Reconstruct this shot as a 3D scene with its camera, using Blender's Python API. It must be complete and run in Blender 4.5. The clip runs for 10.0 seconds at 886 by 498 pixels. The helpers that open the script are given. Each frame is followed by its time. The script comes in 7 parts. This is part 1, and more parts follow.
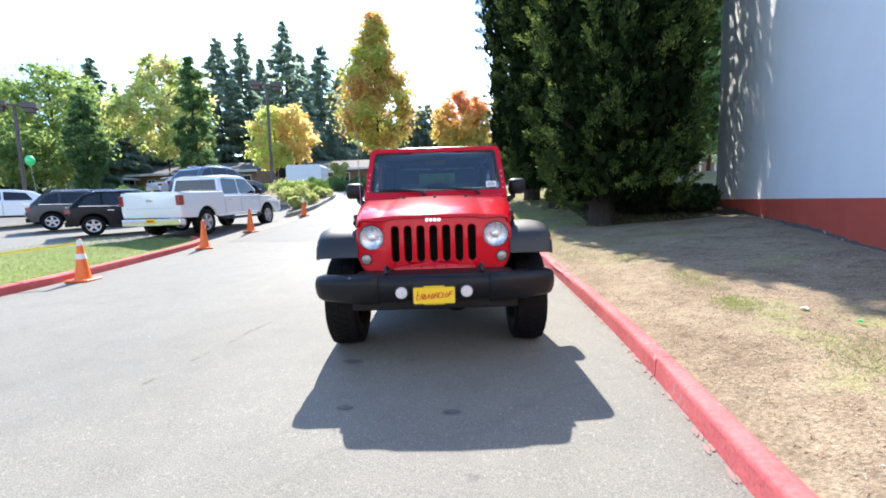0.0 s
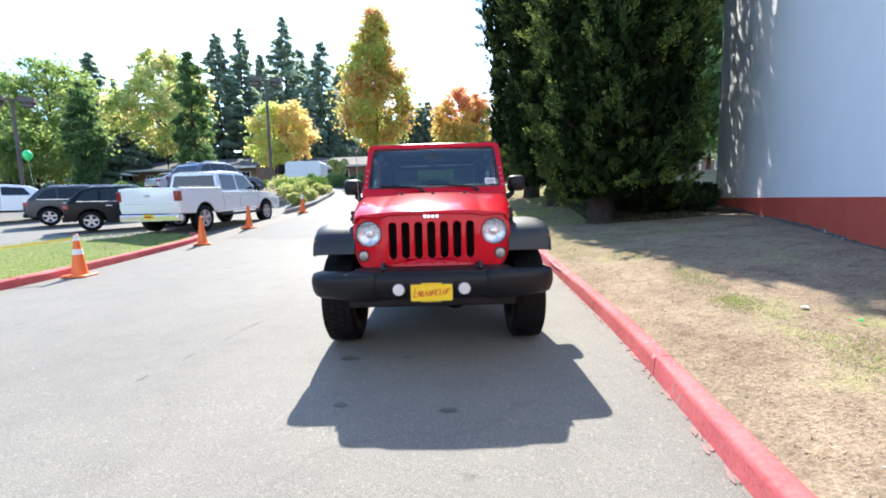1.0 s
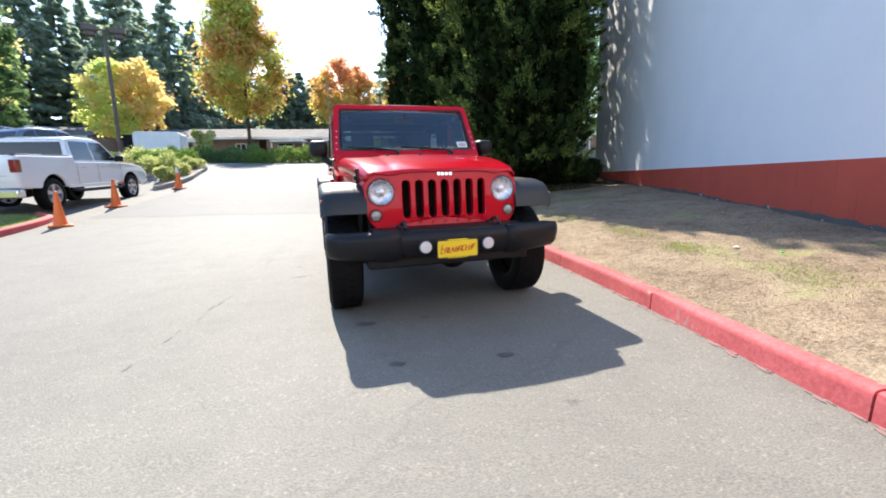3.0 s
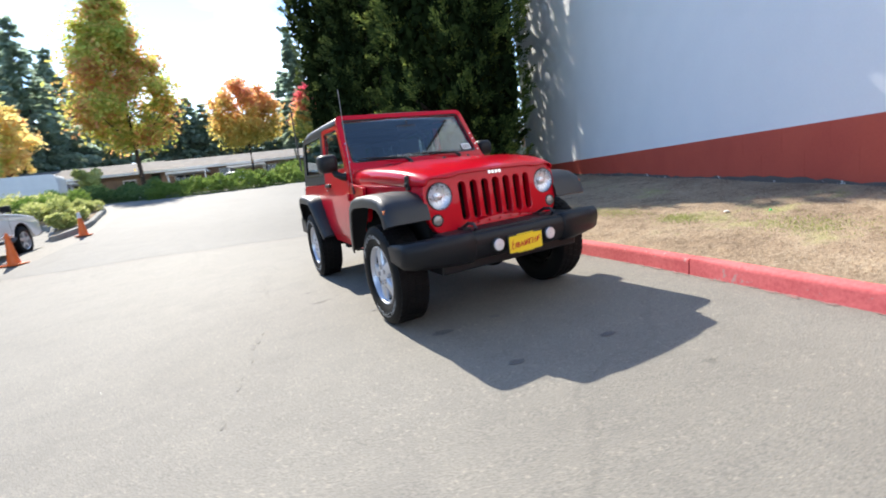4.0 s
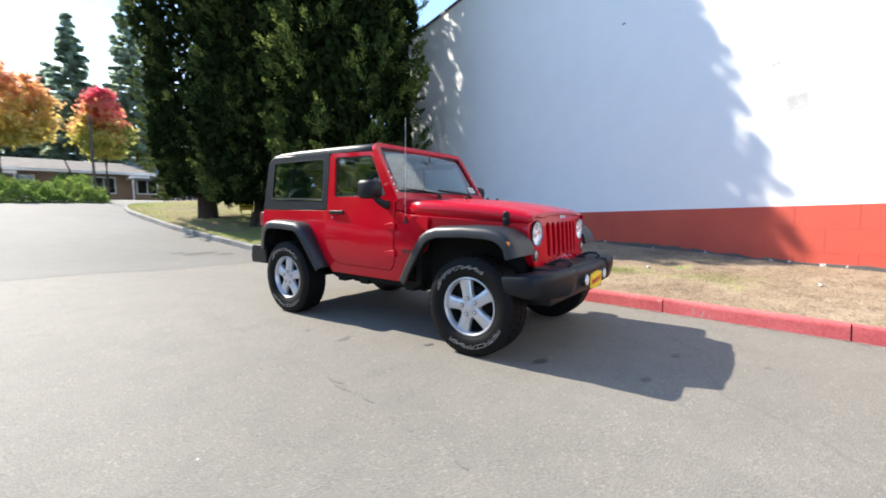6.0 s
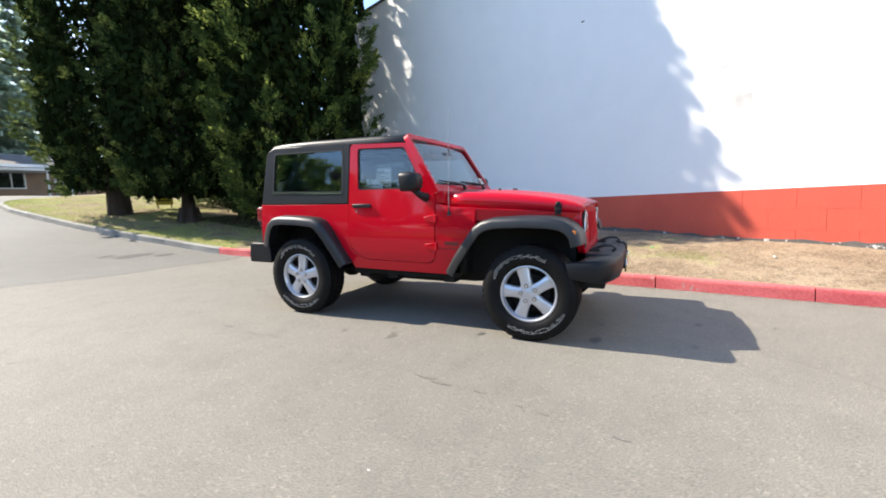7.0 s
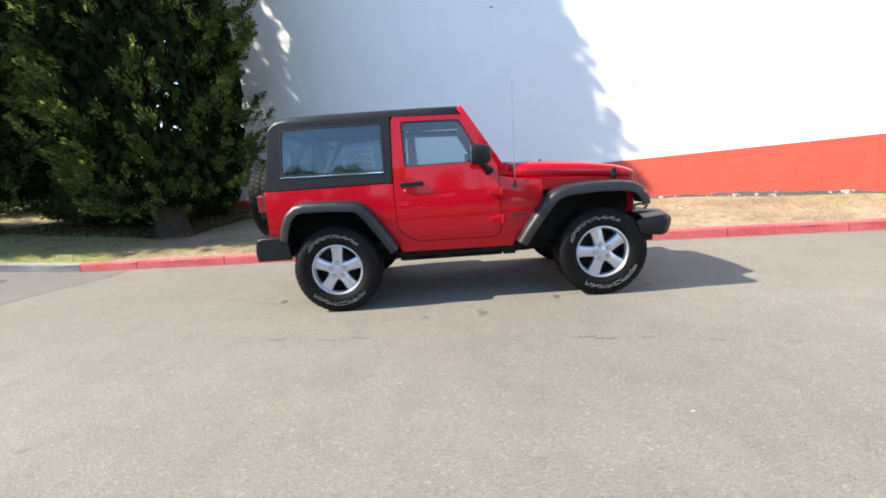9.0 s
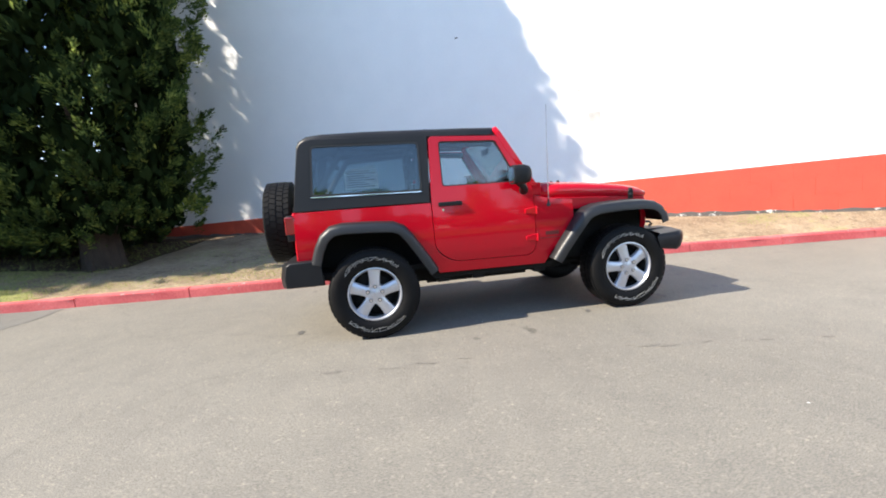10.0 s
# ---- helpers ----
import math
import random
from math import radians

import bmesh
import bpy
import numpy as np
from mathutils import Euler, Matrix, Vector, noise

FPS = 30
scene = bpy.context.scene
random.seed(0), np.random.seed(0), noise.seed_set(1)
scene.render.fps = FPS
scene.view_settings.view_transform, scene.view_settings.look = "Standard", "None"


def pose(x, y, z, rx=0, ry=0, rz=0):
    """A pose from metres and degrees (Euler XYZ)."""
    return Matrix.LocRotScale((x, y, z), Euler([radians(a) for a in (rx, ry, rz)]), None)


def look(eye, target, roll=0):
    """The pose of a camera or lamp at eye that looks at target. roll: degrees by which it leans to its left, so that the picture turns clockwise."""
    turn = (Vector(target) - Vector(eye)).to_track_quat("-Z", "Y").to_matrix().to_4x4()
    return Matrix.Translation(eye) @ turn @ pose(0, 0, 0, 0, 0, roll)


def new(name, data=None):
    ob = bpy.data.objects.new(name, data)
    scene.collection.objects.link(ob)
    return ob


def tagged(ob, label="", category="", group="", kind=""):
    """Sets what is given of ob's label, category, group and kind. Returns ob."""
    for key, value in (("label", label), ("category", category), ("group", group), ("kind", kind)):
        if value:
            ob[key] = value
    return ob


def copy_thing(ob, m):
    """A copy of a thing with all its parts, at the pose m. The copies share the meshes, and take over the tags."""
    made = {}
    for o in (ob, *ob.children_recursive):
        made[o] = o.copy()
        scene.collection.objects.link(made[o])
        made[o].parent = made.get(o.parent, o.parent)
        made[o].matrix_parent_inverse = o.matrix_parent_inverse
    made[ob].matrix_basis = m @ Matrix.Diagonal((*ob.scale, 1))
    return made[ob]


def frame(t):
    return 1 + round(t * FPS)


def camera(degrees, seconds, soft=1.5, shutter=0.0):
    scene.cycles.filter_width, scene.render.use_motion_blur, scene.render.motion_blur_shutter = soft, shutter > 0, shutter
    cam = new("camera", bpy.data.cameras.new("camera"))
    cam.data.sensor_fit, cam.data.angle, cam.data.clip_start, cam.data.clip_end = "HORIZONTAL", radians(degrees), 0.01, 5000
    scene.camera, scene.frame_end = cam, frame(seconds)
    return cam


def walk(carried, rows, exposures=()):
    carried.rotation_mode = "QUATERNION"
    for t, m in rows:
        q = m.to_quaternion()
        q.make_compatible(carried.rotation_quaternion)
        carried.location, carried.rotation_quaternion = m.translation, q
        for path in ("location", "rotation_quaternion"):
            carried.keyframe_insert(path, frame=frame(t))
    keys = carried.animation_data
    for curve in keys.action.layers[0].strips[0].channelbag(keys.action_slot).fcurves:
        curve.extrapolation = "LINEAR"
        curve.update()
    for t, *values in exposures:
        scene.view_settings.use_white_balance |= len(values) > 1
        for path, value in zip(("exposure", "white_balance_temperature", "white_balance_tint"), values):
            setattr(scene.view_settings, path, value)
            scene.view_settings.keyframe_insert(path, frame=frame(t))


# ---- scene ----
cam = camera(92.2, 10.0, soft=1.8, shutter=0.4)
SLOPE = pose(0, 0, 0, math.degrees(math.atan(0.034)), 0, 0)   # the road climbs gently towards +y
PATH = [
    (0, (-0.308, 0.581, 1.319), (-0.647, 2.533, 1.047), -1.9),
    (0.5, (-0.309, 0.582, 1.318), (-0.663, 2.531, 1.042), -2.2),
    (1, (-0.302, 0.611, 1.31), (-0.638, 2.562, 1.026), -1.6),
    (1.5, (-0.308, 0.642, 1.277), (-0.538, 2.611, 1.006), 1.6),
    (2, (-0.55, 0.561, 1.23), (-0.665, 2.534, 0.925), 2.0),
    (2.5, (-0.93, 0.485, 1.203), (-0.942, 2.457, 0.866), 0.3),
    (3, (-1.367, 0.55, 1.168), (-1.132, 2.497, 0.777), -1.1),
    (3.2, (-1.553, 0.575, 1.175), (-1.268, 2.518, 0.794), -0.6),
    (4.3, (-2.734, 0.94, 1.163), (-2.041, 2.782, 0.807), -7.8),
    (4.5, (-2.927, 1.018, 1.164), (-2.185, 2.849, 0.855), -6.5),
    (5, (-3.456, 1.224, 1.161), (-2.376, 2.898, 0.981), -2.8),
    (5.5, (-3.897, 1.537, 1.134), (-2.649, 3.081, 0.887), -1.5),
    (5.7, (-4.063, 1.667, 1.143), (-2.766, 3.176, 0.937), -0.4),
    (6.8, (-4.993, 2.56, 1.227), (-3.388, 3.72, 0.947), -1.3),
    (7, (-5.1, 2.745, 1.217), (-3.46, 3.863, 0.966), -1.2),
    (7.5, (-5.395, 3.216, 1.197), (-3.647, 4.126, 0.859), -3.5),
    (8, (-5.569, 3.732, 1.207), (-3.783, 4.585, 0.918), -3.6),
    (8.5, (-5.786, 4.242, 1.219), (-3.89, 4.812, 0.932), -3.2),
    (9, (-5.87, 4.788, 1.203), (-3.937, 5.166, 0.854), -4.3),
    (9.5, (-5.936, 5.335, 1.2), (-3.962, 5.532, 0.94), -4.0),
    (10, (-5.917, 5.893, 1.227), (-3.934, 5.883, 0.967), -4.2),
]
walk(cam, [(t, SLOPE @ look(eye, target, roll)) for t, eye, target, roll in PATH],
     exposures=[(0, 1.82, 6350, 10), (1.2, 1.80, 6400, 10), (2.0, 1.76, 6500, 10), (2.8, 1.69, 6650, 10), (4.5, 1.52, 6650, 10), (5.5, 1.56, 6650, 10), (7, 1.65, 7000, 10.5), (10, 1.70, 7100, 11)])

# ---- sky and sun ----
SUN_FROM = (SLOPE.to_3x3() @ Vector((-0.300, 1.125, 1.0))).normalized()
world = bpy.data.worlds.new("sky")
scene.world = world
world.use_nodes = True
wn, wl = world.node_tree.nodes, world.node_tree.links
wn.clear()
sky = wn.new("ShaderNodeTexSky")
sky.sky_type = "NISHITA"
sky.sun_disc = False
sky.sun_elevation = math.asin(SUN_FROM.z)
sky.sun_rotation = math.atan2(SUN_FROM.x, SUN_FROM.y) % (2 * math.pi)
sky.air_density, sky.dust_density, sky.ozone_density = 0.9, 0.02, 3.0
coord = wn.new("ShaderNodeTexCoord")
squash = wn.new("ShaderNodeMapping")
squash.inputs["Scale"].default_value = (1.6, 1.6, 4.5)
cloud = wn.new("ShaderNodeTexNoise")
cloud.inputs["Scale"].default_value = 1.5
cloud.inputs["Detail"].default_value = 7
cloud.inputs["Roughness"].default_value = 0.55
cramp = wn.new("ShaderNodeValToRGB")
cramp.color_ramp.elements[0].position, cramp.color_ramp.elements[1].position = 0.43, 0.64
cramp.color_ramp.elements[0].color = (0.0, 0.0, 0.0, 1)
cramp.color_ramp.elements[1].color = (0.85, 0.85, 0.85, 1)
cmix = wn.new("ShaderNodeMix")
cmix.data_type = "RGBA"
cmix.inputs[7].default_value = (6.3, 7.7, 9.7, 1)
back = wn.new("ShaderNodeBackground")
back.inputs["Strength"].default_value = 0.148
wout = wn.new("ShaderNodeOutputWorld")
wl.new(coord.outputs["Generated"], squash.inputs["Vector"])
wl.new(squash.outputs["Vector"], cloud.inputs["Vector"])
lift, part_z, thin = wn.new("ShaderNodeSeparateXYZ"), wn.new("ShaderNodeMath"), wn.new("ShaderNodeMath")
part_z.operation, thin.operation = "MULTIPLY_ADD", "ADD"          # banks of cloud low down, clearer overhead
part_z.inputs[1].default_value, part_z.inputs[2].default_value = -0.75, 0.20
wl.new(coord.outputs["Generated"], lift.inputs[0])
wl.new(lift.outputs["Z"], part_z.inputs[0])
wl.new(cloud.outputs["Fac"], thin.inputs[0])
side_x, clear_x, both = wn.new("ShaderNodeMath"), wn.new("ShaderNodeMath"), wn.new("ShaderNodeMath")
side_x.operation, clear_x.operation, both.operation = "MULTIPLY_ADD", "MINIMUM", "ADD"   # and an open stretch over the car park
side_x.inputs[1].default_value, side_x.inputs[2].default_value, clear_x.inputs[1].default_value = 0.9, 0.62, 0.0
wl.new(lift.outputs["X"], side_x.inputs[0])
wl.new(side_x.outputs[0], clear_x.inputs[0])
wl.new(part_z.outputs[0], both.inputs[0])
wl.new(clear_x.outputs[0], both.inputs[1])
wl.new(both.outputs[0], thin.inputs[1])
wl.new(thin.outputs[0], cramp.inputs["Fac"])
wl.new(cramp.outputs["Color"], cmix.inputs[0])
wl.new(sky.outputs["Color"], cmix.inputs[6])
wl.new(cmix.outputs[2], back.inputs["Color"])
wl.new(back.outputs["Background"], wout.inputs["Surface"])
sun = new("sun", bpy.data.lights.new("sun", "SUN"))
sun.data.energy, sun.data.angle, sun.data.color = 3.55, radians(0.55), (1.0, 0.95, 0.86)
sun.matrix_world = look(SUN_FROM * 60, (0, 0, 0))

# ---- materials ----
def ramp_node(nt, stops):
    r = nt.nodes.new("ShaderNodeValToRGB")
    while len(r.color_ramp.elements) < len(stops):
        r.color_ramp.elements.new(0.5)
    for e, (p, c) in zip(r.color_ramp.elements, stops):
        e.position, e.color = p, (*c, 1)
    return r


def mat(name, c1, c2=None, rough=0.6, metal=0.0, scale=3.0, fine=60.0, bump=0.0, coat=0.0, spec=0.5,
        split=(0.35, 0.65), rvar=0.08, stretch=None, bdist=0.01):
    """Two-colour surface with broad and fine variation, some roughness variation and a fine relief."""
    m = bpy.data.materials.new(name)
    m.use_nodes = True
    nt = m.node_tree
    p = nt.nodes["Principled BSDF"]
    p.inputs["Metallic"].default_value = metal
    p.inputs["Roughness"].default_value = rough
    p.inputs["Specular IOR Level"].default_value = spec
    p.inputs["Coat Weight"].default_value = coat
    p.inputs["Coat Roughness"].default_value = 0.04
    c2 = c2 or tuple(v * 0.82 for v in c1)
    tc = nt.nodes.new("ShaderNodeTexCoord")
    vec = tc.outputs["Object"]
    if stretch:
        mp = nt.nodes.new("ShaderNodeMapping")
        mp.inputs["Scale"].default_value = stretch
        nt.links.new(vec, mp.inputs["Vector"])
        vec = mp.outputs["Vector"]
    n1, n2 = nt.nodes.new("ShaderNodeTexNoise"), nt.nodes.new("ShaderNodeTexNoise")
    for n, s, d in ((n1, scale, 5), (n2, fine, 3)):
        n.inputs["Scale"].default_value, n.inputs["Detail"].default_value = s, d
        nt.links.new(vec, n.inputs["Vector"])
    mixf = nt.nodes.new("ShaderNodeMix")
    mixf.inputs[0].default_value = 0.4
    nt.links.new(n1.outputs["Fac"], mixf.inputs[2])
    nt.links.new(n2.outputs["Fac"], mixf.inputs[3])
    r = ramp_node(nt, ((split[0], c1), (split[1], c2)))
    nt.links.new(mixf.outputs[0], r.inputs["Fac"])
    nt.links.new(r.outputs["Color"], p.inputs["Base Color"])
    if rvar:
        mr = nt.nodes.new("ShaderNodeMapRange")
        mr.inputs[3].default_value, mr.inputs[4].default_value = max(0.02, rough - rvar), min(1, rough + rvar)
        nt.links.new(n1.outputs["Fac"], mr.inputs[0])
        nt.links.new(mr.outputs[0], p.inputs["Roughness"])
    if bump:
        b = nt.nodes.new("ShaderNodeBump")
        b.inputs["Strength"].default_value, b.inputs["Distance"].default_value = bump, bdist
        nt.links.new(n2.outputs["Fac"], b.inputs["Height"])
        nt.links.new(b.outputs["Normal"], p.inputs["Normal"])
    return m


def leaf_mat(name, stops, trans=0.4, rough=0.6, spec=0.12, patch=0.55, turn=None):
    """Leaves that differ one by one and let some light through; turn: heights over which a crown turns from the top."""
    m = bpy.data.materials.new(name)
    m.use_nodes = True
    nt = m.node_tree
    p = nt.nodes["Principled BSDF"]
    p.inputs["Roughness"].default_value = rough
    p.inputs["Specular IOR Level"].default_value = spec
    g = nt.nodes.new("ShaderNodeNewGeometry")
    n = nt.nodes.new("ShaderNodeTexNoise")
    n.inputs["Scale"].default_value = patch
    n.inputs["Detail"].default_value = 3
    nt.links.new(g.outputs["Position"], n.inputs["Vector"])
    mx = nt.nodes.new("ShaderNodeMix")
    mx.inputs[0].default_value = 0.5
    mr = nt.nodes.new("ShaderNodeMapRange")
    mr.inputs[1].default_value, mr.inputs[2].default_value = 0.3, 0.7
    nt.links.new(n.outputs["Fac"], mr.inputs[0])
    nt.links.new(g.outputs["Random Per Island"], mx.inputs[2])
    nt.links.new(mr.outputs[0], mx.inputs[3])
    fac = mx.outputs[0]
    if turn:
        tc, sep = nt.nodes.new("ShaderNodeTexCoord"), nt.nodes.new("ShaderNodeSeparateXYZ")
        up, my = nt.nodes.new("ShaderNodeMapRange"), nt.nodes.new("ShaderNodeMix")
        up.inputs[1].default_value, up.inputs[2].default_value = turn
        my.inputs[0].default_value = 0.6
        nt.links.new(tc.outputs["Object"], sep.inputs[0])
        nt.links.new(sep.outputs["Z"], up.inputs[0])
        nt.links.new(fac, my.inputs[2])
        nt.links.new(up.outputs[0], my.inputs[3])
        fac = my.outputs[0]
    r = ramp_node(nt, stops)
    nt.links.new(fac, r.inputs["Fac"])
    nt.links.new(r.outputs["Color"], p.inputs["Base Color"])
    t = nt.nodes.new("ShaderNodeBsdfTranslucent")
    glow = nt.nodes.new("ShaderNodeMix")          # light that comes through is paler than light thrown back
    glow.data_type, glow.blend_type = "RGBA", "ADD"
    glow.inputs[0].default_value = 0.7
    nt.links.new(r.outputs["Color"], glow.inputs[6])
    nt.links.new(r.outputs["Color"], glow.inputs[7])
    nt.links.new(glow.outputs[2], t.inputs["Color"])
    ms = nt.nodes.new("ShaderNodeMixShader")
    ms.inputs[0].default_value = trans
    nt.links.new(p.outputs["BSDF"], ms.inputs[1])
    nt.links.new(t.outputs["BSDF"], ms.inputs[2])
    nt.links.new(ms.outputs["Shader"], nt.nodes["Material Output"].inputs["Surface"])
    return m


def glass_mat(name, tint, gloss=0.02, ior=1.8, sheen=(0.95, 0.97, 1)):
    """Thin car glass: clear film with a mirror-like face that grows towards grazing angles."""
    m = bpy.data.materials.new(name)
    m.use_nodes = True
    nt = m.node_tree
    nt.nodes.remove(nt.nodes["Principled BSDF"])
    tr, gl = nt.nodes.new("ShaderNodeBsdfTransparent"), nt.nodes.new("ShaderNodeBsdfGlossy")
    tr.inputs["Color"].default_value = (*tint, 1)
    gl.inputs["Roughness"].default_value = gloss
    gl.inputs["Color"].default_value = (*sheen, 1)
    lw = nt.nodes.new("ShaderNodeLayerWeight")
    lw.inputs["Blend"].default_value = 0.5
    pw, ma = nt.nodes.new("ShaderNodeMath"), nt.nodes.new("ShaderNodeMath")
    pw.operation, ma.operation = "POWER", "MULTIPLY_ADD"
    pw.inputs[1].default_value = 3.4
    f0 = ((ior - 1) / (ior + 1)) ** 2
    ma.inputs[1].default_value, ma.inputs[2].default_value = 1 - f0, f0
    ms = nt.nodes.new("ShaderNodeMixShader")
    nt.links.new(lw.outputs["Facing"], pw.inputs[0])
    nt.links.new(pw.outputs[0], ma.inputs[0])
    nt.links.new(ma.outputs[0], ms.inputs[0])
    nt.links.new(tr.outputs["BSDF"], ms.inputs[1])
    nt.links.new(gl.outputs["BSDF"], ms.inputs[2])
    nt.links.new(ms.outputs["Shader"], nt.nodes["Material Output"].inputs["Surface"])
    return m


def worn_paint(name, paint1, paint2, bare, amount=0.62, rough=0.6, scale=5.0, dust=None):
    """Paint that has chipped off in places down to a bare ground; lengthwise dirt."""
    m = mat(name, paint1, paint2, rough=rough, scale=2.0, fine=40, bump=0.35, bdist=0.006)
    nt = m.node_tree
    p = nt.nodes["Principled BSDF"]
    old = p.inputs["Base Color"].links[0].from_socket
    tc = nt.nodes.new("ShaderNodeNewGeometry")
    n = nt.nodes.new("ShaderNodeTexNoise")
    n.inputs["Scale"].default_value, n.inputs["Detail"].default_value, n.inputs["Roughness"].default_value = scale, 8, 0.65
    nt.links.new(tc.outputs["Position"], n.inputs["Vector"])
    r = ramp_node(nt, ((amount, (0, 0, 0)), (amount + 0.03, (1, 1, 1))))
    nt.links.new(n.outputs["Fac"], r.inputs["Fac"])
    mx = nt.nodes.new("ShaderNodeMix")
    mx.data_type = "RGBA"
    mx.inputs[7].default_value = (*bare, 1)
    nt.links.new(r.outputs["Color"], mx.inputs[0])
    nt.links.new(old, mx.inputs[6])
    nt.links.new(mx.outputs[2], p.inputs["Base Color"])
    return m


def asphalt_mat(name="asphalt", tone=(1.0, 1.0, 1.0)):
    m = bpy.data.materials.new(name)
    m.use_nodes = True
    nt = m.node_tree
    p = nt.nodes["Principled BSDF"]
    g = nt.nodes.new("ShaderNodeNewGeometry")
    def tex(scale, detail, rough=0.5):
        n = nt.nodes.new("ShaderNodeTexNoise")
        n.inputs["Scale"].default_value, n.inputs["Detail"].default_value, n.inputs["Roughness"].default_value = scale, detail, rough
        nt.links.new(g.outputs["Position"], n.inputs["Vector"])
        return n.outputs["Fac"]
    def mix(kind, a, b, f):
        x = nt.nodes.new("ShaderNodeMix")
        x.data_type, x.blend_type = "RGBA", kind
        x.inputs[0].default_value = f
        nt.links.new(a, x.inputs[6])
        nt.links.new(b, x.inputs[7])
        return x.outputs[2]
    def ramp(src, *stops):
        r = ramp_node(nt, stops)
        nt.links.new(src, r.inputs["Fac"])
        return r.outputs["Color"]
    base = ramp(tex(0.35, 4), (0.3, tuple(a * b for a, b in zip((0.156, 0.146, 0.125), tone))), (0.7, tuple(a * b for a, b in zip((0.189, 0.177, 0.152), tone))))
    stone = ramp(tex(140, 2), (0.36, (0.60, 0.60, 0.60)), (0.5, (1, 1, 1)), (0.66, (1.42, 1.38, 1.32)))
    blot = ramp(tex(3.2, 6, 0.65), (0.32, (0.82, 0.82, 0.83)), (0.5, (1, 1, 1)), (0.74, (1.14, 1.13, 1.1)))
    oil = ramp(tex(1.9, 3, 0.5), (0.245, (0.35, 0.35, 0.36)), (0.275, (1, 1, 1)))
    warp = nt.nodes.new("ShaderNodeVectorMath")
    warp.operation = "MULTIPLY_ADD"
    wob = nt.nodes.new("ShaderNodeTexNoise")
    wob.inputs["Scale"].default_value, wob.inputs["Detail"].default_value = 1.3, 5
    nt.links.new(g.outputs["Position"], wob.inputs["Vector"])
    nt.links.new(wob.outputs["Color"], warp.inputs[0])
    warp.inputs[1].default_value = (0.8, 0.8, 0.8)
    nt.links.new(g.outputs["Position"], warp.inputs[2])
    vor = nt.nodes.new("ShaderNodeTexVoronoi")
    vor.feature = "DISTANCE_TO_EDGE"
    vor.inputs["Scale"].default_value = 0.17
    nt.links.new(warp.outputs["Vector"], vor.inputs["Vector"])
    crack = ramp(vor.outputs["Distance"], (0.0, (0.5, 0.5, 0.5)), (0.0016, (0.85, 0.85, 0.85)), (0.006, (1, 1, 1)))
    chips = ramp(tex(38, 2, 0.6), (0.60, (1, 1, 1)), (0.70, (1.45, 1.42, 1.36)))
    c = mix("MULTIPLY", base, stone, 0.7)
    c = mix("MULTIPLY", c, chips, 0.8)
    c = mix("MULTIPLY", c, blot, 0.5)
    c = mix("MULTIPLY", c, oil, 0.6)
    c = mix("MULTIPLY", c, crack, 0.22)
    nt.links.new(c, p.inputs["Base Color"])
    p.inputs["Roughness"].default_value = 0.78
    p.inputs["Specular IOR Level"].default_value = 0.42
    b = nt.nodes.new("ShaderNodeBump")
    b.inputs["Strength"].default_value, b.inputs["Distance"].default_value = 0.45, 0.006
    nt.links.new(tex(110, 3), b.inputs["Height"])
    nt.links.new(b.outputs["Normal"], p.inputs["Normal"])
    return m


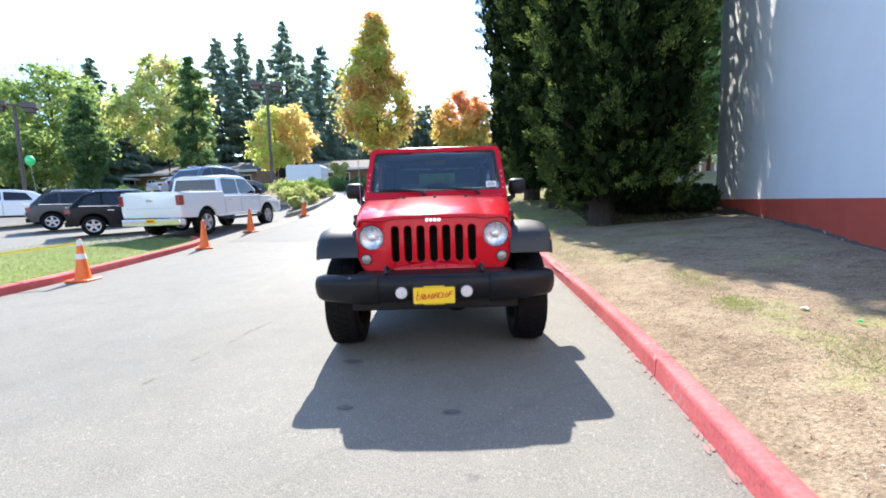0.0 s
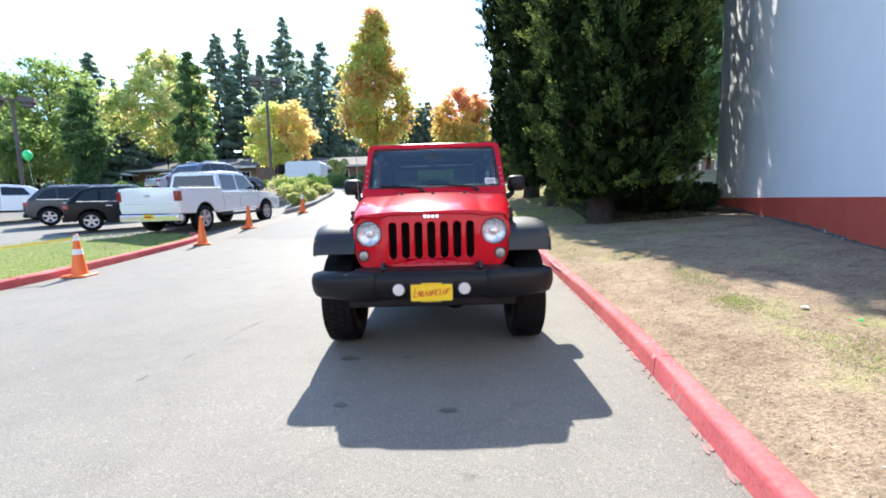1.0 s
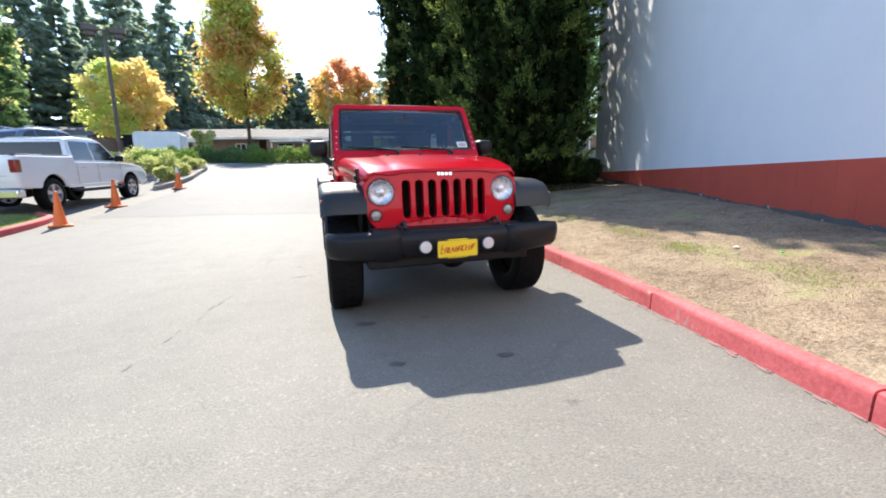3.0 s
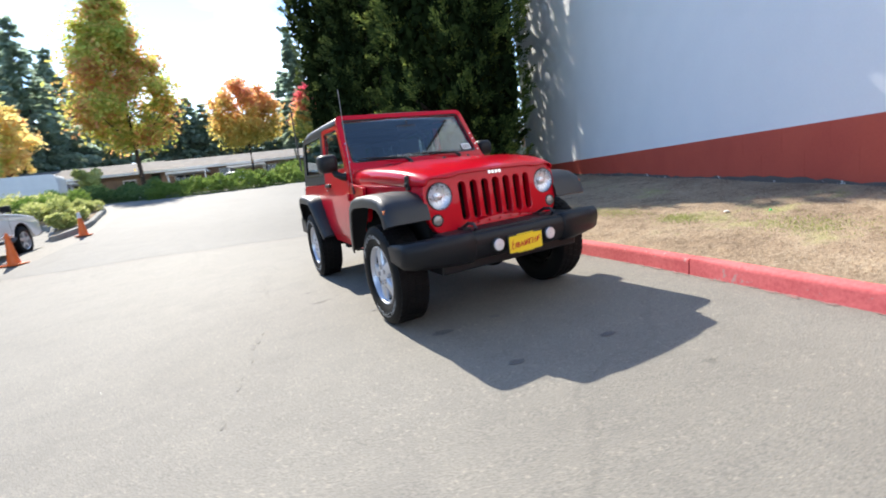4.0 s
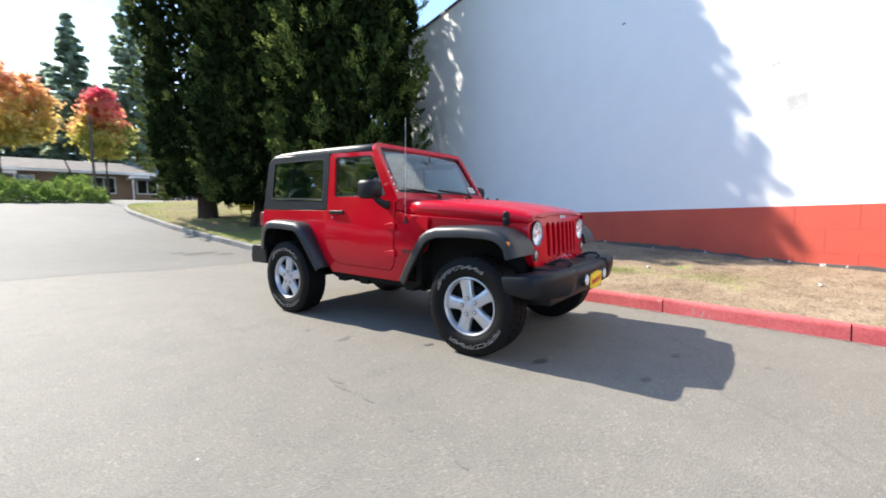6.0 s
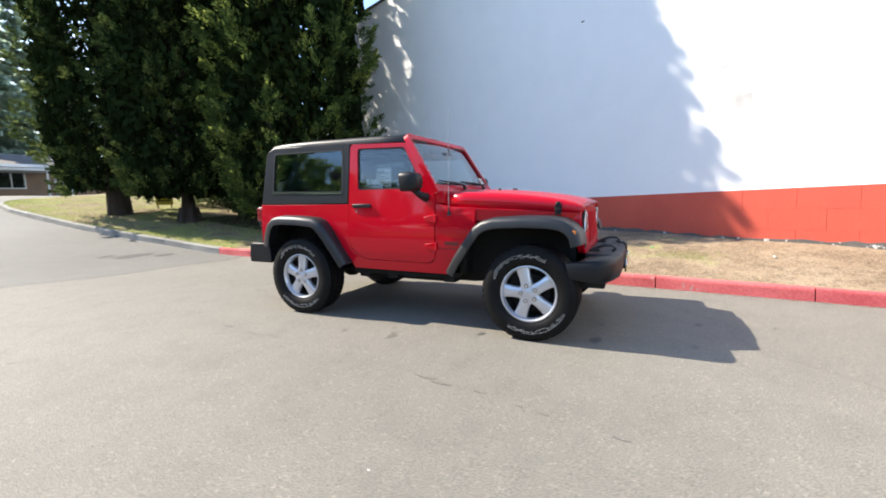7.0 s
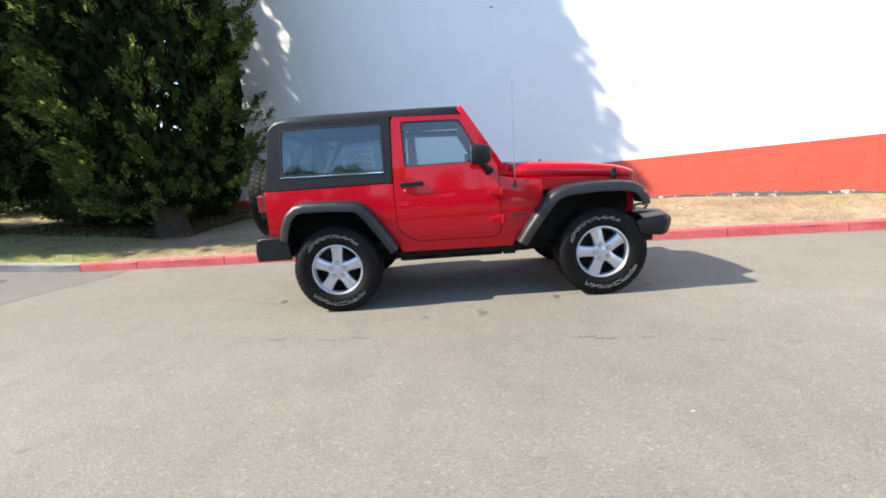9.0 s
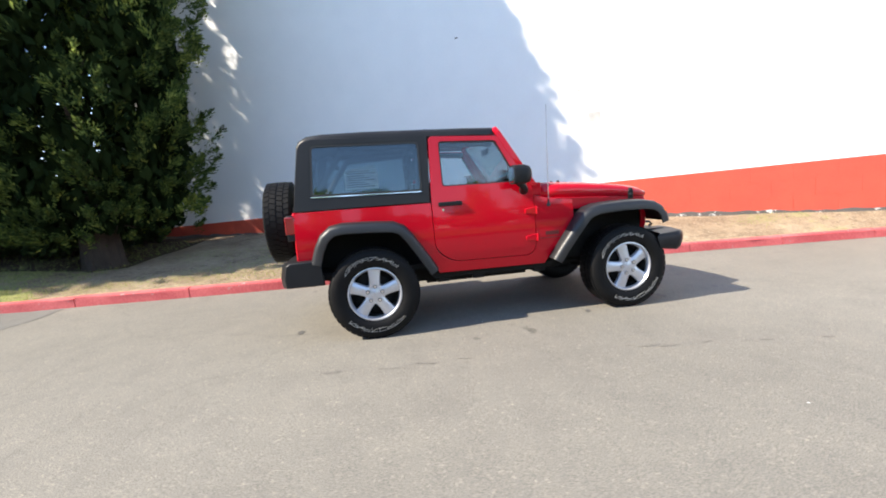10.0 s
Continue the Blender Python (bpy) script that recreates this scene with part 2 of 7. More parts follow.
def soil_mat(name, grass_from, green1=(0.17, 0.20, 0.06), green2=(0.33, 0.33, 0.12), soil=((0.125, 0.087, 0.060), (0.295, 0.220, 0.147), (0.46, 0.375, 0.265))):
    """Dry mulch and needle litter with patches of thin grass."""
    m = bpy.data.materials.new(name)
    m.use_nodes = True
    nt = m.node_tree
    p = nt.nodes["Principled BSDF"]
    g = nt.nodes.new("ShaderNodeNewGeometry")
    def tex(scale, detail, rough=0.5):
        n = nt.nodes.new("ShaderNodeTexNoise")
        n.inputs["Scale"].default_value, n.inputs["Detail"].default_value, n.inputs["Roughness"].default_value = scale, detail, rough
        nt.links.new(g.outputs["Position"], n.inputs["Vector"])
        return n.outputs["Fac"]
    dry = ramp_node(nt, tuple(zip((0.33, 0.5, 0.68), soil)))
    mixd = nt.nodes.new("ShaderNodeMix")
    mixd.inputs[0].default_value = 0.55
    nt.links.new(tex(1.6, 6, 0.65), mixd.inputs[2])
    nt.links.new(tex(42, 5, 0.7), mixd.inputs[3])
    nt.links.new(mixd.outputs[0], dry.inputs["Fac"])
    green = ramp_node(nt, ((0.3, green1), (0.7, green2)))
    nt.links.new(tex(30, 4), green.inputs["Fac"])
    where = ramp_node(nt, ((grass_from, (0, 0, 0)), (grass_from + 0.10, (0.85, 0.85, 0.85))))
    nt.links.new(tex(0.8, 6, 0.68), where.inputs["Fac"])
    mx = nt.nodes.new("ShaderNodeMix")
    mx.data_type = "RGBA"
    nt.links.new(where.outputs["Color"], mx.inputs[0])
    nt.links.new(dry.outputs["Color"], mx.inputs[6])
    nt.links.new(green.outputs["Color"], mx.inputs[7])
    clod = ramp_node(nt, ((0.33, (0.62, 0.60, 0.58)), (0.47, (1, 1, 1)), (0.68, (1.18, 1.16, 1.12))))
    nt.links.new(tex(7.5, 5, 0.7), clod.inputs["Fac"])
    mc = nt.nodes.new("ShaderNodeMix")
    mc.data_type, mc.blend_type = "RGBA", "MULTIPLY"
    mc.inputs[0].default_value = 0.85
    nt.links.new(mx.outputs[2], mc.inputs[6])
    nt.links.new(clod.outputs["Color"], mc.inputs[7])
    nt.links.new(mc.outputs[2], p.inputs["Base Color"])
    p.inputs["Roughness"].default_value = 0.95
    p.inputs["Specular IOR Level"].default_value = 0.15
    b = nt.nodes.new("ShaderNodeBump")
    b.inputs["Strength"].default_value, b.inputs["Distance"].default_value = 0.9, 0.02
    nt.links.new(tex(55, 5, 0.7), b.inputs["Height"])
    nt.links.new(b.outputs["Normal"], p.inputs["Normal"])
    return m


M = {
    "asphalt": asphalt_mat(),
    "asphalt_old": asphalt_mat("old asphalt", (0.80, 0.83, 0.88)),
    "asphalt_joint": asphalt_mat("joint asphalt", (0.90, 0.90, 0.91)),
    "asphalt_patch": asphalt_mat("patched asphalt", (0.45, 0.46, 0.5)),
    "oil": mat("oil stained asphalt", (0.075, 0.072, 0.068), (0.12, 0.116, 0.108), rough=0.6, scale=20, fine=140, bump=0.5),
    "patch": mat("grey plaster patch", (0.56, 0.55, 0.53), (0.42, 0.41, 0.39), rough=0.9, scale=9, fine=60, bump=0.5),
    "soil": soil_mat("mulch soil", 0.585),
    # brown litter, also used to put shade into the lawn's colour
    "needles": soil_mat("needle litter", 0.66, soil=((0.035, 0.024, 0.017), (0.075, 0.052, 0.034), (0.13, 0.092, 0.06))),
    "lawn": soil_mat("lawn", 0.26, (0.11, 0.16, 0.04), (0.24, 0.29, 0.085)),
    "dry_lawn": soil_mat("dry lawn", 0.46),
    "kerb_red": worn_paint("red kerb paint", (0.65, 0.145, 0.14), (0.45, 0.066, 0.07), (0.42, 0.24, 0.22), 0.63, 0.85, 9.0),
    "splash": mat("thin pink overspray", (0.32, 0.17, 0.155), (0.21, 0.155, 0.135), rough=0.9, scale=14, fine=120),
    "chip": leaf_mat("bark chips", ((0.0, (0.14, 0.10, 0.07)), (0.4, (0.36, 0.28, 0.20)), (1.0, (0.72, 0.66, 0.55))), 0.05),
    "sticker": leaf_mat("thin sticker paper", ((0.0, (0.82, 0.83, 0.82)), (1.0, (0.86, 0.86, 0.85))), 0.75),
    "kerb_grey": mat("kerb concrete", (0.29, 0.28, 0.25), (0.17, 0.165, 0.15), rough=0.9, scale=2, fine=70, bump=0.4),
    "wall_white": worn_paint("white wall paint", (0.86, 0.86, 0.855), (0.82, 0.825, 0.825), (0.70, 0.65, 0.62), 0.80, 0.42, 1.6),
    "wall_red": worn_paint("red wall paint", (0.55, 0.088, 0.052), (0.49, 0.072, 0.045), (0.58, 0.50, 0.46), 0.72, 0.55, 2.2),
    "car_red": mat("red car paint", (0.50, 0.0020, 0.013), (0.47, 0.0020, 0.013), rough=0.3, scale=2, fine=30, coat=0.6, rvar=0.02, spec=0.06),
    "black_plastic": mat("black grained plastic", (0.008, 0.0085, 0.010), (0.013, 0.0135, 0.015), rough=0.45, scale=6, fine=400, bump=0.25, bdist=0.001, rvar=0.06, spec=0.24),
    "flare_plastic": mat("satin black flare plastic", (0.009, 0.0098, 0.0115), (0.014, 0.0148, 0.017), rough=0.46, scale=6, fine=400, bump=0.15, bdist=0.001, rvar=0.06, spec=0.5),
    "hardtop": mat("black textured hardtop", (0.016, 0.0165, 0.018), (0.021, 0.0215, 0.023), rough=0.42, scale=5, fine=320, bump=0.3, bdist=0.001, rvar=0.06, spec=0.24),
    "rubber": mat("tyre rubber", (0.0035, 0.0035, 0.0038), (0.007, 0.007, 0.007), rough=0.62, spec=0.16, scale=9, fine=120, bump=0.2, bdist=0.002),
    "tyre_letter": mat("white tyre lettering", (0.36, 0.36, 0.35), (0.26, 0.26, 0.25), rough=0.7, scale=40),
    "alloy": mat("silver alloy", (0.58, 0.59, 0.62), (0.52, 0.53, 0.57), rough=0.3, metal=0.6, scale=8, fine=200, rvar=0.05),
    "lamp_bowl": mat("lamp reflector", (0.80, 0.81, 0.83), (0.50, 0.51, 0.53), rough=0.28, metal=0.7, rvar=0.08, scale=30, fine=90, bump=0.5, bdist=0.004),
    "fog_glass": mat("fog lamp glass", (0.72, 0.74, 0.76), (0.62, 0.64, 0.67), rough=0.22, metal=0.35, rvar=0.05, scale=25),
    "turn_lens": mat("dull turn signal lens", (0.40, 0.36, 0.32), (0.30, 0.27, 0.24), rough=0.25, metal=0.2, scale=30),
    "chrome": mat("chrome", (0.8, 0.8, 0.82), (0.72, 0.72, 0.75), rough=0.1, metal=1.0, rvar=0.04),
    "dark": mat("dark undercarriage", (0.006, 0.006, 0.006), (0.012, 0.012, 0.011), rough=0.8, scale=7, spec=0.2),
    "seat": mat("dark seat cloth", (0.035, 0.036, 0.04), (0.05, 0.05, 0.055), rough=0.9, scale=10, fine=300, bump=0.3, bdist=0.002),
    "grey_cloth": mat("grey seat cloth", (0.23, 0.22, 0.21), (0.17, 0.165, 0.16), rough=0.92, scale=10, fine=300, bump=0.3, bdist=0.002),
    "glass": glass_mat("window glass", (0.82, 0.87, 0.88), 0.012, 1.58),
    # sheen is blued, so the bluer sky is painted into the reflection
    "glass_rear": glass_mat("tinted rear glass", (0.55, 0.63, 0.66), 0.012, 1.66, (0.80, 0.91, 1.0)),
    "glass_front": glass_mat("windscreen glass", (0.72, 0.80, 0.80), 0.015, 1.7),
    "lens": glass_mat("lamp lens", (0.97, 0.98, 1.0), 0.02, 1.45),
    "amber": mat("amber lens", (0.75, 0.20, 0.02), (0.65, 0.16, 0.02), rough=0.2, coat=0.6),
    "red_lens": mat("red lens", (0.26, 0.004, 0.006), (0.20, 0.003, 0.005), rough=0.15, coat=0.8),
    "plate_yellow": mat("yellow plate", (0.85, 0.60, 0.02), (0.80, 0.55, 0.02), rough=0.45),
    "ink_red": mat("red print", (0.55, 0.03, 0.02), rough=0.5),
    "ink_black": mat("black print", (0.02, 0.02, 0.02), rough=0.5),
    "paper": mat("white paper", (0.78, 0.78, 0.76), (0.72, 0.72, 0.70), rough=0.8),
    "cone": mat("orange cone plastic", (0.90, 0.19, 0.03), (0.82, 0.15, 0.025), rough=0.5, scale=9),
    "tape": mat("yellow tape", (0.80, 0.66, 0.10), (0.7, 0.58, 0.1), rough=0.4),
    "car_white": mat("white car paint", (0.78, 0.78, 0.78), (0.74, 0.74, 0.75), rough=0.25, coat=0.9, rvar=0.02),
    "car_black": mat("black car paint", (0.006, 0.0065, 0.008), (0.010, 0.0105, 0.012), rough=0.25, coat=0.0, spec=0.2, rvar=0.02),
    "car_grey": mat("grey car paint", (0.035, 0.037, 0.043), (0.042, 0.045, 0.05), rough=0.28, coat=0.05, rvar=0.02),
    "car_blue": mat("blue car paint", (0.05, 0.07, 0.12), (0.06, 0.08, 0.13), rough=0.28, coat=1.0, rvar=0.02),
    "bark": mat("bark", (0.036, 0.026, 0.019), (0.070, 0.052, 0.040), rough=0.95, scale=6, fine=30, bump=0.9, bdist=0.03, stretch=(3, 3, 0.5)),
    "pole": mat("brown pole paint", (0.055, 0.042, 0.036), (0.085, 0.07, 0.06), rough=0.6),
    "roof": mat("grey shingle roof", (0.15, 0.13, 0.112), (0.10, 0.088, 0.078), rough=0.9, scale=1.5, fine=14),
    "brown_wall": mat("brown siding", (0.30, 0.19, 0.12), (0.22, 0.14, 0.09), rough=0.8, scale=1, fine=12),
    "trim_white": mat("white trim paint", (0.75, 0.75, 0.73), (0.68, 0.68, 0.66), rough=0.6),
    "pane": glass_mat("house window glass", (0.10, 0.12, 0.13)),
    # darker cedar copy: shade on the farther cedars is in its colour
    "tree_cedar": leaf_mat("cedar foliage", ((0.1, (0.026, 0.042, 0.015)), (0.5, (0.058, 0.086, 0.027)), (0.72, (0.12, 0.155, 0.045)), (0.92, (0.30, 0.34, 0.095))), 0.26, 0.7, 0.06, patch=1.5),
    # brighter copy for the near cedar: sunlight and lit tips put into its colour
    "tree_cedar_sunlit": leaf_mat("sunlit cedar foliage", ((0.15, (0.030, 0.048, 0.017)), (0.5, (0.072, 0.105, 0.030)), (0.68, (0.145, 0.185, 0.048)), (0.86, (0.36, 0.41, 0.10))), 0.46, 0.7, 0.06, patch=1.5),
    # crown interior: its shade is painted as near-black green
    "tree_cedar_core_shade": leaf_mat("cedar twigs with painted shade", ((0.0, (0.008, 0.014, 0.006)), (1.0, (0.020, 0.032, 0.010))), 0.08, 0.8, 0.0),
    # far firs: distance haze is put into these pale greens
    "tree_fir_haze": leaf_mat("haze-pale fir needles", ((0.0, (0.15, 0.20, 0.155)), (0.6, (0.24, 0.29, 0.215)), (1.0, (0.33, 0.37, 0.26))), 0.74),
    "leaf_green": leaf_mat("green leaves", ((0.0, (0.10, 0.16, 0.05)), (0.6, (0.22, 0.29, 0.085)), (1.0, (0.42, 0.40, 0.14))), 0.6),
    "leaf_dark": leaf_mat("dark green leaves", ((0.0, (0.05, 0.09, 0.035)), (0.6, (0.10, 0.17, 0.06)), (1.0, (0.22, 0.29, 0.11))), 0.5),
    # dark leaves, taken darker still to carry the shade under the cedars
    "leaf_shrub_shade": leaf_mat("shrub leaves", ((0.0, (0.022, 0.040, 0.016)), (0.6, (0.045, 0.075, 0.028)), (1.0, (0.10, 0.14, 0.05))), 0.3),
    "leaf_amber": leaf_mat("amber leaves", ((0.0, (0.50, 0.50, 0.17)), (0.5, (0.60, 0.48, 0.20)), (1.0, (0.62, 0.36, 0.20))), 0.65),
    # mid, dull and yellow leaves are lightened to stand in for haze
    "leaf_mid": leaf_mat("mid green leaves", ((0.0, (0.15, 0.21, 0.10)), (0.6, (0.25, 0.33, 0.15)), (1.0, (0.38, 0.45, 0.23))), 0.65),
    "leaf_muted": leaf_mat("dull turning leaves", ((0.0, (0.21, 0.30, 0.09)), (0.5, (0.36, 0.41, 0.14)), (0.72, (0.52, 0.42, 0.20)), (1.0, (0.54, 0.31, 0.23))), 0.7),
    "leaf_turning": leaf_mat("turning maple leaves", ((0.0, (0.20, 0.27, 0.06)), (0.42, (0.36, 0.38, 0.085)), (0.60, (0.48, 0.36, 0.11)), (0.76, (0.52, 0.26, 0.12)), (0.95, (0.40, 0.16, 0.10))), 0.65, patch=0.33),
    "leaf_yellow": leaf_mat("yellow leaves", ((0.0, (0.36, 0.46, 0.14)), (0.55, (0.52, 0.54, 0.18)), (0.8, (0.62, 0.47, 0.20)), (1.0, (0.62, 0.38, 0.22))), 0.65),
    "leaf_orange": leaf_mat("orange leaves", ((0.15, (0.34, 0.34, 0.10)), (0.38, (0.52, 0.40, 0.12)), (0.55, (0.57, 0.31, 0.13)), (0.75, (0.56, 0.20, 0.17)), (0.95, (0.52, 0.14, 0.20))), 0.6, turn=(3.0, 10.6)),
    "leaf_red": leaf_mat("red leaves", ((0.12, (0.26, 0.32, 0.08)), (0.36, (0.46, 0.38, 0.11)), (0.52, (0.56, 0.20, 0.13)), (0.68, (0.58, 0.08, 0.13)), (1.0, (0.56, 0.05, 0.13))), 0.55, turn=(3.6, 9.4)),
    "hedge": leaf_mat("hedge leaves", ((0.0, (0.06, 0.11, 0.022)), (0.6, (0.15, 0.225, 0.048)), (1.0, (0.34, 0.38, 0.10))), 0.36),
    "shrub_pale": leaf_mat("pale shrub leaves", ((0.0, (0.16, 0.22, 0.06)), (0.6, (0.38, 0.40, 0.14)), (1.0, (0.62, 0.58, 0.32))), 0.4),
    "grass": leaf_mat("grass blades", ((0.0, (0.19, 0.25, 0.06)), (0.6, (0.30, 0.33, 0.11)), (1.0, (0.44, 0.41, 0.20))), 0.3),
    "verge_grass": leaf_mat("thin green grass", ((0.0, (0.19, 0.23, 0.065)), (0.6, (0.29, 0.32, 0.11)), (1.0, (0.42, 0.41, 0.19))), 0.3),
    "lawn_blade": leaf_mat("lawn grass", ((0.0, (0.10, 0.16, 0.03)), (0.6, (0.20, 0.27, 0.06)), (1.0, (0.36, 0.38, 0.14))), 0.35),
    "litter": leaf_mat("needle litter", ((0.0, (0.17, 0.115, 0.075)), (0.5, (0.34, 0.25, 0.165)), (1.0, (0.55, 0.46, 0.34))), 0.15),
    "balloon": mat("green balloon skin", (0.05, 0.72, 0.20), (0.05, 0.62, 0.18), rough=0.3, coat=0.4),
    "footing": worn_paint("chipped wall footing", (0.13, 0.115, 0.105), (0.09, 0.08, 0.075), (0.55, 0.53, 0.50), 0.60, 0.9, 7.0),
    "aerial_grey": mat("grey aerial steel", (0.30, 0.30, 0.31), (0.22, 0.22, 0.23), rough=0.35, metal=0.5),
    "decal": mat("dark red decal", (0.10, 0.006, 0.008), (0.14, 0.008, 0.01), rough=0.4),
    "sign_yellow": mat("yellow sign board", (0.62, 0.58, 0.08), (0.55, 0.5, 0.08), rough=0.6),
}


# ---- mesh helpers ----
def part(name, bm, material, parent=None, label="", smooth=False, bevel=0.0, seg=2, recalc=True):
    """Links a bmesh as one mesh object, under a thing or a part."""
    if recalc:
        bmesh.ops.recalc_face_normals(bm, faces=bm.faces)
    me = bpy.data.meshes.new(name)
    bm.to_mesh(me)
    bm.free()
    if smooth:
        me.polygons.foreach_set("use_smooth", [True] * len(me.polygons))
    me.materials.append(M[material])
    ob = new(name, me)
    if parent:
        ob.parent = parent
    if label:
        ob["label"] = label
    if bevel:
        bv = ob.modifiers.new("bevel", "BEVEL")
        bv.width, bv.segments, bv.limit_method, bv.angle_limit = bevel, seg, "ANGLE", radians(35)
        me.polygons.foreach_set("use_smooth", [True] * len(me.polygons))
        me.set_sharp_from_angle(angle=radians(40))
    elif smooth:
        me.set_sharp_from_angle(angle=radians(50))
    return ob


def thing(name, m, label, category, group="", kind=""):
    e = new(name)
    e.empty_display_size = 0.2
    e.matrix_basis = m
    return tagged(e, label, category, group, kind)


def box(bm, x0, x1, y0, y1, z0, z1):
    v = [bm.verts.new((x, y, z)) for x in (x0, x1) for y in (y0, y1) for z in (z0, z1)]
    for f in ((0, 1, 3, 2), (4, 6, 7, 5), (0, 4, 5, 1), (2, 3, 7, 6), (0, 2, 6, 4), (1, 5, 7, 3)):
        bm.faces.new([v[i] for i in f])
    return v


def prism(bm, pts, y0, y1):
    """A polygon in x and z, drawn out along y."""
    a = [bm.verts.new((x, y0, z)) for x, z in pts]
    b = [bm.verts.new((x, y1, z)) for x, z in pts]
    bm.faces.new(a)
    bm.faces.new(b[::-1])
    for i in range(len(pts)):
        j = (i + 1) % len(pts)
        bm.faces.new((a[i], b[i], b[j], a[j]))
    return a + b


def cyl(bm, p, q, r0, r1=None, seg=16, caps=True):
    """A round bar from p to q."""
    r1 = r0 if r1 is None else r1
    p, q = Vector(p), Vector(q)
    rot = (q - p).to_track_quat("Z", "Y")
    rings = []
    for c, r in ((p, r0), (q, r1)):
        rings.append([bm.verts.new(c + rot @ Vector((r * math.cos(2 * math.pi * i / seg), r * math.sin(2 * math.pi * i / seg), 0))) for i in range(seg)])
    for i in range(seg):
        j = (i + 1) % seg
        bm.faces.new((rings[0][i], rings[0][j], rings[1][j], rings[1][i]))
    if caps:
        bm.faces.new(rings[0][::-1])
        bm.faces.new(rings[1])


def tube(bm, pts, r, seg=8):
    """A round bar along a chain of points."""
    pts = [Vector(p) for p in pts]
    rings = []
    for i, p in enumerate(pts):
        d = (pts[min(i + 1, len(pts) - 1)] - pts[max(i - 1, 0)]).normalized()
        rot = d.to_track_quat("Z", "Y")
        rr = r[i] if isinstance(r, (list, tuple)) else r
        rings.append([bm.verts.new(p + rot @ Vector((rr * math.cos(2 * math.pi * k / seg), rr * math.sin(2 * math.pi * k / seg), 0))) for k in range(seg)])
    for a, b in zip(rings, rings[1:]):
        for k in range(seg):
            j = (k + 1) % seg
            bm.faces.new((a[k], a[j], b[j], b[k]))
    bm.faces.new(rings[0][::-1])
    bm.faces.new(rings[-1])


def lathe(bm, prof, c=(0, 0, 0), seg=40, close=False):
    """Turns a profile of (radius, y) round the y axis through c."""
    rings = []
    for r, y in prof:
        rings.append([bm.verts.new((c[0] + r * math.cos(2 * math.pi * i / seg), c[1] + y, c[2] + r * math.sin(2 * math.pi * i / seg))) for i in range(seg)])
    pairs = list(zip(rings, rings[1:])) + ([(rings[-1], rings[0])] if close else [])
    for a, b in pairs:
        for i in range(seg):
            j = (i + 1) % seg
            bm.faces.new((a[i], a[j], b[j], b[i]))


def loft(bm, rings, closed=True, caps=True):
    vs = [[bm.verts.new(p) for p in ring] for ring in rings]
    n = len(vs[0])
    for a, b in zip(vs, vs[1:]):
        for i in range(n if closed else n - 1):
            j = (i + 1) % n
            bm.faces.new((a[i], a[j], b[j], b[i]))
    if caps and closed:
        bm.faces.new(vs[0][::-1])
        bm.faces.new(vs[-1])
    return vs


def pierced(bm, outer, holes, put, depth):
    """A flat plate with holes: outlines in (u, v), put(u, v, d) gives the place at depth d."""
    tmp = bmesh.new()
    for loop in [outer] + holes:
        vs = [tmp.verts.new((u, v, 0)) for u, v in loop]
        for i in range(len(vs)):
            tmp.edges.new((vs[i], vs[(i + 1) % len(vs)]))
    bmesh.ops.triangle_fill(tmp, edges=tmp.edges[:], use_beauty=True, normal=(0, 0, 1))
    tmp.verts.index_update()
    flat = [(v.co.x, v.co.y) for v in tmp.verts]
    tris = [[v.index for v in f.verts] for f in tmp.faces]
    tmp.free()
    front = [bm.verts.new(put(u, v, 0)) for u, v in flat]
    rear = [bm.verts.new(put(u, v, depth)) for u, v in flat]
    for t in tris:
        bm.faces.new([front[i] for i in t])
        bm.faces.new([rear[i] for i in t[::-1]])
    k = 0
    for loop in [outer] + holes:
        n = len(loop)
        for i in range(n):
            a, b = k + i, k + (i + 1) % n
            bm.faces.new((front[a], front[b], rear[b], rear[a]))
        k += n


def rrect(u0, u1, v0, v1, r, n=4):
    """Corners of a rounded rectangle."""
    out = []
    for cu, cv, a0 in ((u1 - r, v1 - r, 0), (u0 + r, v1 - r, 90), (u0 + r, v0 + r, 180), (u1 - r, v0 + r, 270)):
        for i in range(n + 1):
            a = radians(a0 + 90 * i / n)
            out.append((cu + r * math.cos(a), cv + r * math.sin(a)))
    return out


def rounded(pts, r, n=3):
    """Rounds the corners of a polygon; r: one radius or one for each corner."""
    out, k = [], len(pts)
    for i in range(k):
        p, a, b = Vector(pts[i]), Vector(pts[i - 1]), Vector(pts[(i + 1) % k])
        rr = r[i] if isinstance(r, (list, tuple)) else r
        da, db = (a - p), (b - p)
        d = min(rr, da.length * 0.45, db.length * 0.45)
        if d < 1e-4:
            out.append(tuple(p))
            continue
        s, e = p + da.normalized() * d, p + db.normalized() * d
        for j in range(n + 1):
            t = j / n
            q = s * (1 - t) ** 2 + p * 2 * t * (1 - t) + e * t * t
            out.append(tuple(q))
    return out


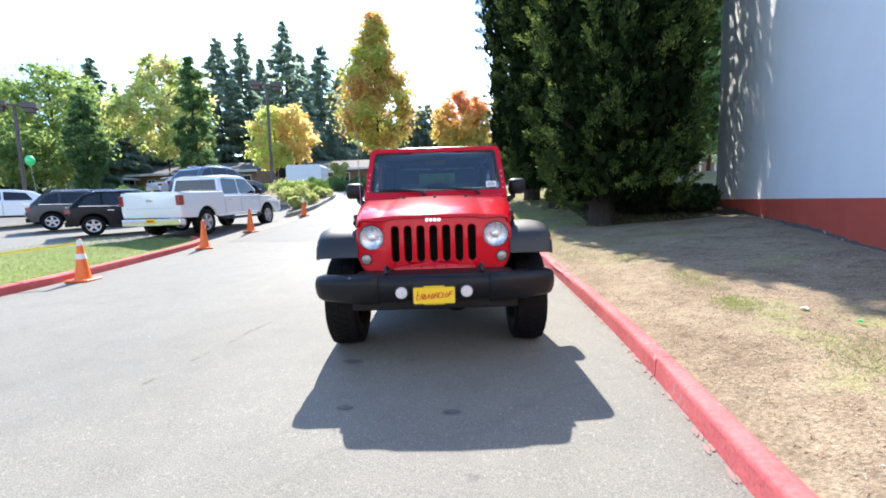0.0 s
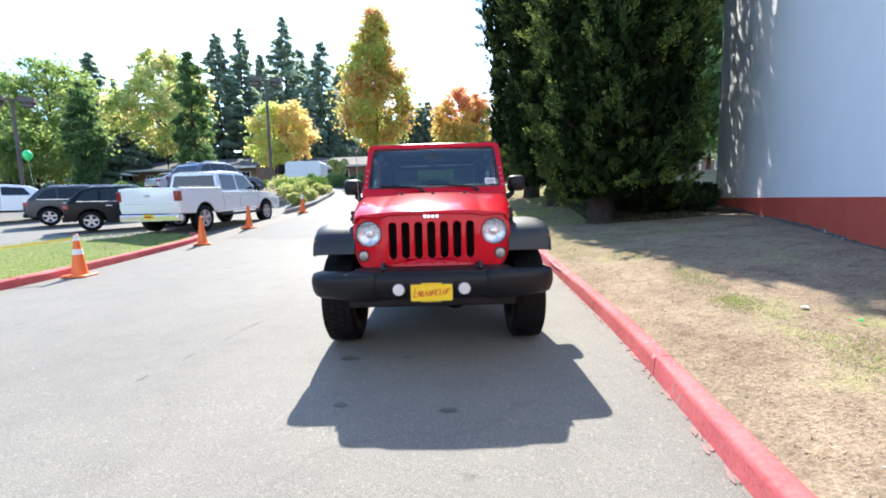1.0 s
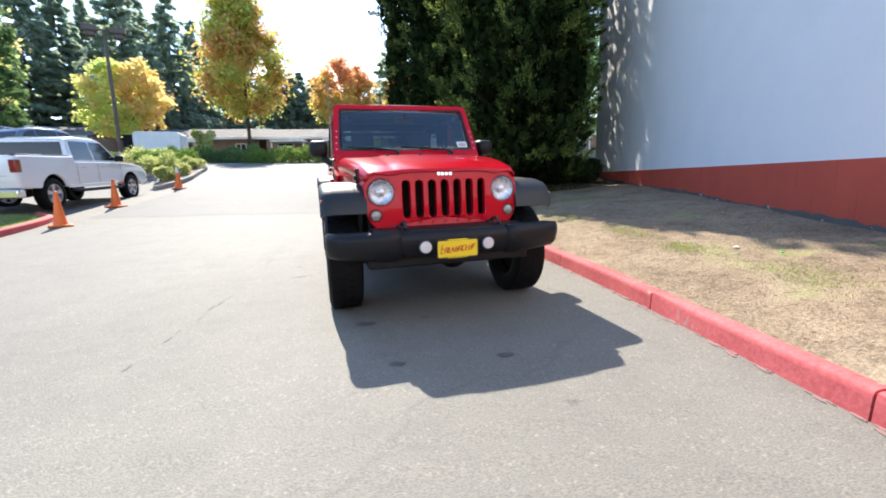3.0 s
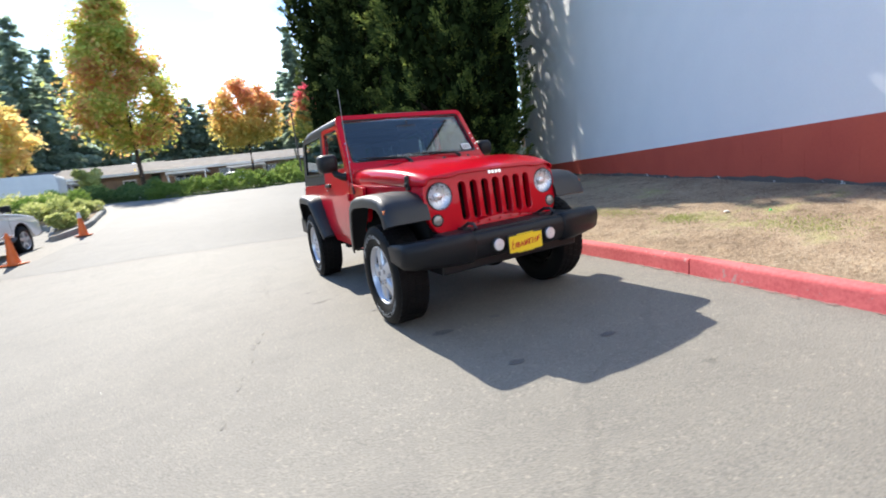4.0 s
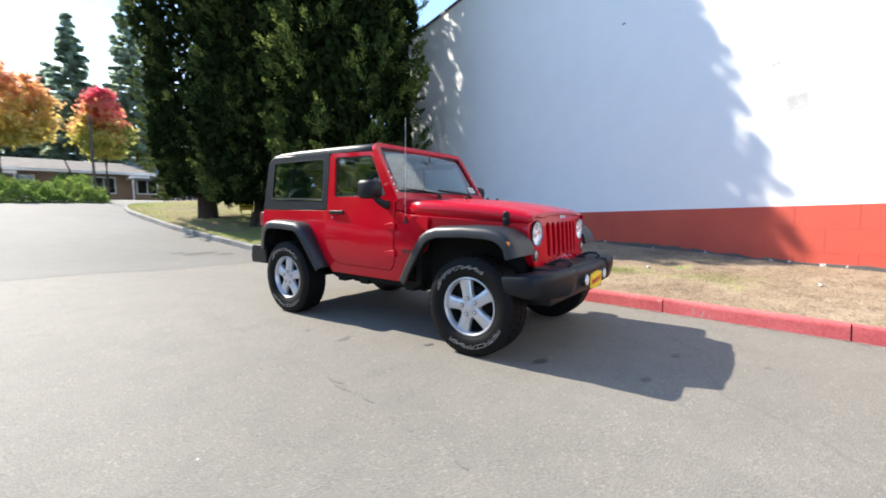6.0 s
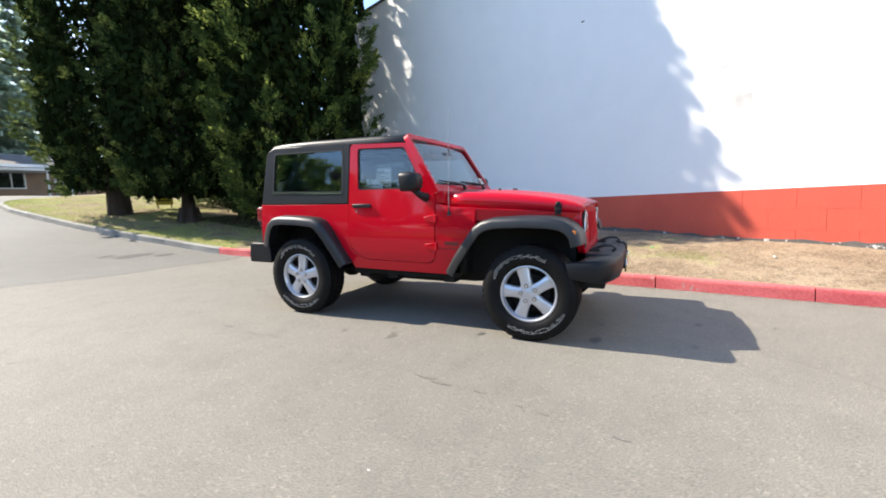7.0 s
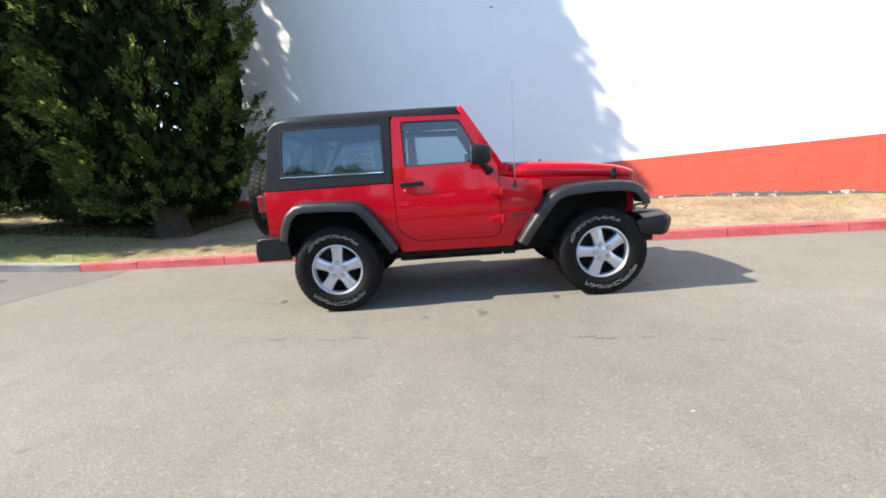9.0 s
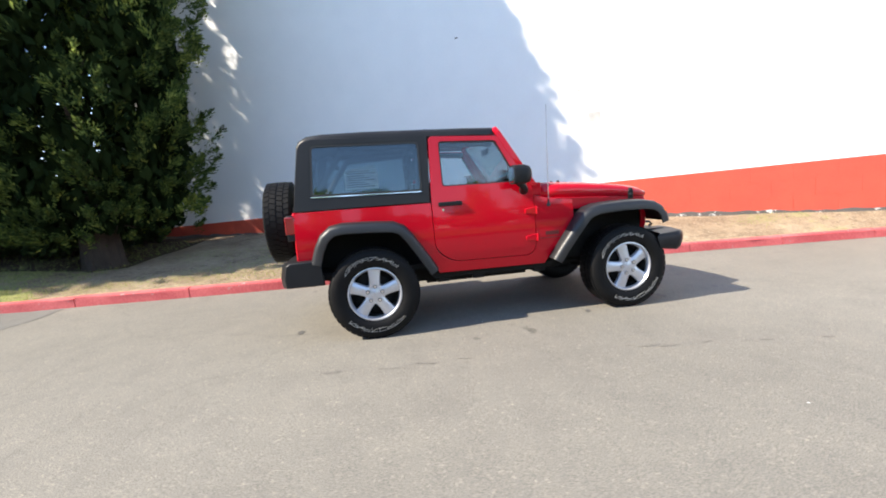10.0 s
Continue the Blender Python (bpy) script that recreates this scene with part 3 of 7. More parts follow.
def quads(name, centres, ax, ay, material, parent=None, bend=0.0):
    """Many small leaves in one mesh: each a bent strip of two quads with its own centre and axes."""
    n = len(centres)
    nrm = np.cross(ax, ay)
    nrm /= np.linalg.norm(nrm, axis=1)[:, None] + 1e-9
    ln = np.linalg.norm(ay, axis=1)[:, None]
    mid = centres + nrm * ln * bend
    v = np.stack([centres - ay, mid - ax, centres + ay, mid + ax], 1).reshape(-1, 3)
    me = bpy.data.meshes.new(name)
    me.vertices.add(4 * n)
    me.vertices.foreach_set("co", v.astype(np.float32).ravel())
    me.loops.add(6 * n)
    idx = np.arange(n)[:, None] * 4 + np.array([[0, 1, 2, 0, 2, 3]])
    me.loops.foreach_set("vertex_index", idx.ravel().astype(np.int32))
    me.polygons.add(2 * n)
    me.polygons.foreach_set("loop_start", np.arange(0, 6 * n, 3, dtype=np.int32))
    me.update(calc_edges=True)
    me.materials.append(M[material])
    ob = new(name, me)
    if parent:
        ob.parent = parent
    return ob

# ---- lie of the land ----
def soft(s, k):
    return k * np.logaddexp(0, np.asarray(s, float) / k)


def rise(x, y):
    """Height above the tilted road plane: flat by the red car, climbing further on."""
    s = np.asarray(y, float) - 12 - 0.25 * np.asarray(x, float)
    x, y = np.asarray(x, float), np.asarray(y, float)
    r = 0.085 * (soft(s, 0.8) - soft(s - 20, 2.0))
    t = np.clip((-8.5 - x) / 1.3, 0, 1) * np.clip((18.5 - y) / 3, 0, 1)      # the car park lies flatter
    t = t * t * (3 - 2 * t)
    flat = 0.28 * (1 - np.exp(-soft(s + 1, 0.3) / 1.2)) + 0.055 * soft(s - 6, 1.0)
    edge = np.interp(y, (-1, 1.5, 4.5, 6.3, 8.5, 12), (0.75, 0.71, 0.55, 0.33, 0.06, -0.25))
    tilt = np.clip((x - edge + 0.62) / 0.6, 0, 1) * np.clip((12 - y) / 1.4, 0, 1) * np.clip((y + 14) / 6, 0, 1)
    return r * (1 - t) + flat * t + 0.03 * tilt * tilt * (3 - 2 * tilt)      # lifted towards the kerb to fit the camera's view


def gz(x, y):
    """Ground height in the world."""
    return rise(x, y) + 0.034 * np.clip(y, -40, 60)


def at(x, y, up=0.0, yaw=0.0):
    """A pose that stands on the ground, upright."""
    return pose(x, y, float(gz(x, y)) + up, 0, 0, yaw)


def sheet(name, P, material, label, kind="structure", category="", parent=None):
    """A mesh from a grid of points, rows by columns."""
    r, c = P.shape[:2]
    i = np.arange(r * c).reshape(r, c)
    f = np.stack([i[:-1, :-1], i[:-1, 1:], i[1:, 1:], i[1:, :-1]], -1).reshape(-1, 4)
    me = bpy.data.meshes.new(name)
    me.from_pydata(P.reshape(-1, 3).tolist(), [], f.tolist())
    me.polygons.foreach_set("use_smooth", [True] * len(me.polygons))
    me.materials.append(M[material])
    ob = new(name, me)
    if parent:
        ob.parent = parent
    return tagged(ob, label, category or name, kind=kind)


gx = np.concatenate([np.linspace(-900, -60, 15), np.arange(-50, -1.5, 0.75), np.arange(-1.2, 1.6, 0.2), np.arange(2, 40, 0.75), np.linspace(45, 900, 15)])
gy = np.concatenate([np.linspace(-900, -40, 15), np.arange(-35, 62, 0.75), np.linspace(66, 1200, 15)])
X, Y = np.meshgrid(gx, gy)
sheet("ground", np.stack([X, Y, gz(X, Y)], -1), "asphalt", "worn grey asphalt driveway and car park", category="asphalt")

# ---- verge, kerbs ----
KERB = [(0.1, -16), (0.55, -7), (0.74, -1), (0.685, 1.5), (0.635, 2.5), (0.59, 3.6), (0.525, 4.5), (0.435, 5.3), (0.32, 6.3), (0.06, 8.5),
        (-0.1, 10.4), (-0.25, 11.95), (-0.46, 13.8), (-0.66, 14.8), (-0.93, 16.4), (-1.1, 17.7), (-1.36, 21), (-1.45, 22.8), (-1.3, 24.8), (-0.8, 26.5), (0.2, 27.8), (2.2, 28.6), (6, 29.2)]


def resample(poly, step):
    p = np.array(poly, float)
    d = np.concatenate([[0], np.cumsum(np.hypot(*np.diff(p, axis=0).T))])
    s = np.arange(0, d[-1], step)
    return np.stack([np.interp(s, d, p[:, 0]), np.interp(s, d, p[:, 1])], -1)


def smooth_line(poly, step, passes=3):
    p = resample(poly, step)
    for _ in range(passes):
        p[1:-1] = (p[:-2] + 2 * p[1:-1] + p[2:]) / 4
    return p


def wall_x(y):
    """The long wall bows gently away from the road."""
    return 1.722 + 0.361 * y - 0.00704 * np.maximum(y, 0) ** 2


def bank(u, y):
    """Height of the verge over the road plane, from kerb (0) to wall (1)."""
    return 0.132 + (0.285 + 0.010 * np.clip(y, -10, 20)) * u ** 0.85


line = smooth_line(KERB, 0.25)
nrm = np.gradient(line, axis=0)
nrm /= np.linalg.norm(nrm, axis=1)[:, None]
nrm = np.stack([nrm[:, 1], -nrm[:, 0]], -1)
inner = line + nrm * 0.115
us = np.linspace(0, 1, 26)
far_x = np.maximum(wall_x(line[:, 1]), line[:, 0] + 1) + 0.25
vx = inner[:, :1] + (far_x[:, None] - inner[:, :1]) * us[None]
vy = np.repeat(inner[:, 1:2], len(us), 1)
uw = np.clip((vx - inner[:, :1]) / (wall_x(vy) - inner[:, :1] + 1e-6), 0, 1.1)
lump = 0.018 * np.sin(vx * 2.3 + vy * 1.1) * np.cos(vy * 1.7 - vx) * np.minimum(1, us * 4)[None]
vz = gz(vx, vy) + bank(uw, vy) + lump
near, far = line[:, 1] < 11.5, line[:, 1] > 11.2
P = np.stack([vx, vy, vz], -1)
sheet("verge", P[near], "soil", "dry mulch verge with thin grass patches beside the red kerb", category="verge")
# dark litter sheet over the part of the lawn that lies in shade
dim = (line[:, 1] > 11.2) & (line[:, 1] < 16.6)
sheet("needle_litter_shade", P[dim][:, 8:] + np.array([0, 0, 0.006]), "needles", "brown needle litter round the cedars, dark to carry their shade", category="litter")
sheet("lawn", P[far], "dry_lawn", "sunburnt lawn strip under the tall cedars", category="lawn")
lx = np.concatenate([P[far][:, -1:, 0] + k for k in (0, 3, 8, 15, 26)], 1)
ly = np.repeat(P[far][:, -1:, 1], 5, 1)
sheet("back_lawn", np.stack([lx, ly, np.repeat(P[far][:, -1:, 2], 5, 1) + 0.004], -1), "dry_lawn", "dry lawn behind the cedars", category="lawn")


def kerb_run(name, pts, z0, h, w, material, label, length, side=1, seed=1):
    """A kerb of single stones that follow a line; w: width away from the road."""
    rnd = random.Random(seed)
    e = tagged(new(name), label, "kerb", kind="structure")
    n = max(2, int(round(length / 0.25)))
    t = np.gradient(pts, axis=0)
    t /= np.linalg.norm(t, axis=1)[:, None]
    out = np.stack([t[:, 1], -t[:, 0]], -1) * side
    k = 0
    while k + 1 < len(pts):
        j = min(k + n, len(pts) - 1)
        bm = bmesh.new()
        rings = []
        hh = h + rnd.uniform(-0.006, 0.006)
        for i in range(k, j + 1):
            g = 0.006 if i == k else (-0.006 if i == j else 0)
            o = np.array([pts[i][0], pts[i][1]]) + t[i] * g
            b = float(gz(o[0], o[1])) + z0
            d = out[i]
            a = rnd.uniform(-0.004, 0.004) - (rnd.uniform(0.010, 0.022) if rnd.random() < 0.16 else 0)
            prof = ((0.0, -0.05), (0.006, 0.03), (0.011, hh - 0.045), (0.013 + a * 0.6, hh - 0.022), (0.021 - a, hh - 0.006 + a * 0.5), (0.036 - a, hh + a * 0.5), (0.055, hh + 0.002), (w - 0.03, hh + 0.004), (w - 0.012, hh), (w, hh - 0.02), (w, -0.05))
            rings.append([(o[0] + d[0] * p, o[1] + d[1] * p, b + z) for p, z in prof])
        loft(bm, rings)
        part("kerb_stone", bm, material, e, smooth=True)
        k = j
    return e


cut = int(np.argmin(np.abs(line[:, 1] - 11.95)))
kerb_run("kerb_red", line[:cut + 1], 0, 0.14, 0.125, "kerb_red", "concrete kerb painted red, chipped in places", 1.5, seed=3)
kerb_run("kerb_grey", line[cut:], 0, 0.14, 0.16, "kerb_grey", "bare grey concrete kerb", 2.0, seed=4)

# grass wedge with its own red kerb by the parked cars
LKERB = [(-7.3, -9), (-7.55, 1), (-7.7, 5.4), (-7.85, 6.6), (-8.3, 8.7), (-8.5, 10.2), (-8.6, 10.85), (-8.85, 11.1), (-9.2, 10.95)]
lline = smooth_line(LKERB, 0.25)
kerb_run("kerb_red_island", lline, 0, 0.13, 0.16, "kerb_red", "red painted kerb round the grass island", 1.75, side=-1, seed=5)
lcut = lline[lline[:, 1] < 11.05][: -3]
us2 = np.linspace(0, 1, 14)
fy = lcut[:, 1]
reach = np.interp(fy, (-9, 4, 7.95, 9.26, 10.02, 10.55, 11.0), (-24, -17.6, -13.5, -11.8, -10.6, -9.75, -9.1))
ix = lcut[:, 0] - 0.15
wx = ix[:, None] + (reach - ix)[:, None] * us2[None]
wy = np.repeat(fy[:, None], len(us2), 1)
sheet("grass_island", np.stack([wx, wy, gz(wx, wy) + 0.12 - 0.11 * us2[None] ** 6], -1), "lawn", "patchy grass island beside the driveway", category="grass")

# planted island with a dark kerb by the pickup's nose
IKERB = [(-14.5, 18.9), (-11.5, 18.8), (-10.1, 18.3), (-9.75, 17.1), (-9.45, 16.3), (-9.05, 16.2), (-8.85, 16.9), (-9.0, 18.4), (-9.5, 20.5), (-10.0, 22.6), (-10.7, 24.4), (-11.8, 25.4), (-14, 26), (-18, 26.4)]
iline = smooth_line(IKERB, 0.25)
kerb_run("kerb_dark", iline, 0, 0.16, 0.16, "kerb_grey", "weathered concrete kerb round the planted island", 2.0, side=-1, seed=6)
iy = np.linspace(16.4, 25.6, 44)
half = iline[(iline[:, 0] > -9.02) | (iline[:, 1] > 19)]
left = np.interp(iy, (16.4, 18.4, 19.0), (-9.4, -9.9, -20))
ixr = np.interp(iy, half[:, 1], half[:, 0]) - 0.1
wx = ixr[:, None] + (left - ixr)[:, None] * np.linspace(0, 1, 10)[None]
wy = np.repeat(iy[:, None], 10, 1)
sheet("planting_bed", np.stack([wx, wy, gz(wx, wy) + 0.14], -1), "soil", "mulched planting bed of the island", category="planting bed")

# ---- the long wall ----
def wall_pt(y, z, out=0.0):
    b = 0.361 - 0.01408 * max(y, 0)
    k = 1 / math.hypot(1, b)
    return (float(wall_x(y)) - out * k, y + out * k * b, z)


def wall_block(name, y0, y1, z0, z1, out0, out1, material, parent=None, label="", bevel=0.0):
    bm = bmesh.new()
    n = max(1, int((y1 - y0) / 0.8))
    loft(bm, [[wall_pt(y, z, o) for o, z in ((out0, z0), (out0, z1), (out1, z1), (out1, z0))] for y in np.linspace(y0, y1, n + 1)])
    return part(name, bm, material, parent, label, bevel=bevel, smooth=n > 1)


BAND = 1.285                            # top of the red band in the world
WALL_TOP = 7.21
W0, W1 = -16.0, 14.2
building = tagged(new("wall_east"), "large white painted building wall with a red band at its foot", "wall", kind="structure")
wall_block("white_wall", W0, W1, -0.6, WALL_TOP, -0.4, 0.0, "wall_white", building)
wall_block("roof_cap", W0 - 0.05, W1 + 0.05, WALL_TOP, WALL_TOP + 0.07, -0.45, 0.03, "pole", building, "dark metal roof edge")
rnd = random.Random(8)
for row in range(4):                    # courses of painted blocks
    z1 = BAND - row * 0.29
    y = W0 + (0.3 if row % 2 else 0.0)
    while y < W1:
        if y > -6.5 and y < 13.4:
            wall_block("block", y + 0.002, y + 0.598, z1 - 0.288, z1, 0.0, 0.012 + rnd.uniform(0, 0.002), "wall_red", building)
        y += 0.6
wall_block("red_band", W0, -6.3, -0.6, BAND, 0.0, 0.0125, "wall_red", building)
wall_block("red_band", 13.6, W1, -0.6, BAND, 0.0, 0.0125, "wall_red", building)
wall_block("red_backing", -6.31, 13.61, -0.6, BAND - 0.002, 0.0, 0.0095, "wall_red", building)
# the rest of the building closes the place
bm = bmesh.new()
box(bm, 0.1, 30, -0.4, 0, -1.5, WALL_TOP)
end = part("wall_north", bm, "wall_white")
end.matrix_basis = pose(*wall_pt(W1, 0, 0), 0, 0, -9.2)
tagged(end, "white end wall of the building", "wall", kind="structure")
bm = bmesh.new()
edge = [bm.verts.new(wall_pt(y, WALL_TOP - 0.1, -0.1)) for y in np.linspace(W0, W1, 16)]
bm.faces.new(edge + [bm.verts.new((float(wall_x(W1)) + 28, W1 - 4.6, WALL_TOP - 0.1)), bm.verts.new((float(wall_x(W0)) + 28, W0 - 10, WALL_TOP - 0.1))])
tagged(part("roof", bm, "roof"), "flat grey roof of the building", "roof", kind="structure")

# bare chipped footing where the paint ends at the soil
rnd = random.Random(44)
fy = np.arange(-9, 14.1, 0.12)
foot = [(y, float(gz(wall_x(y), y) + bank(1.0, y)), 0.03 + 0.035 * rnd.random() + 0.02 * math.sin(y * 1.7)) for y in fy]
bm = bmesh.new()
loft(bm, [[wall_pt(y, z - 0.12, 0.0), wall_pt(y, z - 0.12, 0.024), wall_pt(y, z + h, 0.020), wall_pt(y, z + h + 0.004, 0.0)] for y, z, h in foot])
part("footing", bm, "footing", building, "chipped grey footing at the soil line")

# patched spots and marks on the white wall
for y, z, w, h in ((2.62, 2.58, 0.22, 0.20), (2.86, 3.12, 0.10, 0.05)):
    rnd = random.Random(int(z * 100))
    pts = [(u + rnd.uniform(-0.012, 0.012), v + rnd.uniform(-0.012, 0.012)) for u, v in rrect(-w / 2, w / 2, -h / 2, h / 2, 0.03, 3)]
    bm = bmesh.new()
    pierced(bm, pts, [], lambda u, v, d: wall_pt(y + u, z + v, 0.004 - d), 0.003)
    part("wall_patch", bm, "patch", building, "rough plaster patch on the wall")
bm = bmesh.new()
pierced(bm, [(-0.03, -0.01), (0.03, -0.014), (0.035, 0.012), (-0.02, 0.016)], [], lambda u, v, d: wall_pt(5.1 + u, 4.55 + v, 0.004 - d), 0.003)
part("scuff", bm, "pole", building)

# ---- older asphalt beyond the seam, pothole, stains ----
sy = np.concatenate([[11.12], np.arange(11.5, 30, 0.5)])
rows = []
for i, y in enumerate(sy):
    xr = np.interp(y, line[line[:, 1] < 27.2][:, 1], line[line[:, 1] < 27.2][:, 0]) - 0.01
    xs = np.linspace(-8.2 - 0.15 * max(0, y - 16), xr, 28)
    yy = y + (0.10 * np.sin(xs * 0.9) + 0.05 * np.sin(xs * 3.1) if i == 0 else 0 * xs)
    rows.append(np.stack([xs, yy, gz(xs, yy) + 0.004], -1))
sheet("road_old", np.array(rows), "asphalt_old", "older greyer asphalt beyond a paving seam", category="asphalt")


def stain(x, y, r, seed, material, name, label, up=0.004, squash=0.6, turn=0.0):
    rnd = random.Random(seed)
    bm = bmesh.new()
    ring_pts = []
    for k in range(18):
        a = 2 * math.pi * k / 18
        q = r * (0.7 + 0.35 * rnd.random())
        u, v = q * math.cos(a), q * squash * math.sin(a)
        ring_pts.append((u * math.cos(turn) - v * math.sin(turn), u * math.sin(turn) + v * math.cos(turn)))
    vs = [bm.verts.new((x + u, y + v, float(gz(x + u, y + v)) + up)) for u, v in ring_pts]
    bm.faces.new(vs)
    ob = part(name, bm, material)
    return tagged(ob, label, "stain", kind="structure")


for k, (x, y, r) in enumerate(((-1.59, 3.63, 0.085), (-1.14, 3.69, 0.05), (-1.37, 2.93, 0.055), (-0.70, 2.95, 0.06), (-1.93, 4.52, 0.05), (-1.95, 7.28, 0.06))):
    stain(x, y, r, k, "oil", "oil_stain", "dark oil drip stain on the asphalt")
for k, (x, y, r) in enumerate(((-1.5, 12.8, 0.42), (-1.05, 12.55, 0.26), (-1.9, 13.0, 0.2))):
    stain(x, y, r, 30 + k, "asphalt_patch", "pothole_patch", "dark rough pothole patch in the asphalt", 0.008, 0.45, 0.3)
rnd = random.Random(17)                   # red paint that ran over onto the asphalt along the kerb
for k in range(150):
    y = rnd.uniform(-0.8, 10.5)
    x = float(np.interp(y, line[:cut, 1], line[:cut, 0]))
    r = rnd.uniform(0.02, 0.055)
    stain(x - rnd.uniform(-0.01, 0.035), y, r, 100 + k, "splash", "paint_splash", "thin splash of red kerb paint on asphalt", 0.0045, 0.28, 1.45)

rnd = random.Random(23)                   # worn joint between two strips of paving
JOINT = [(-3.12, 1.2), (-3.08, 2.3), (-2.97, 2.7), (-2.95, 3.3), (-2.89, 4.1), (-2.92, 4.6), (-2.80, 5.2), (-2.95, 5.9), (-3.0, 7.0)]
for k, (x, y) in enumerate(smooth_line(JOINT, 0.14)):
    if rnd.random() < 0.36:
        stain(x + rnd.uniform(-0.035, 0.035), y, rnd.uniform(0.03, 0.10), 300 + k, "asphalt_joint", "paving_joint", "worn dark joint between two strips of asphalt", 0.003, rnd.uniform(0.10, 0.28), 1.5 + rnd.uniform(-0.15, 0.25))
for k in range(4):                       # pale chips lying on the asphalt
    x, y = rnd.uniform(-5.5, -0.5), rnd.uniform(0.9, 6.5)
    stain(x, y, rnd.uniform(0.006, 0.010), 500 + k, "paper", "pale_chip", "small pale chip lying on the asphalt", 0.004, 0.4, rnd.uniform(0, 3))

for x, y, r, m, label in ((1.82, 4.08, 0.028, "paper", "small white paper scrap on the verge"), (1.93, 3.71, 0.016, "balloon", "small green plastic scrap on the verge"), (1.67, 2.26, 0.025, "paper", "small white paper scrap on the verge")):
    xk = float(np.interp(y, line[:, 1], line[:, 0])) + 0.12
    u = (x - xk) / (wall_x(y) - xk)
    bm = bmesh.new()
    z = float(gz(x, y) + bank(u, y)) + 0.02
    pts = [(x + r * math.cos(a) * (1 + 0.3 * math.sin(3 * a)), y + r * math.sin(a), z + 0.008 * math.sin(2 * a)) for a in np.linspace(0, 2 * math.pi, 9)[:-1]]
    loft(bm, [pts, [(p[0], p[1], p[2] + 0.003) for p in pts]])
    tagged(part("paper_scrap" if m == "paper" else "plastic_scrap", bm, m), label, "litter")

# ---- trees and hedges ----
def unit(v):
    return v / (np.linalg.norm(v, axis=1)[:, None] + 1e-9)


def leaf_axes(rng, d, size, flat=0.5):
    """Leaf axes: ay roughly along d, ax across."""
    n = len(d)
    ay = unit(d + rng.normal(0, flat, (n, 3)))
    ax = unit(np.cross(ay, rng.normal(0, 1, (n, 3))))
    return ax * size[:, None] * 0.5, ay * size[:, None]


def trunk_mesh(rng, h, r, lean=0.0, limbs=0, limb_from=0.3, limb_len=2.0, up=0.7, rough=0.12):
    bm = bmesh.new()
    pts = [(lean * (t ** 1.5) * h + rng.normal(0, 0.01) * h * t * 0.4, rng.normal(0, 0.008) * h * t, t * h - 0.15) for t in np.linspace(0, 1, 9)]
    tube(bm, pts, [r * (1.25 if i == 0 else 1) * (1 - 0.9 * i / 8) for i in range(9)], 9)
    ends = []
    for k in range(limbs):
        t = rng.uniform(limb_from, 0.92)
        i = t * 8
        base = Vector(pts[int(i)]).lerp(Vector(pts[min(8, int(i) + 1)]), i - int(i))
        a = k * 2.4 + rng.uniform(-0.4, 0.4)
        ln = limb_len * (1.15 - 0.75 * t) * rng.uniform(0.8, 1.15)
        tip = base + Vector((math.cos(a) * ln, math.sin(a) * ln, ln * up * rng.uniform(0.7, 1.4)))
        mid = base.lerp(tip, 0.5) + Vector((0, 0, -0.06 * ln))
        rr = r * (1 - 0.85 * t) * 0.5 + 0.008
        tube(bm, [base, mid, tip], [rr, rr * 0.65, rr * 0.15], 5)
        ends.append((base, tip))
    return bm, ends


def broad_tree(name, m, h, crown_r, crown_from, leaf, label, n, seed, lsize=0.16, shape="egg", group="", clump=0.75, trunk_r=0.16, gap=1.0):
    """A leafy tree: trunk, limbs and a crown of many leaves in uneven clumps."""
    rng = np.random.default_rng(seed)
    e = thing(name, m, label, "tree", group)
    bm, ends = trunk_mesh(rng, h * 0.93, trunk_r, 0, 22, crown_from, crown_r * 0.95, 0.75)
    part("trunk", bm, "bark", e, smooth=True)
    k = int(150 * gap)
    zz = rng.uniform(crown_from, 1.0, k)
    tt = (zz - crown_from) / (1 - crown_from)
    if shape == "egg":
        rad = np.sin(np.pi * np.clip(tt * 0.86 + 0.12, 0, 1)) ** 0.7
    elif shape == "cone":
        rad = np.minimum(1, 0.35 + tt * 4) * (1 - tt) ** 0.75 + 0.06
    elif shape == "column":
        rad = np.minimum(1, 0.5 + tt * 2.5) * (1 - tt ** 3) ** 0.8 + 0.05
    else:
        rad = np.sqrt(np.clip(1 - (tt * 1.25 - 0.25) ** 2, 0.05, 1))
    ang = rng.uniform(0, 2 * np.pi, k)
    rr = rad * crown_r * np.sqrt(rng.uniform(0.05, 1, k))
    cc = np.stack([rr * np.cos(ang), rr * np.sin(ang), zz * h], -1)
    cr = clump * crown_r * rng.uniform(0.14, 0.36, k) * (0.5 + 0.5 * rad)
    w = cr ** 2 / np.sum(cr ** 2)
    pick = rng.choice(k, n, p=w)
    d = unit(rng.normal(0, 1, (n, 3)))
    pos = cc[pick] + d * (cr[pick] * np.abs(rng.normal(0, 0.85, n)))[:, None] * np.array([1, 1, 0.8])
    ax, ay = leaf_axes(rng, d * 0.5 + np.array([0, 0, -0.5]), lsize * rng.uniform(0.6, 1.3, n), 0.7)
    quads("crown", pos, ax, ay, leaf, e, 0.15)
    return e


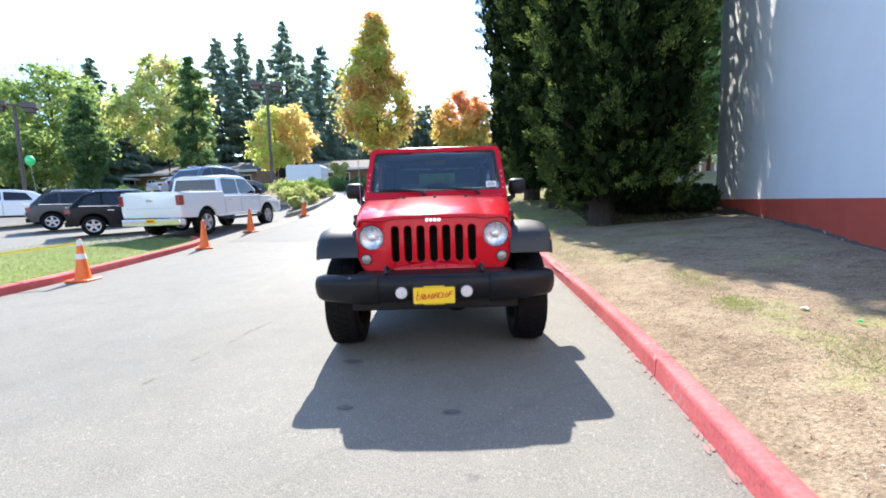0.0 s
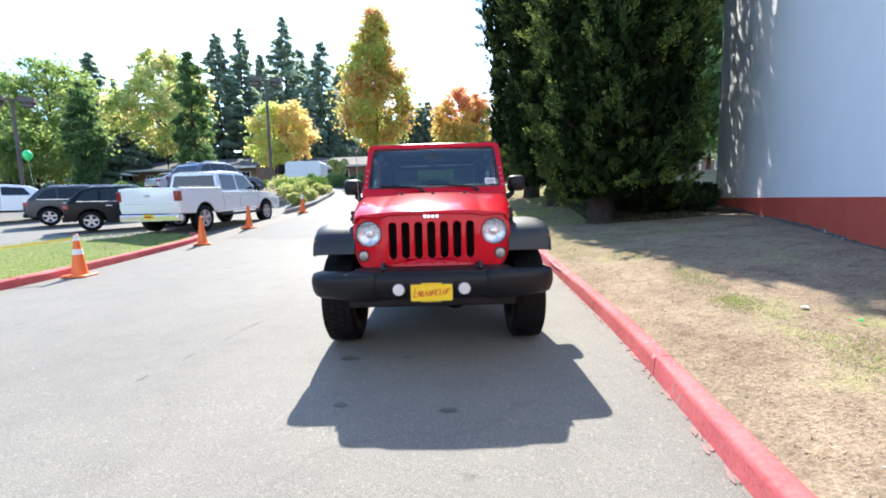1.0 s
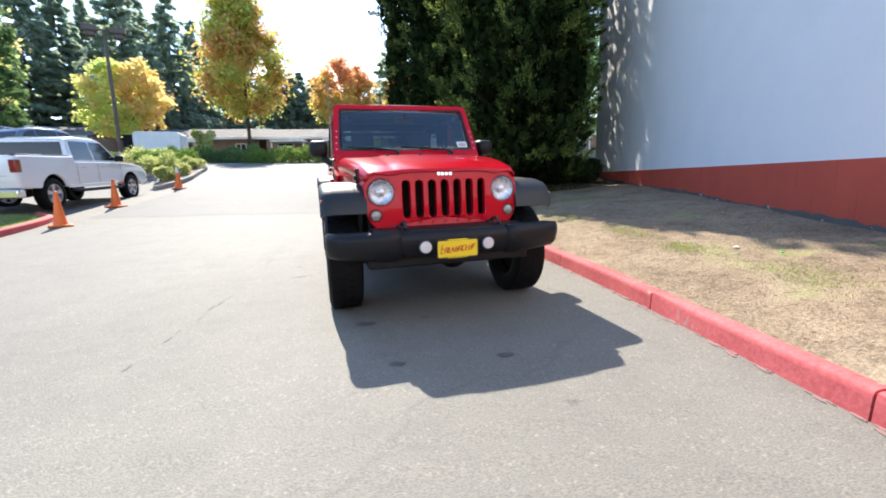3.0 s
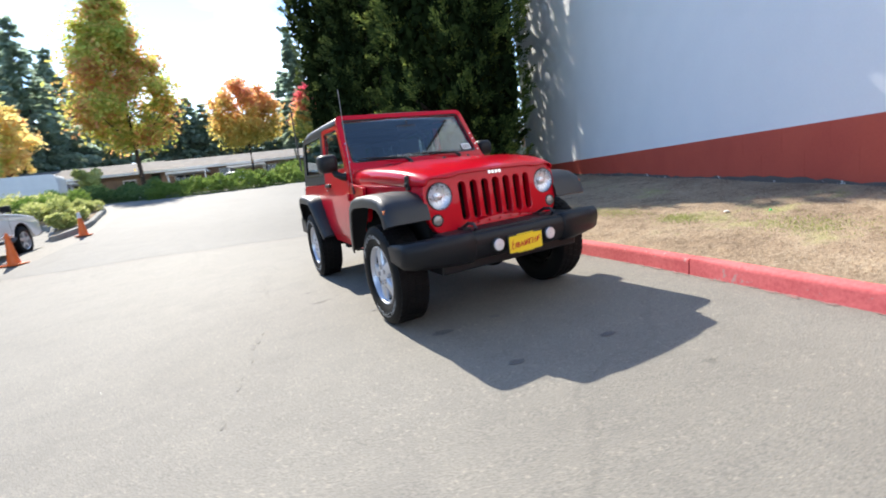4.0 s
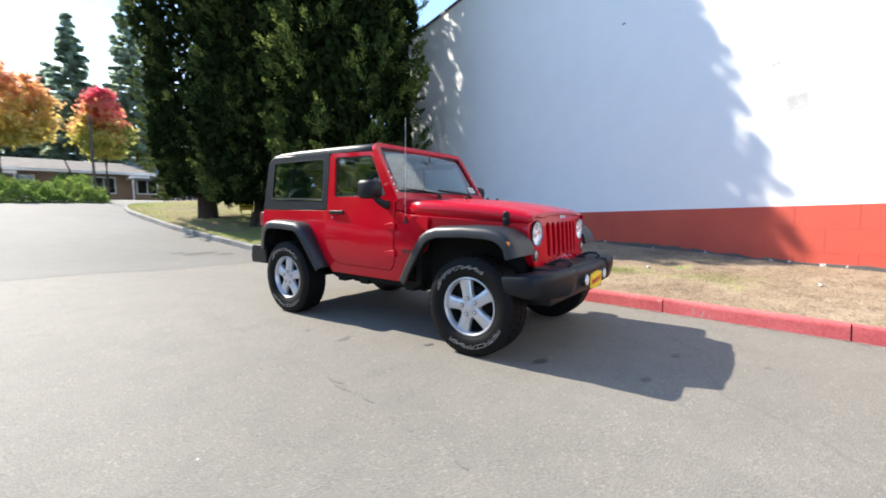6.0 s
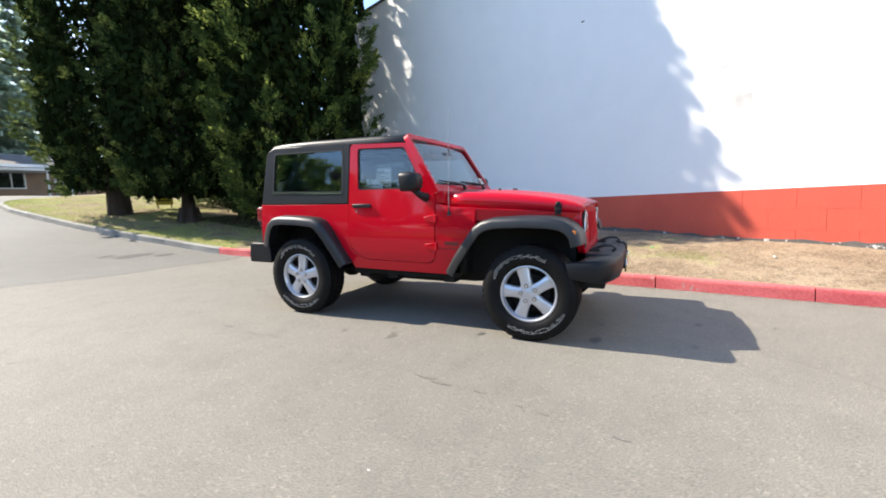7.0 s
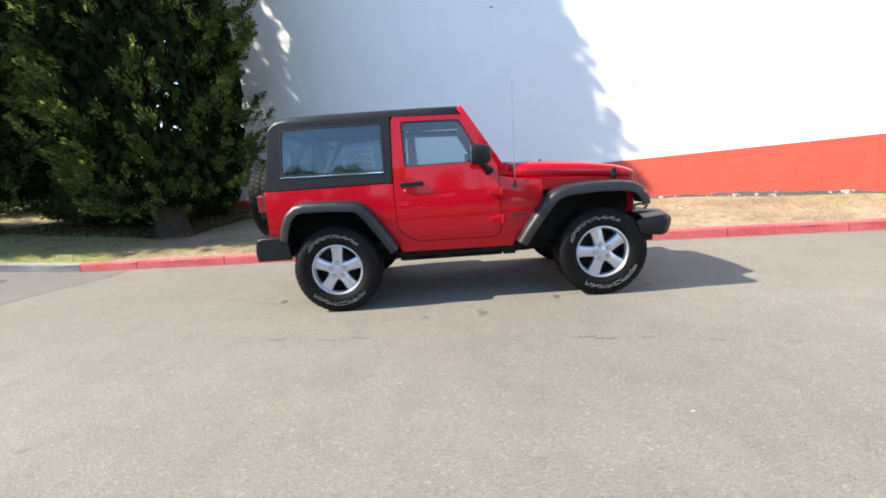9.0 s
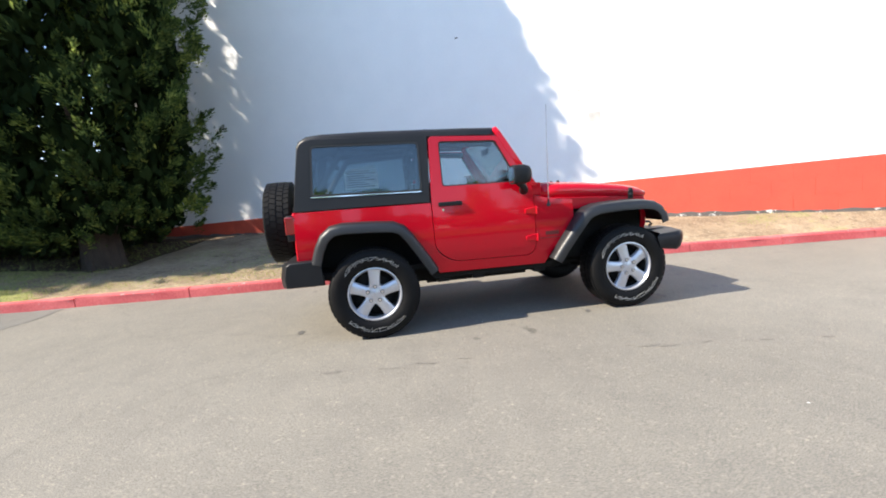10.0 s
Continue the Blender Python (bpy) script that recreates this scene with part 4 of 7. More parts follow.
def cedar(m, h, r, label, seed, n=42000, skirt=1.3, off=(0.0, 0.0), fill=0.6, leaf="tree_cedar"):
    """A tall dense cedar: a spire of upswept sprays over a thick trunk."""
    rng = np.random.default_rng(seed)
    e = thing("cedar_tree", m, label, "tree", "tall cedars")
    bm, _ = trunk_mesh(rng, h * 0.96, 0.29, 0, 30, 0.11, r * 0.55, 0.55)
    for a in np.linspace(0, 6.28, 7)[:-1]:
        tube(bm, [(0.19 * math.cos(a), 0.19 * math.sin(a), 0.5), (0.27 * math.cos(a), 0.27 * math.sin(a), 0.12), (0.40 * math.cos(a), 0.40 * math.sin(a), -0.1)], [0.07, 0.08, 0.05], 6)
    for a, z, ln in ((0.6, 1.1, 0.9), (2.6, 1.0, 1.0), (4.1, 1.2, 0.8), (5.2, 0.9, 0.9)):
        tube(bm, [(0.2 * math.cos(a), 0.2 * math.sin(a), z), (ln * 0.6 * math.cos(a), ln * 0.6 * math.sin(a), z - 0.15), (ln * math.cos(a), ln * math.sin(a), z + 0.45)], [0.05, 0.035, 0.012], 5)
    part("trunk", bm, "bark", e, smooth=True)
    def profile(t):
        return np.minimum(1.0, 0.74 + t * 2.0) * np.clip(1 - np.maximum(0, t - 0.55) / 0.45, 0, 1) ** 0.72 + 0.03
    lobes = int(20 * h * r / 2)            # broad billows of the crown with dark clefts between
    la, lz = rng.uniform(0, 2 * np.pi, lobes), rng.uniform(skirt, h, lobes)
    lw = rng.uniform(0.20, 0.38, lobes)
    k = n // 84
    zz = skirt + (h - skirt) * rng.uniform(0, 1, k) ** 0.95
    ang = rng.uniform(0, 2 * np.pi, k)
    surf = profile((zz - skirt) / (h - skirt)) * r
    da = np.abs((ang[:, None] - la[None] + np.pi) % (2 * np.pi) - np.pi) * surf[:, None]
    lump = np.max(np.exp(-(da ** 2 + (0.62 * (zz[:, None] - lz[None])) ** 2) / lw[None] ** 2), 1)
    deep = rng.uniform(0, 1, k) ** 1.6
    rough = np.clip(surf / r, 0.2, 1)
    high = np.clip((zz - 5.5) / 2.5, 0, 1)
    cleft = 0.5 - 0.46 * high
    rr = surf * (0.98 + 0.06 * rough - cleft * rough ** 5 * (1 - lump) - 0.12 * deep) - 0.12
    low = skirt + 0.45 * np.sin(2 * ang + seed) * np.clip(1.6 - (zz - skirt), 0, 1)   # uneven hem
    out = np.stack([np.cos(ang), np.sin(ang), np.zeros(k)], -1)
    root = out * rr[:, None] + np.array([off[0], off[1], 0.0])
    root[:, 2] = np.maximum(zz, low)
    axis = unit(out * rng.uniform(0.4, 1.0, k)[:, None] + np.array([0, 0, 0.55]) + rng.normal(0, 0.22, (k, 3)))
    span = rng.uniform(0.30, 0.56, k) * (1 - 0.6 * high) * np.clip(surf / r, 0.25, 1) ** 1.5
    pick = rng.integers(0, k, n)
    s = rng.uniform(0, 1, n) ** 0.65
    side = np.cross(axis[pick], rng.normal(0, 1, (n, 3)))
    pos = root[pick] + axis[pick] * (span[pick] * s)[:, None] + unit(side) * (np.abs(rng.normal(0, 0.105, n)) * (1.2 - 0.9 * s) * rough[pick])[:, None]
    ax, ay = leaf_axes(rng, axis[pick] + unit(side) * 0.5, rng.uniform(0.028, 0.062, n), 0.28)
    quads("foliage", pos, ax * 0.62, ay, leaf, e, 0.2)
    m2 = int(n * fill * 0.3)              # dense inner sprays that close the crown, near black in place of shade
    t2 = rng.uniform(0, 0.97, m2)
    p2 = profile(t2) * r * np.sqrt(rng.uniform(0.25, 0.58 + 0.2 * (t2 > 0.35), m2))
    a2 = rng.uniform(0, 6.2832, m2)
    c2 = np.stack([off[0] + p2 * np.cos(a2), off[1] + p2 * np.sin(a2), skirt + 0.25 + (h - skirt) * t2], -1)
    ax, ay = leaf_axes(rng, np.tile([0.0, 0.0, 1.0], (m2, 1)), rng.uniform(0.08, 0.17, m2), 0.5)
    quads("inner_foliage", c2, ax, ay, "tree_cedar_core_shade", e, 0.1)
    return e


def fir(m, h, r, seed, label, n=9000, bare=0.0):
    """A conifer with drooping tiers; its needle colour is paled in place of haze."""
    rng = np.random.default_rng(seed)
    e = thing("fir_tree", m, label, "tree", "distant firs")
    bm, _ = trunk_mesh(rng, h, 0.011 * h, 0, 0)
    part("trunk", bm, "bark", e, smooth=True)
    rows = np.arange(0.06, 0.99, 0.75 / h)
    t = np.clip(np.repeat(rows, 9) + rng.normal(0, 0.006, 9 * len(rows)), 0.05, 0.99)
    k = len(t)
    ang = rng.uniform(0, 2 * np.pi, k)
    ln = r * (1 - t) ** 0.85 * rng.uniform(0.45, 1.15, k) + 0.2
    pick = rng.choice(k, n, p=ln / ln.sum())
    s = rng.uniform(0.08, 1, n) ** 0.75
    L = ln[pick] * s
    a = ang[pick] + rng.normal(0, 0.13, n) * (1.3 - s)
    z = t[pick] * h + 0.16 * L - 0.10 * L ** 1.7 - np.abs(rng.normal(0, 0.16, n)) * (0.4 + 0.6 * np.minimum(1, L))
    pos = np.stack([L * np.cos(a), L * np.sin(a), z], -1)
    d = np.stack([np.cos(a), np.sin(a), np.full(n, -0.7)], -1)
    ax, ay = leaf_axes(rng, d, rng.uniform(0.20, 0.46, n), 0.45)
    quads("foliage", pos, ax * 1.5, ay, "tree_fir_haze", e, 0.1)
    return e


def bush(name, m, sx, sy, sz, leaf, label, n, seed, lsize=0.07, group="", category="shrub", lumps=14):
    rng = np.random.default_rng(seed)
    cc = np.stack([rng.uniform(-0.75, 0.75, lumps) * sx, rng.uniform(-0.75, 0.75, lumps) * sy, rng.uniform(0.25, 0.75, lumps) * sz], -1)
    cr = rng.uniform(0.3, 0.5, lumps) * min(sx, sy, sz * 1.2)
    pick = rng.choice(lumps, n, p=cr ** 2 / np.sum(cr ** 2))
    d = unit(rng.normal(0, 1, (n, 3)))
    pos = cc[pick] + d * (cr[pick] * rng.uniform(0.5, 1.05, n))[:, None]
    pos[:, 2] = np.abs(pos[:, 2])
    ax, ay = leaf_axes(rng, d + np.array([0, 0, 0.5]), lsize * rng.uniform(0.6, 1.4, n), 0.6)
    e = thing(name, m, label, category, group)
    bm = bmesh.new()
    for k in range(7):
        p = cc[k % lumps]
        tube(bm, [(p[0] * 0.15, p[1] * 0.15, -0.05), (p[0] * 0.6, p[1] * 0.6, p[2] * 0.5), tuple(p)], [0.03, 0.02, 0.008], 5)
    part("stems", bm, "bark", e, smooth=True)
    quads("foliage", pos, ax, ay, leaf, e, 0.15)
    return e


cedar(at(1.85, 12.0, 0.22, 0), 14.6, 2.12, "tall dense cedar beside the white wall, its green and yellowish tips painted sunlit", 11, 158000, 0.5, (0.34, 0.1), 0.6, "tree_cedar_sunlit")
cedar(at(1.1, 15.9, 0.2, 140), 14.9, 2.0, "tall green cedar in the middle of the row, toned down for shade", 12, 105000, 0.6, fill=0.7)
cedar(at(0.35, 18.7, 0.18, 250), 15.4, 2.1, "tall green cedar at the end of the row, toned down for shade", 13, 95000, 0.6, fill=0.7)
# two mostly unseen cedars, added and sized to cast shade on the wall
cedar(at(5.6, 19.4, 0.25, 200), 14.5, 1.3, "mostly unseen slender green cedar behind the wall's corner, added for shade", 16, 26000, 1.5, fill=0.6)
cedar(at(4.5, 17.0, 0.25, 30), 15.0, 1.8, "slender green cedar near the corner of the wall", 15, 52000, 1.2, fill=0.7)
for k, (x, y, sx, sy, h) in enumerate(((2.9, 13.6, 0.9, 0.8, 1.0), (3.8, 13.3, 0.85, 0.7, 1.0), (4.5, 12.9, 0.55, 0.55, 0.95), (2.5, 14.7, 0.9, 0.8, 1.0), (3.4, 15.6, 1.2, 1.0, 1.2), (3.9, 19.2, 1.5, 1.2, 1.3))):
    bush("shrub", at(x, y, 0.38), sx, sy, h, "leaf_shrub_shade", "dark-leaved shrub between the cedars and the wall, darkened further for shade", 4200, 21 + k, 0.06, "shaded shrubs")
broad_tree("alder_tree", at(6.3, 27.0, 0.3, 0), 16.5, 2.7, 0.1, "leaf_dark", "tall green tree behind the cedars", 24000, 23, 0.28, "column")
broad_tree("maple_tree", at(13.2, 34.0, 0.3, 0), 9.5, 3.6, 0.16, "leaf_mid", "sunlit light green tree beyond the building", 12000, 27, 0.2, "egg")
broad_tree("alder_tree", at(9.6, 29.0, 0.3, 0), 14.5, 2.4, 0.1, "leaf_dark", "tall green tree at the corner of the building", 20000, 24, 0.28, "column")

broad_tree("maple_tree", at(-14.3, 43.8, 0, 0), 17.2, 4.1, 0.27, "leaf_turning", "tall maple turning from green to orange", 44000, 31, 0.18, "cone", trunk_r=0.2, clump=0.95)
broad_tree("maple_tree", at(-5.3, 41, 0, 0), 8.6, 2.75, 0.42, "leaf_orange", "spreading autumn tree, yellow below and rosy at its top", 20000, 32, 0.16, "egg", trunk_r=0.13)
broad_tree("maple_tree", at(0.3, 43, 0, 0), 8.4, 2.3, 0.40, "leaf_red", "slim tree with a red top and green lower crown", 12000, 33, 0.17, "cone", trunk_r=0.12)
broad_tree("maple_tree", at(-21.4, 36.2, 0, 0), 7.3, 2.3, 0.28, "leaf_yellow", "round yellow-green autumn tree", 10500, 34, 0.15, "egg", trunk_r=0.12)
broad_tree("maple_tree", at(-20.0, 37.2, 0, 0), 7.7, 1.9, 0.30, "leaf_amber", "young autumn tree with an amber crown", 8000, 41, 0.15, "egg", trunk_r=0.11)
broad_tree("hornbeam_tree", at(-25.2, 31.2, 0, 0), 10.6, 1.4, 0.12, "leaf_dark", "narrow upright green tree", 24000, 35, 0.12, "column", group="narrow trees")
broad_tree("hornbeam_tree", at(-29.5, 26.0, 0, 0), 7.4, 1.1, 0.10, "leaf_dark", "narrow upright dark green tree", 19000, 36, 0.11, "column", group="narrow trees")
broad_tree("maple_tree", at(-33, 37, 0, 0), 13.0, 4.2, 0.3, "leaf_muted", "broad green tree with dull orange patches", 15000, 37, 0.19, "egg")
broad_tree("maple_tree", at(-42, 34, 0, 0), 11.8, 5.2, 0.27, "leaf_green", "broad bright green tree", 12000, 38, 0.2, "egg")
broad_tree("maple_tree", at(-50, 33, 0, 0), 10.8, 5.2, 0.18, "leaf_green", "broad bright green tree", 10000, 39, 0.2, "egg")
broad_tree("maple_tree", at(-37, 28.5, 0, 0), 5.2, 2.6, 0.2, "leaf_green", "small bushy yellow-green tree", 9000, 40, 0.15, "egg")
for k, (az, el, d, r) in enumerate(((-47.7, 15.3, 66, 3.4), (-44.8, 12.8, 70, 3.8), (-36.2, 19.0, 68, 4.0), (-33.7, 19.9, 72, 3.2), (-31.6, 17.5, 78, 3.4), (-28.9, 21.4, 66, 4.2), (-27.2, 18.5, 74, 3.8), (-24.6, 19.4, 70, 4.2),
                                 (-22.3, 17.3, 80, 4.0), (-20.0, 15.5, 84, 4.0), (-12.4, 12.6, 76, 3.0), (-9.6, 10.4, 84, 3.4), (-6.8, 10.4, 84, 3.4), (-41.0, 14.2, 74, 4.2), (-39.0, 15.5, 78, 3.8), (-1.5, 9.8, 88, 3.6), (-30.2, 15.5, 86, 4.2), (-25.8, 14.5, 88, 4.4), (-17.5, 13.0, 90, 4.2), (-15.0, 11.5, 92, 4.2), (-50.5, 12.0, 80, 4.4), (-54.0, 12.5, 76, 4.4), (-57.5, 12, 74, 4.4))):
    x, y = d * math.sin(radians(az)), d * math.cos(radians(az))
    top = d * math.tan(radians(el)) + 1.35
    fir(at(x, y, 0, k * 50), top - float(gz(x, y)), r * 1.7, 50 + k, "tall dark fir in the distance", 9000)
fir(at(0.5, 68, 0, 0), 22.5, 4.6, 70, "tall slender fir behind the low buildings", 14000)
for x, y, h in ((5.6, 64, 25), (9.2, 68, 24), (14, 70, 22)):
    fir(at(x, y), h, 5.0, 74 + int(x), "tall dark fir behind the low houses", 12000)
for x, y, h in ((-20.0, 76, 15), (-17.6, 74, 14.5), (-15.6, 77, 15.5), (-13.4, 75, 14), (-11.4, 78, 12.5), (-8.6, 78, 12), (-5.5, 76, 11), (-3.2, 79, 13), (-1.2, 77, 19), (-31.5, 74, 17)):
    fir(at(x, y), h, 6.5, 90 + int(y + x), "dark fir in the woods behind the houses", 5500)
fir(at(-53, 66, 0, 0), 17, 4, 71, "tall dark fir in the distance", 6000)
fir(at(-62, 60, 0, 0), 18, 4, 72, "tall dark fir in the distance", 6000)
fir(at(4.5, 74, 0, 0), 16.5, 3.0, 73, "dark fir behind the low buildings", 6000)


def hedge(pts, w, h, seed, label, leaf="hedge", density=520, lsize=0.075):
    """A low spreading hedge that follows a line, in uneven mounds."""
    rng = np.random.default_rng(seed)
    p = resample(pts, 0.5)
    e = thing("hedge", Matrix(), label, "hedge")
    bm = bmesh.new()
    for k, q in enumerate(p[::2]):
        g = float(gz(q[0], q[1]))
        tube(bm, [(q[0], q[1], g - 0.05), (q[0] + 0.1, q[1] + 0.05, g + h * 0.4), (q[0] + rng.uniform(-w, w) * 0.3, q[1], g + h * 0.8)], [0.04, 0.03, 0.01], 5)
    tagged(part("stems", bm, "bark", e, smooth=True), kind="stuff")
    cs, ns = [], []
    for q in p:
        m = int(density * 0.5 * (w + h))
        a = rng.uniform(-0.15, math.pi + 0.15, m)
        off = rng.uniform(-0.3, 0.3, (m, 2))
        x, y = q[0] + off[:, 0], q[1] + off[:, 1] + np.cos(a) * w / 2
        mound = 0.66 + 0.24 * np.sin(x * 1.7 + seed) * np.cos(y * 1.3 + 0.6 * x) + 0.22 * np.sin(x * 4.1 + y * 3.2 + seed) + 0.10 * np.sin(x * 9 - y * 7)
        rr = rng.uniform(0.0, 1, m) ** 0.35
        top = np.clip(np.sin(a), 0, 1) ** 0.55 * h * np.clip(mound, 0.25, 1.3)
        c = np.stack([x, y, top * (0.55 + 0.45 * rr) + 0.03], -1)
        c[:, 2] += gz(c[:, 0], c[:, 1])
        cs.append(c)
        ns.append(np.stack([rng.normal(0, 0.6, m), 0.7 * np.cos(a), np.abs(np.sin(a)) * 0.7 + 0.35], -1))
    c, d = np.concatenate(cs), np.concatenate(ns)
    ax, ay = leaf_axes(rng, d, lsize * rng.uniform(0.6, 1.4, len(c)), 1.2)
    quads("foliage", c, ax, ay, leaf, e, 0.15)
    return e


hedge([(-14.5, 28.8), (-9.5, 28.2)], 2.0, 1.0, 81, "low dark green hedge", "leaf_dark", 1100, 0.05)
hedge([(-9.3, 28.0), (-5.0, 28.6), (-1.2, 30.1)], 2.6, 1.0, 82, "low bright green spreading hedge", "hedge", 1100, 0.05)
bush("shrub", at(-2.6, 32.0), 1.2, 1.2, 1.25, "hedge", "rounded green shrub behind the hedge", 3500, 83, 0.08)
hedge([(-26, 24.6), (-19, 26.5), (-14.8, 28.2)], 2.0, 0.8, 84, "low green hedge along the car park", "hedge", 800, 0.06)
for k, (x, y, s, h, leaf) in enumerate(((-9.5, 17.6, 0.4, 0.75, "shrub_pale"), (-10.6, 19.4, 0.8, 1.15, "shrub_pale"), (-11.2, 20.4, 0.9, 1.2, "hedge"),
                                     (-12.4, 22.2, 1.0, 1.3, "shrub_pale"), (-11.6, 23.4, 0.9, 1.1, "hedge"), (-10.4, 21.8, 0.6, 0.7, "shrub_pale"), (-9.75, 19.2, 0.5, 0.6, "shrub_pale"))):
    bush("shrub", at(x, y, 0.10), s * 0.85, s * 0.85, h * 0.75, leaf, "loose flowering shrub in the island bed" if leaf == "shrub_pale" else "green shrub in the island bed", 2200, 90 + k, 0.055, "island shrubs")
bush("shrub", at(-14.4, 33.5), 0.7, 0.7, 2.6, "shrub_pale", "tall pale bush by the white shed", 2500, 101, 0.1)

for k, (x, y, h, r, leaf) in enumerate(((-44, 14, 9, 4.2, "leaf_dark"), (-40, 9, 8.5, 3.8, "leaf_dark"), (-42, -1, 9, 4.0, "leaf_dark"), (-38, -11, 8, 3.8, "leaf_green"), (-42, -20, 9.5, 4.2, "leaf_dark"), (-36, -32, 9, 4.2, "leaf_dark"), (-22, -44, 9.5, 4.4, "leaf_dark"), (-50, 4, 10, 4.6, "leaf_green"), (-47, -6, 9, 4.2, "leaf_dark"), (-52, -16, 11, 5, "leaf_dark"), (-46, -27, 9, 4.4, "leaf_green"), (-30, -42, 10, 4.8, "leaf_dark"), (-12, -48, 10, 4.8, "leaf_dark"))):
    broad_tree("maple_tree", at(x, y), h, r, 0.12, leaf, "broad green tree at the edge of the car park", 6000, 120 + k, 0.3, "egg")
for k, (x, y, h) in enumerate(((-50, 25.5, 8.6), (-53, 20.0, 8.4), (-55, 12.0, 9.0))):
    broad_tree("maple_tree", at(x, y), h, 4.6, 0.1, "leaf_dark", "broad green tree at the edge of the car park", 6000, 140 + k, 0.3, "egg")


# ---- litter and grass on the verge ----
def scatter(name, n, seed, area, material, label, size, upright, category):
    """Loose bits over the verge, in one mesh; area(rng, n) gives x, y and keeps."""
    rng = np.random.default_rng(seed)
    x, y = area(rng, n)
    xk = np.interp(y, line[:, 1], line[:, 0]) + 0.12
    xw = wall_x(y) - 0.02
    u = (x - xk) / (xw - xk)
    ok = (u > 0) & (u < 1)
    x, y, u = x[ok], y[ok], u[ok]
    m = len(x)
    z = gz(x, y) + bank(np.clip(u, 0, 1), y) + 0.018 * np.sin(x * 2.3 + y * 1.1) * np.cos(y * 1.7 - x) * np.minimum(1, u * 4)
    sz = rng.uniform(size[0], size[1], m)
    d = np.stack([rng.normal(0, 1, m), rng.normal(0, 1, m), np.abs(rng.normal(upright, 0.25, m))], -1)
    ay = unit(d) * sz[:, None]
    ax = unit(np.cross(ay, rng.normal(0, 1, (m, 3)) + np.array([0, 0, 2.0]) * (upright < 1))) * sz[:, None] * (0.10 if upright > 1 else 0.28)
    c = np.stack([x, y, z + np.maximum(0.004, ay[:, 2] * 0.9)], -1)
    ob = quads(name, c, ax, ay, material, None, 0.1)
    return tagged(ob, label, category, kind="stuff")


def band_area(rng, n):
    y = rng.uniform(-3, 11.5, n)
    return np.interp(y, line[:, 1], line[:, 0]) + rng.uniform(0.1, 1, n) ** 1.3 * 4.2, y


PATCHES = ((1.66, 3.24, 0.30, 0.55), (1.49, 4.38, 0.22, 0.3), (1.55, 5.5, 0.25, 0.7), (1.5, 0.2, 0.35, 0.6), (1.0, 8.4, 0.6, 1.2), (0.5, 10.2, 0.4, 1.4), (1.3, 7.0, 0.4, 0.8), (2.6, 9.0, 0.8, 0.8), (3.0, 0.9, 0.3, 0.8), (0.6, 7.6, 0.5, 0.8), (0.9, 9.6, 0.7, 1.0), (1.6, 8.6, 0.6, 0.9), (0.3, 11.0, 0.4, 0.8), (0.5, 8.8, 0.4, 1.2), (2.2, 10.2, 0.8, 1.0))


def tuft_area(rng, n):
    k = rng.integers(0, len(PATCHES), n)
    p = np.array(PATCHES)[k]
    return p[:, 0] + rng.normal(0, 1, n) * p[:, 2] * 0.45, p[:, 1] + rng.normal(0, 1, n) * p[:, 3] * 0.45


def far_area(rng, n):
    y = rng.uniform(11.5, 26, n)
    return np.interp(y, line[:, 1], line[:, 0]) + 0.1 + 4.5 * rng.uniform(0, 1, n) ** 1.6, y


scatter("leaf_litter", 32000, 201, band_area, "litter", "dry needles, chips and leaves scattered over the verge", (0.004, 0.014), 0.10, "litter")
scatter("bark_chips", 14000, 204, band_area, "chip", "bark chips and twigs on the dry verge", (0.004, 0.012), 0.15, "litter")
scatter("grass_tufts", 17000, 202, tuft_area, "verge_grass", "thin tufts of grass in the dry verge", (0.006, 0.014), 0.8, "grass")
scatter("lawn_grass", 22000, 203, far_area, "grass", "short patchy grass under the cedars", (0.015, 0.04), 1.3, "grass")

rng = np.random.default_rng(205)          # grass of the island by the parked cars
n = 15000
y = rng.uniform(3.5, 11.0, n)
x = np.interp(y, lcut[:, 1], lcut[:, 0]) - 0.2 - rng.uniform(0, 1, n) ** 1.3 * np.interp(y, (3.5, 9.4, 11.1), (8.0, 3.4, 1.2))
keep = np.sin(x * 1.3 + y) + np.sin(y * 2.1 - x * 0.7) + rng.normal(0, 0.6, n) > -0.9
x, y = x[keep], y[keep]
sz = rng.uniform(0.012, 0.030, len(x))
ay = unit(np.stack([rng.normal(0, 0.5, len(x)), rng.normal(0, 0.5, len(x)), np.full(len(x), 1.0)], -1)) * sz[:, None]
ax = unit(np.cross(ay, rng.normal(0, 1, (len(x), 3)))) * sz[:, None] * 0.16
tagged(quads("island_grass", np.stack([x, y, gz(x, y) + 0.11 + sz], -1), ax, ay, "lawn_blade", None, 0.1), "green grass on the island by the parked cars", "grass", kind="stuff")

# ---- the red off-road car: x forward from the front axle, y to its left ----
offroad = thing("off_road_car", SLOPE @ pose(-1.013, 4.243, 0, 0, 0, -80.7), "bright red two-door off-road car with black hardtop and flares", "car")


def side_y(z):
    """Half width of the body at a height."""
    if z > 1.145:
        return 0.765 - (z - 1.145) * 0.085
    if z < 0.62:
        return 0.775 - (0.62 - z) * 0.25
    return 0.775 - max(0, z - 0.9) * 0.04 + 0.013 * max(0, 1 - ((z - 0.86) / 0.27) ** 2)


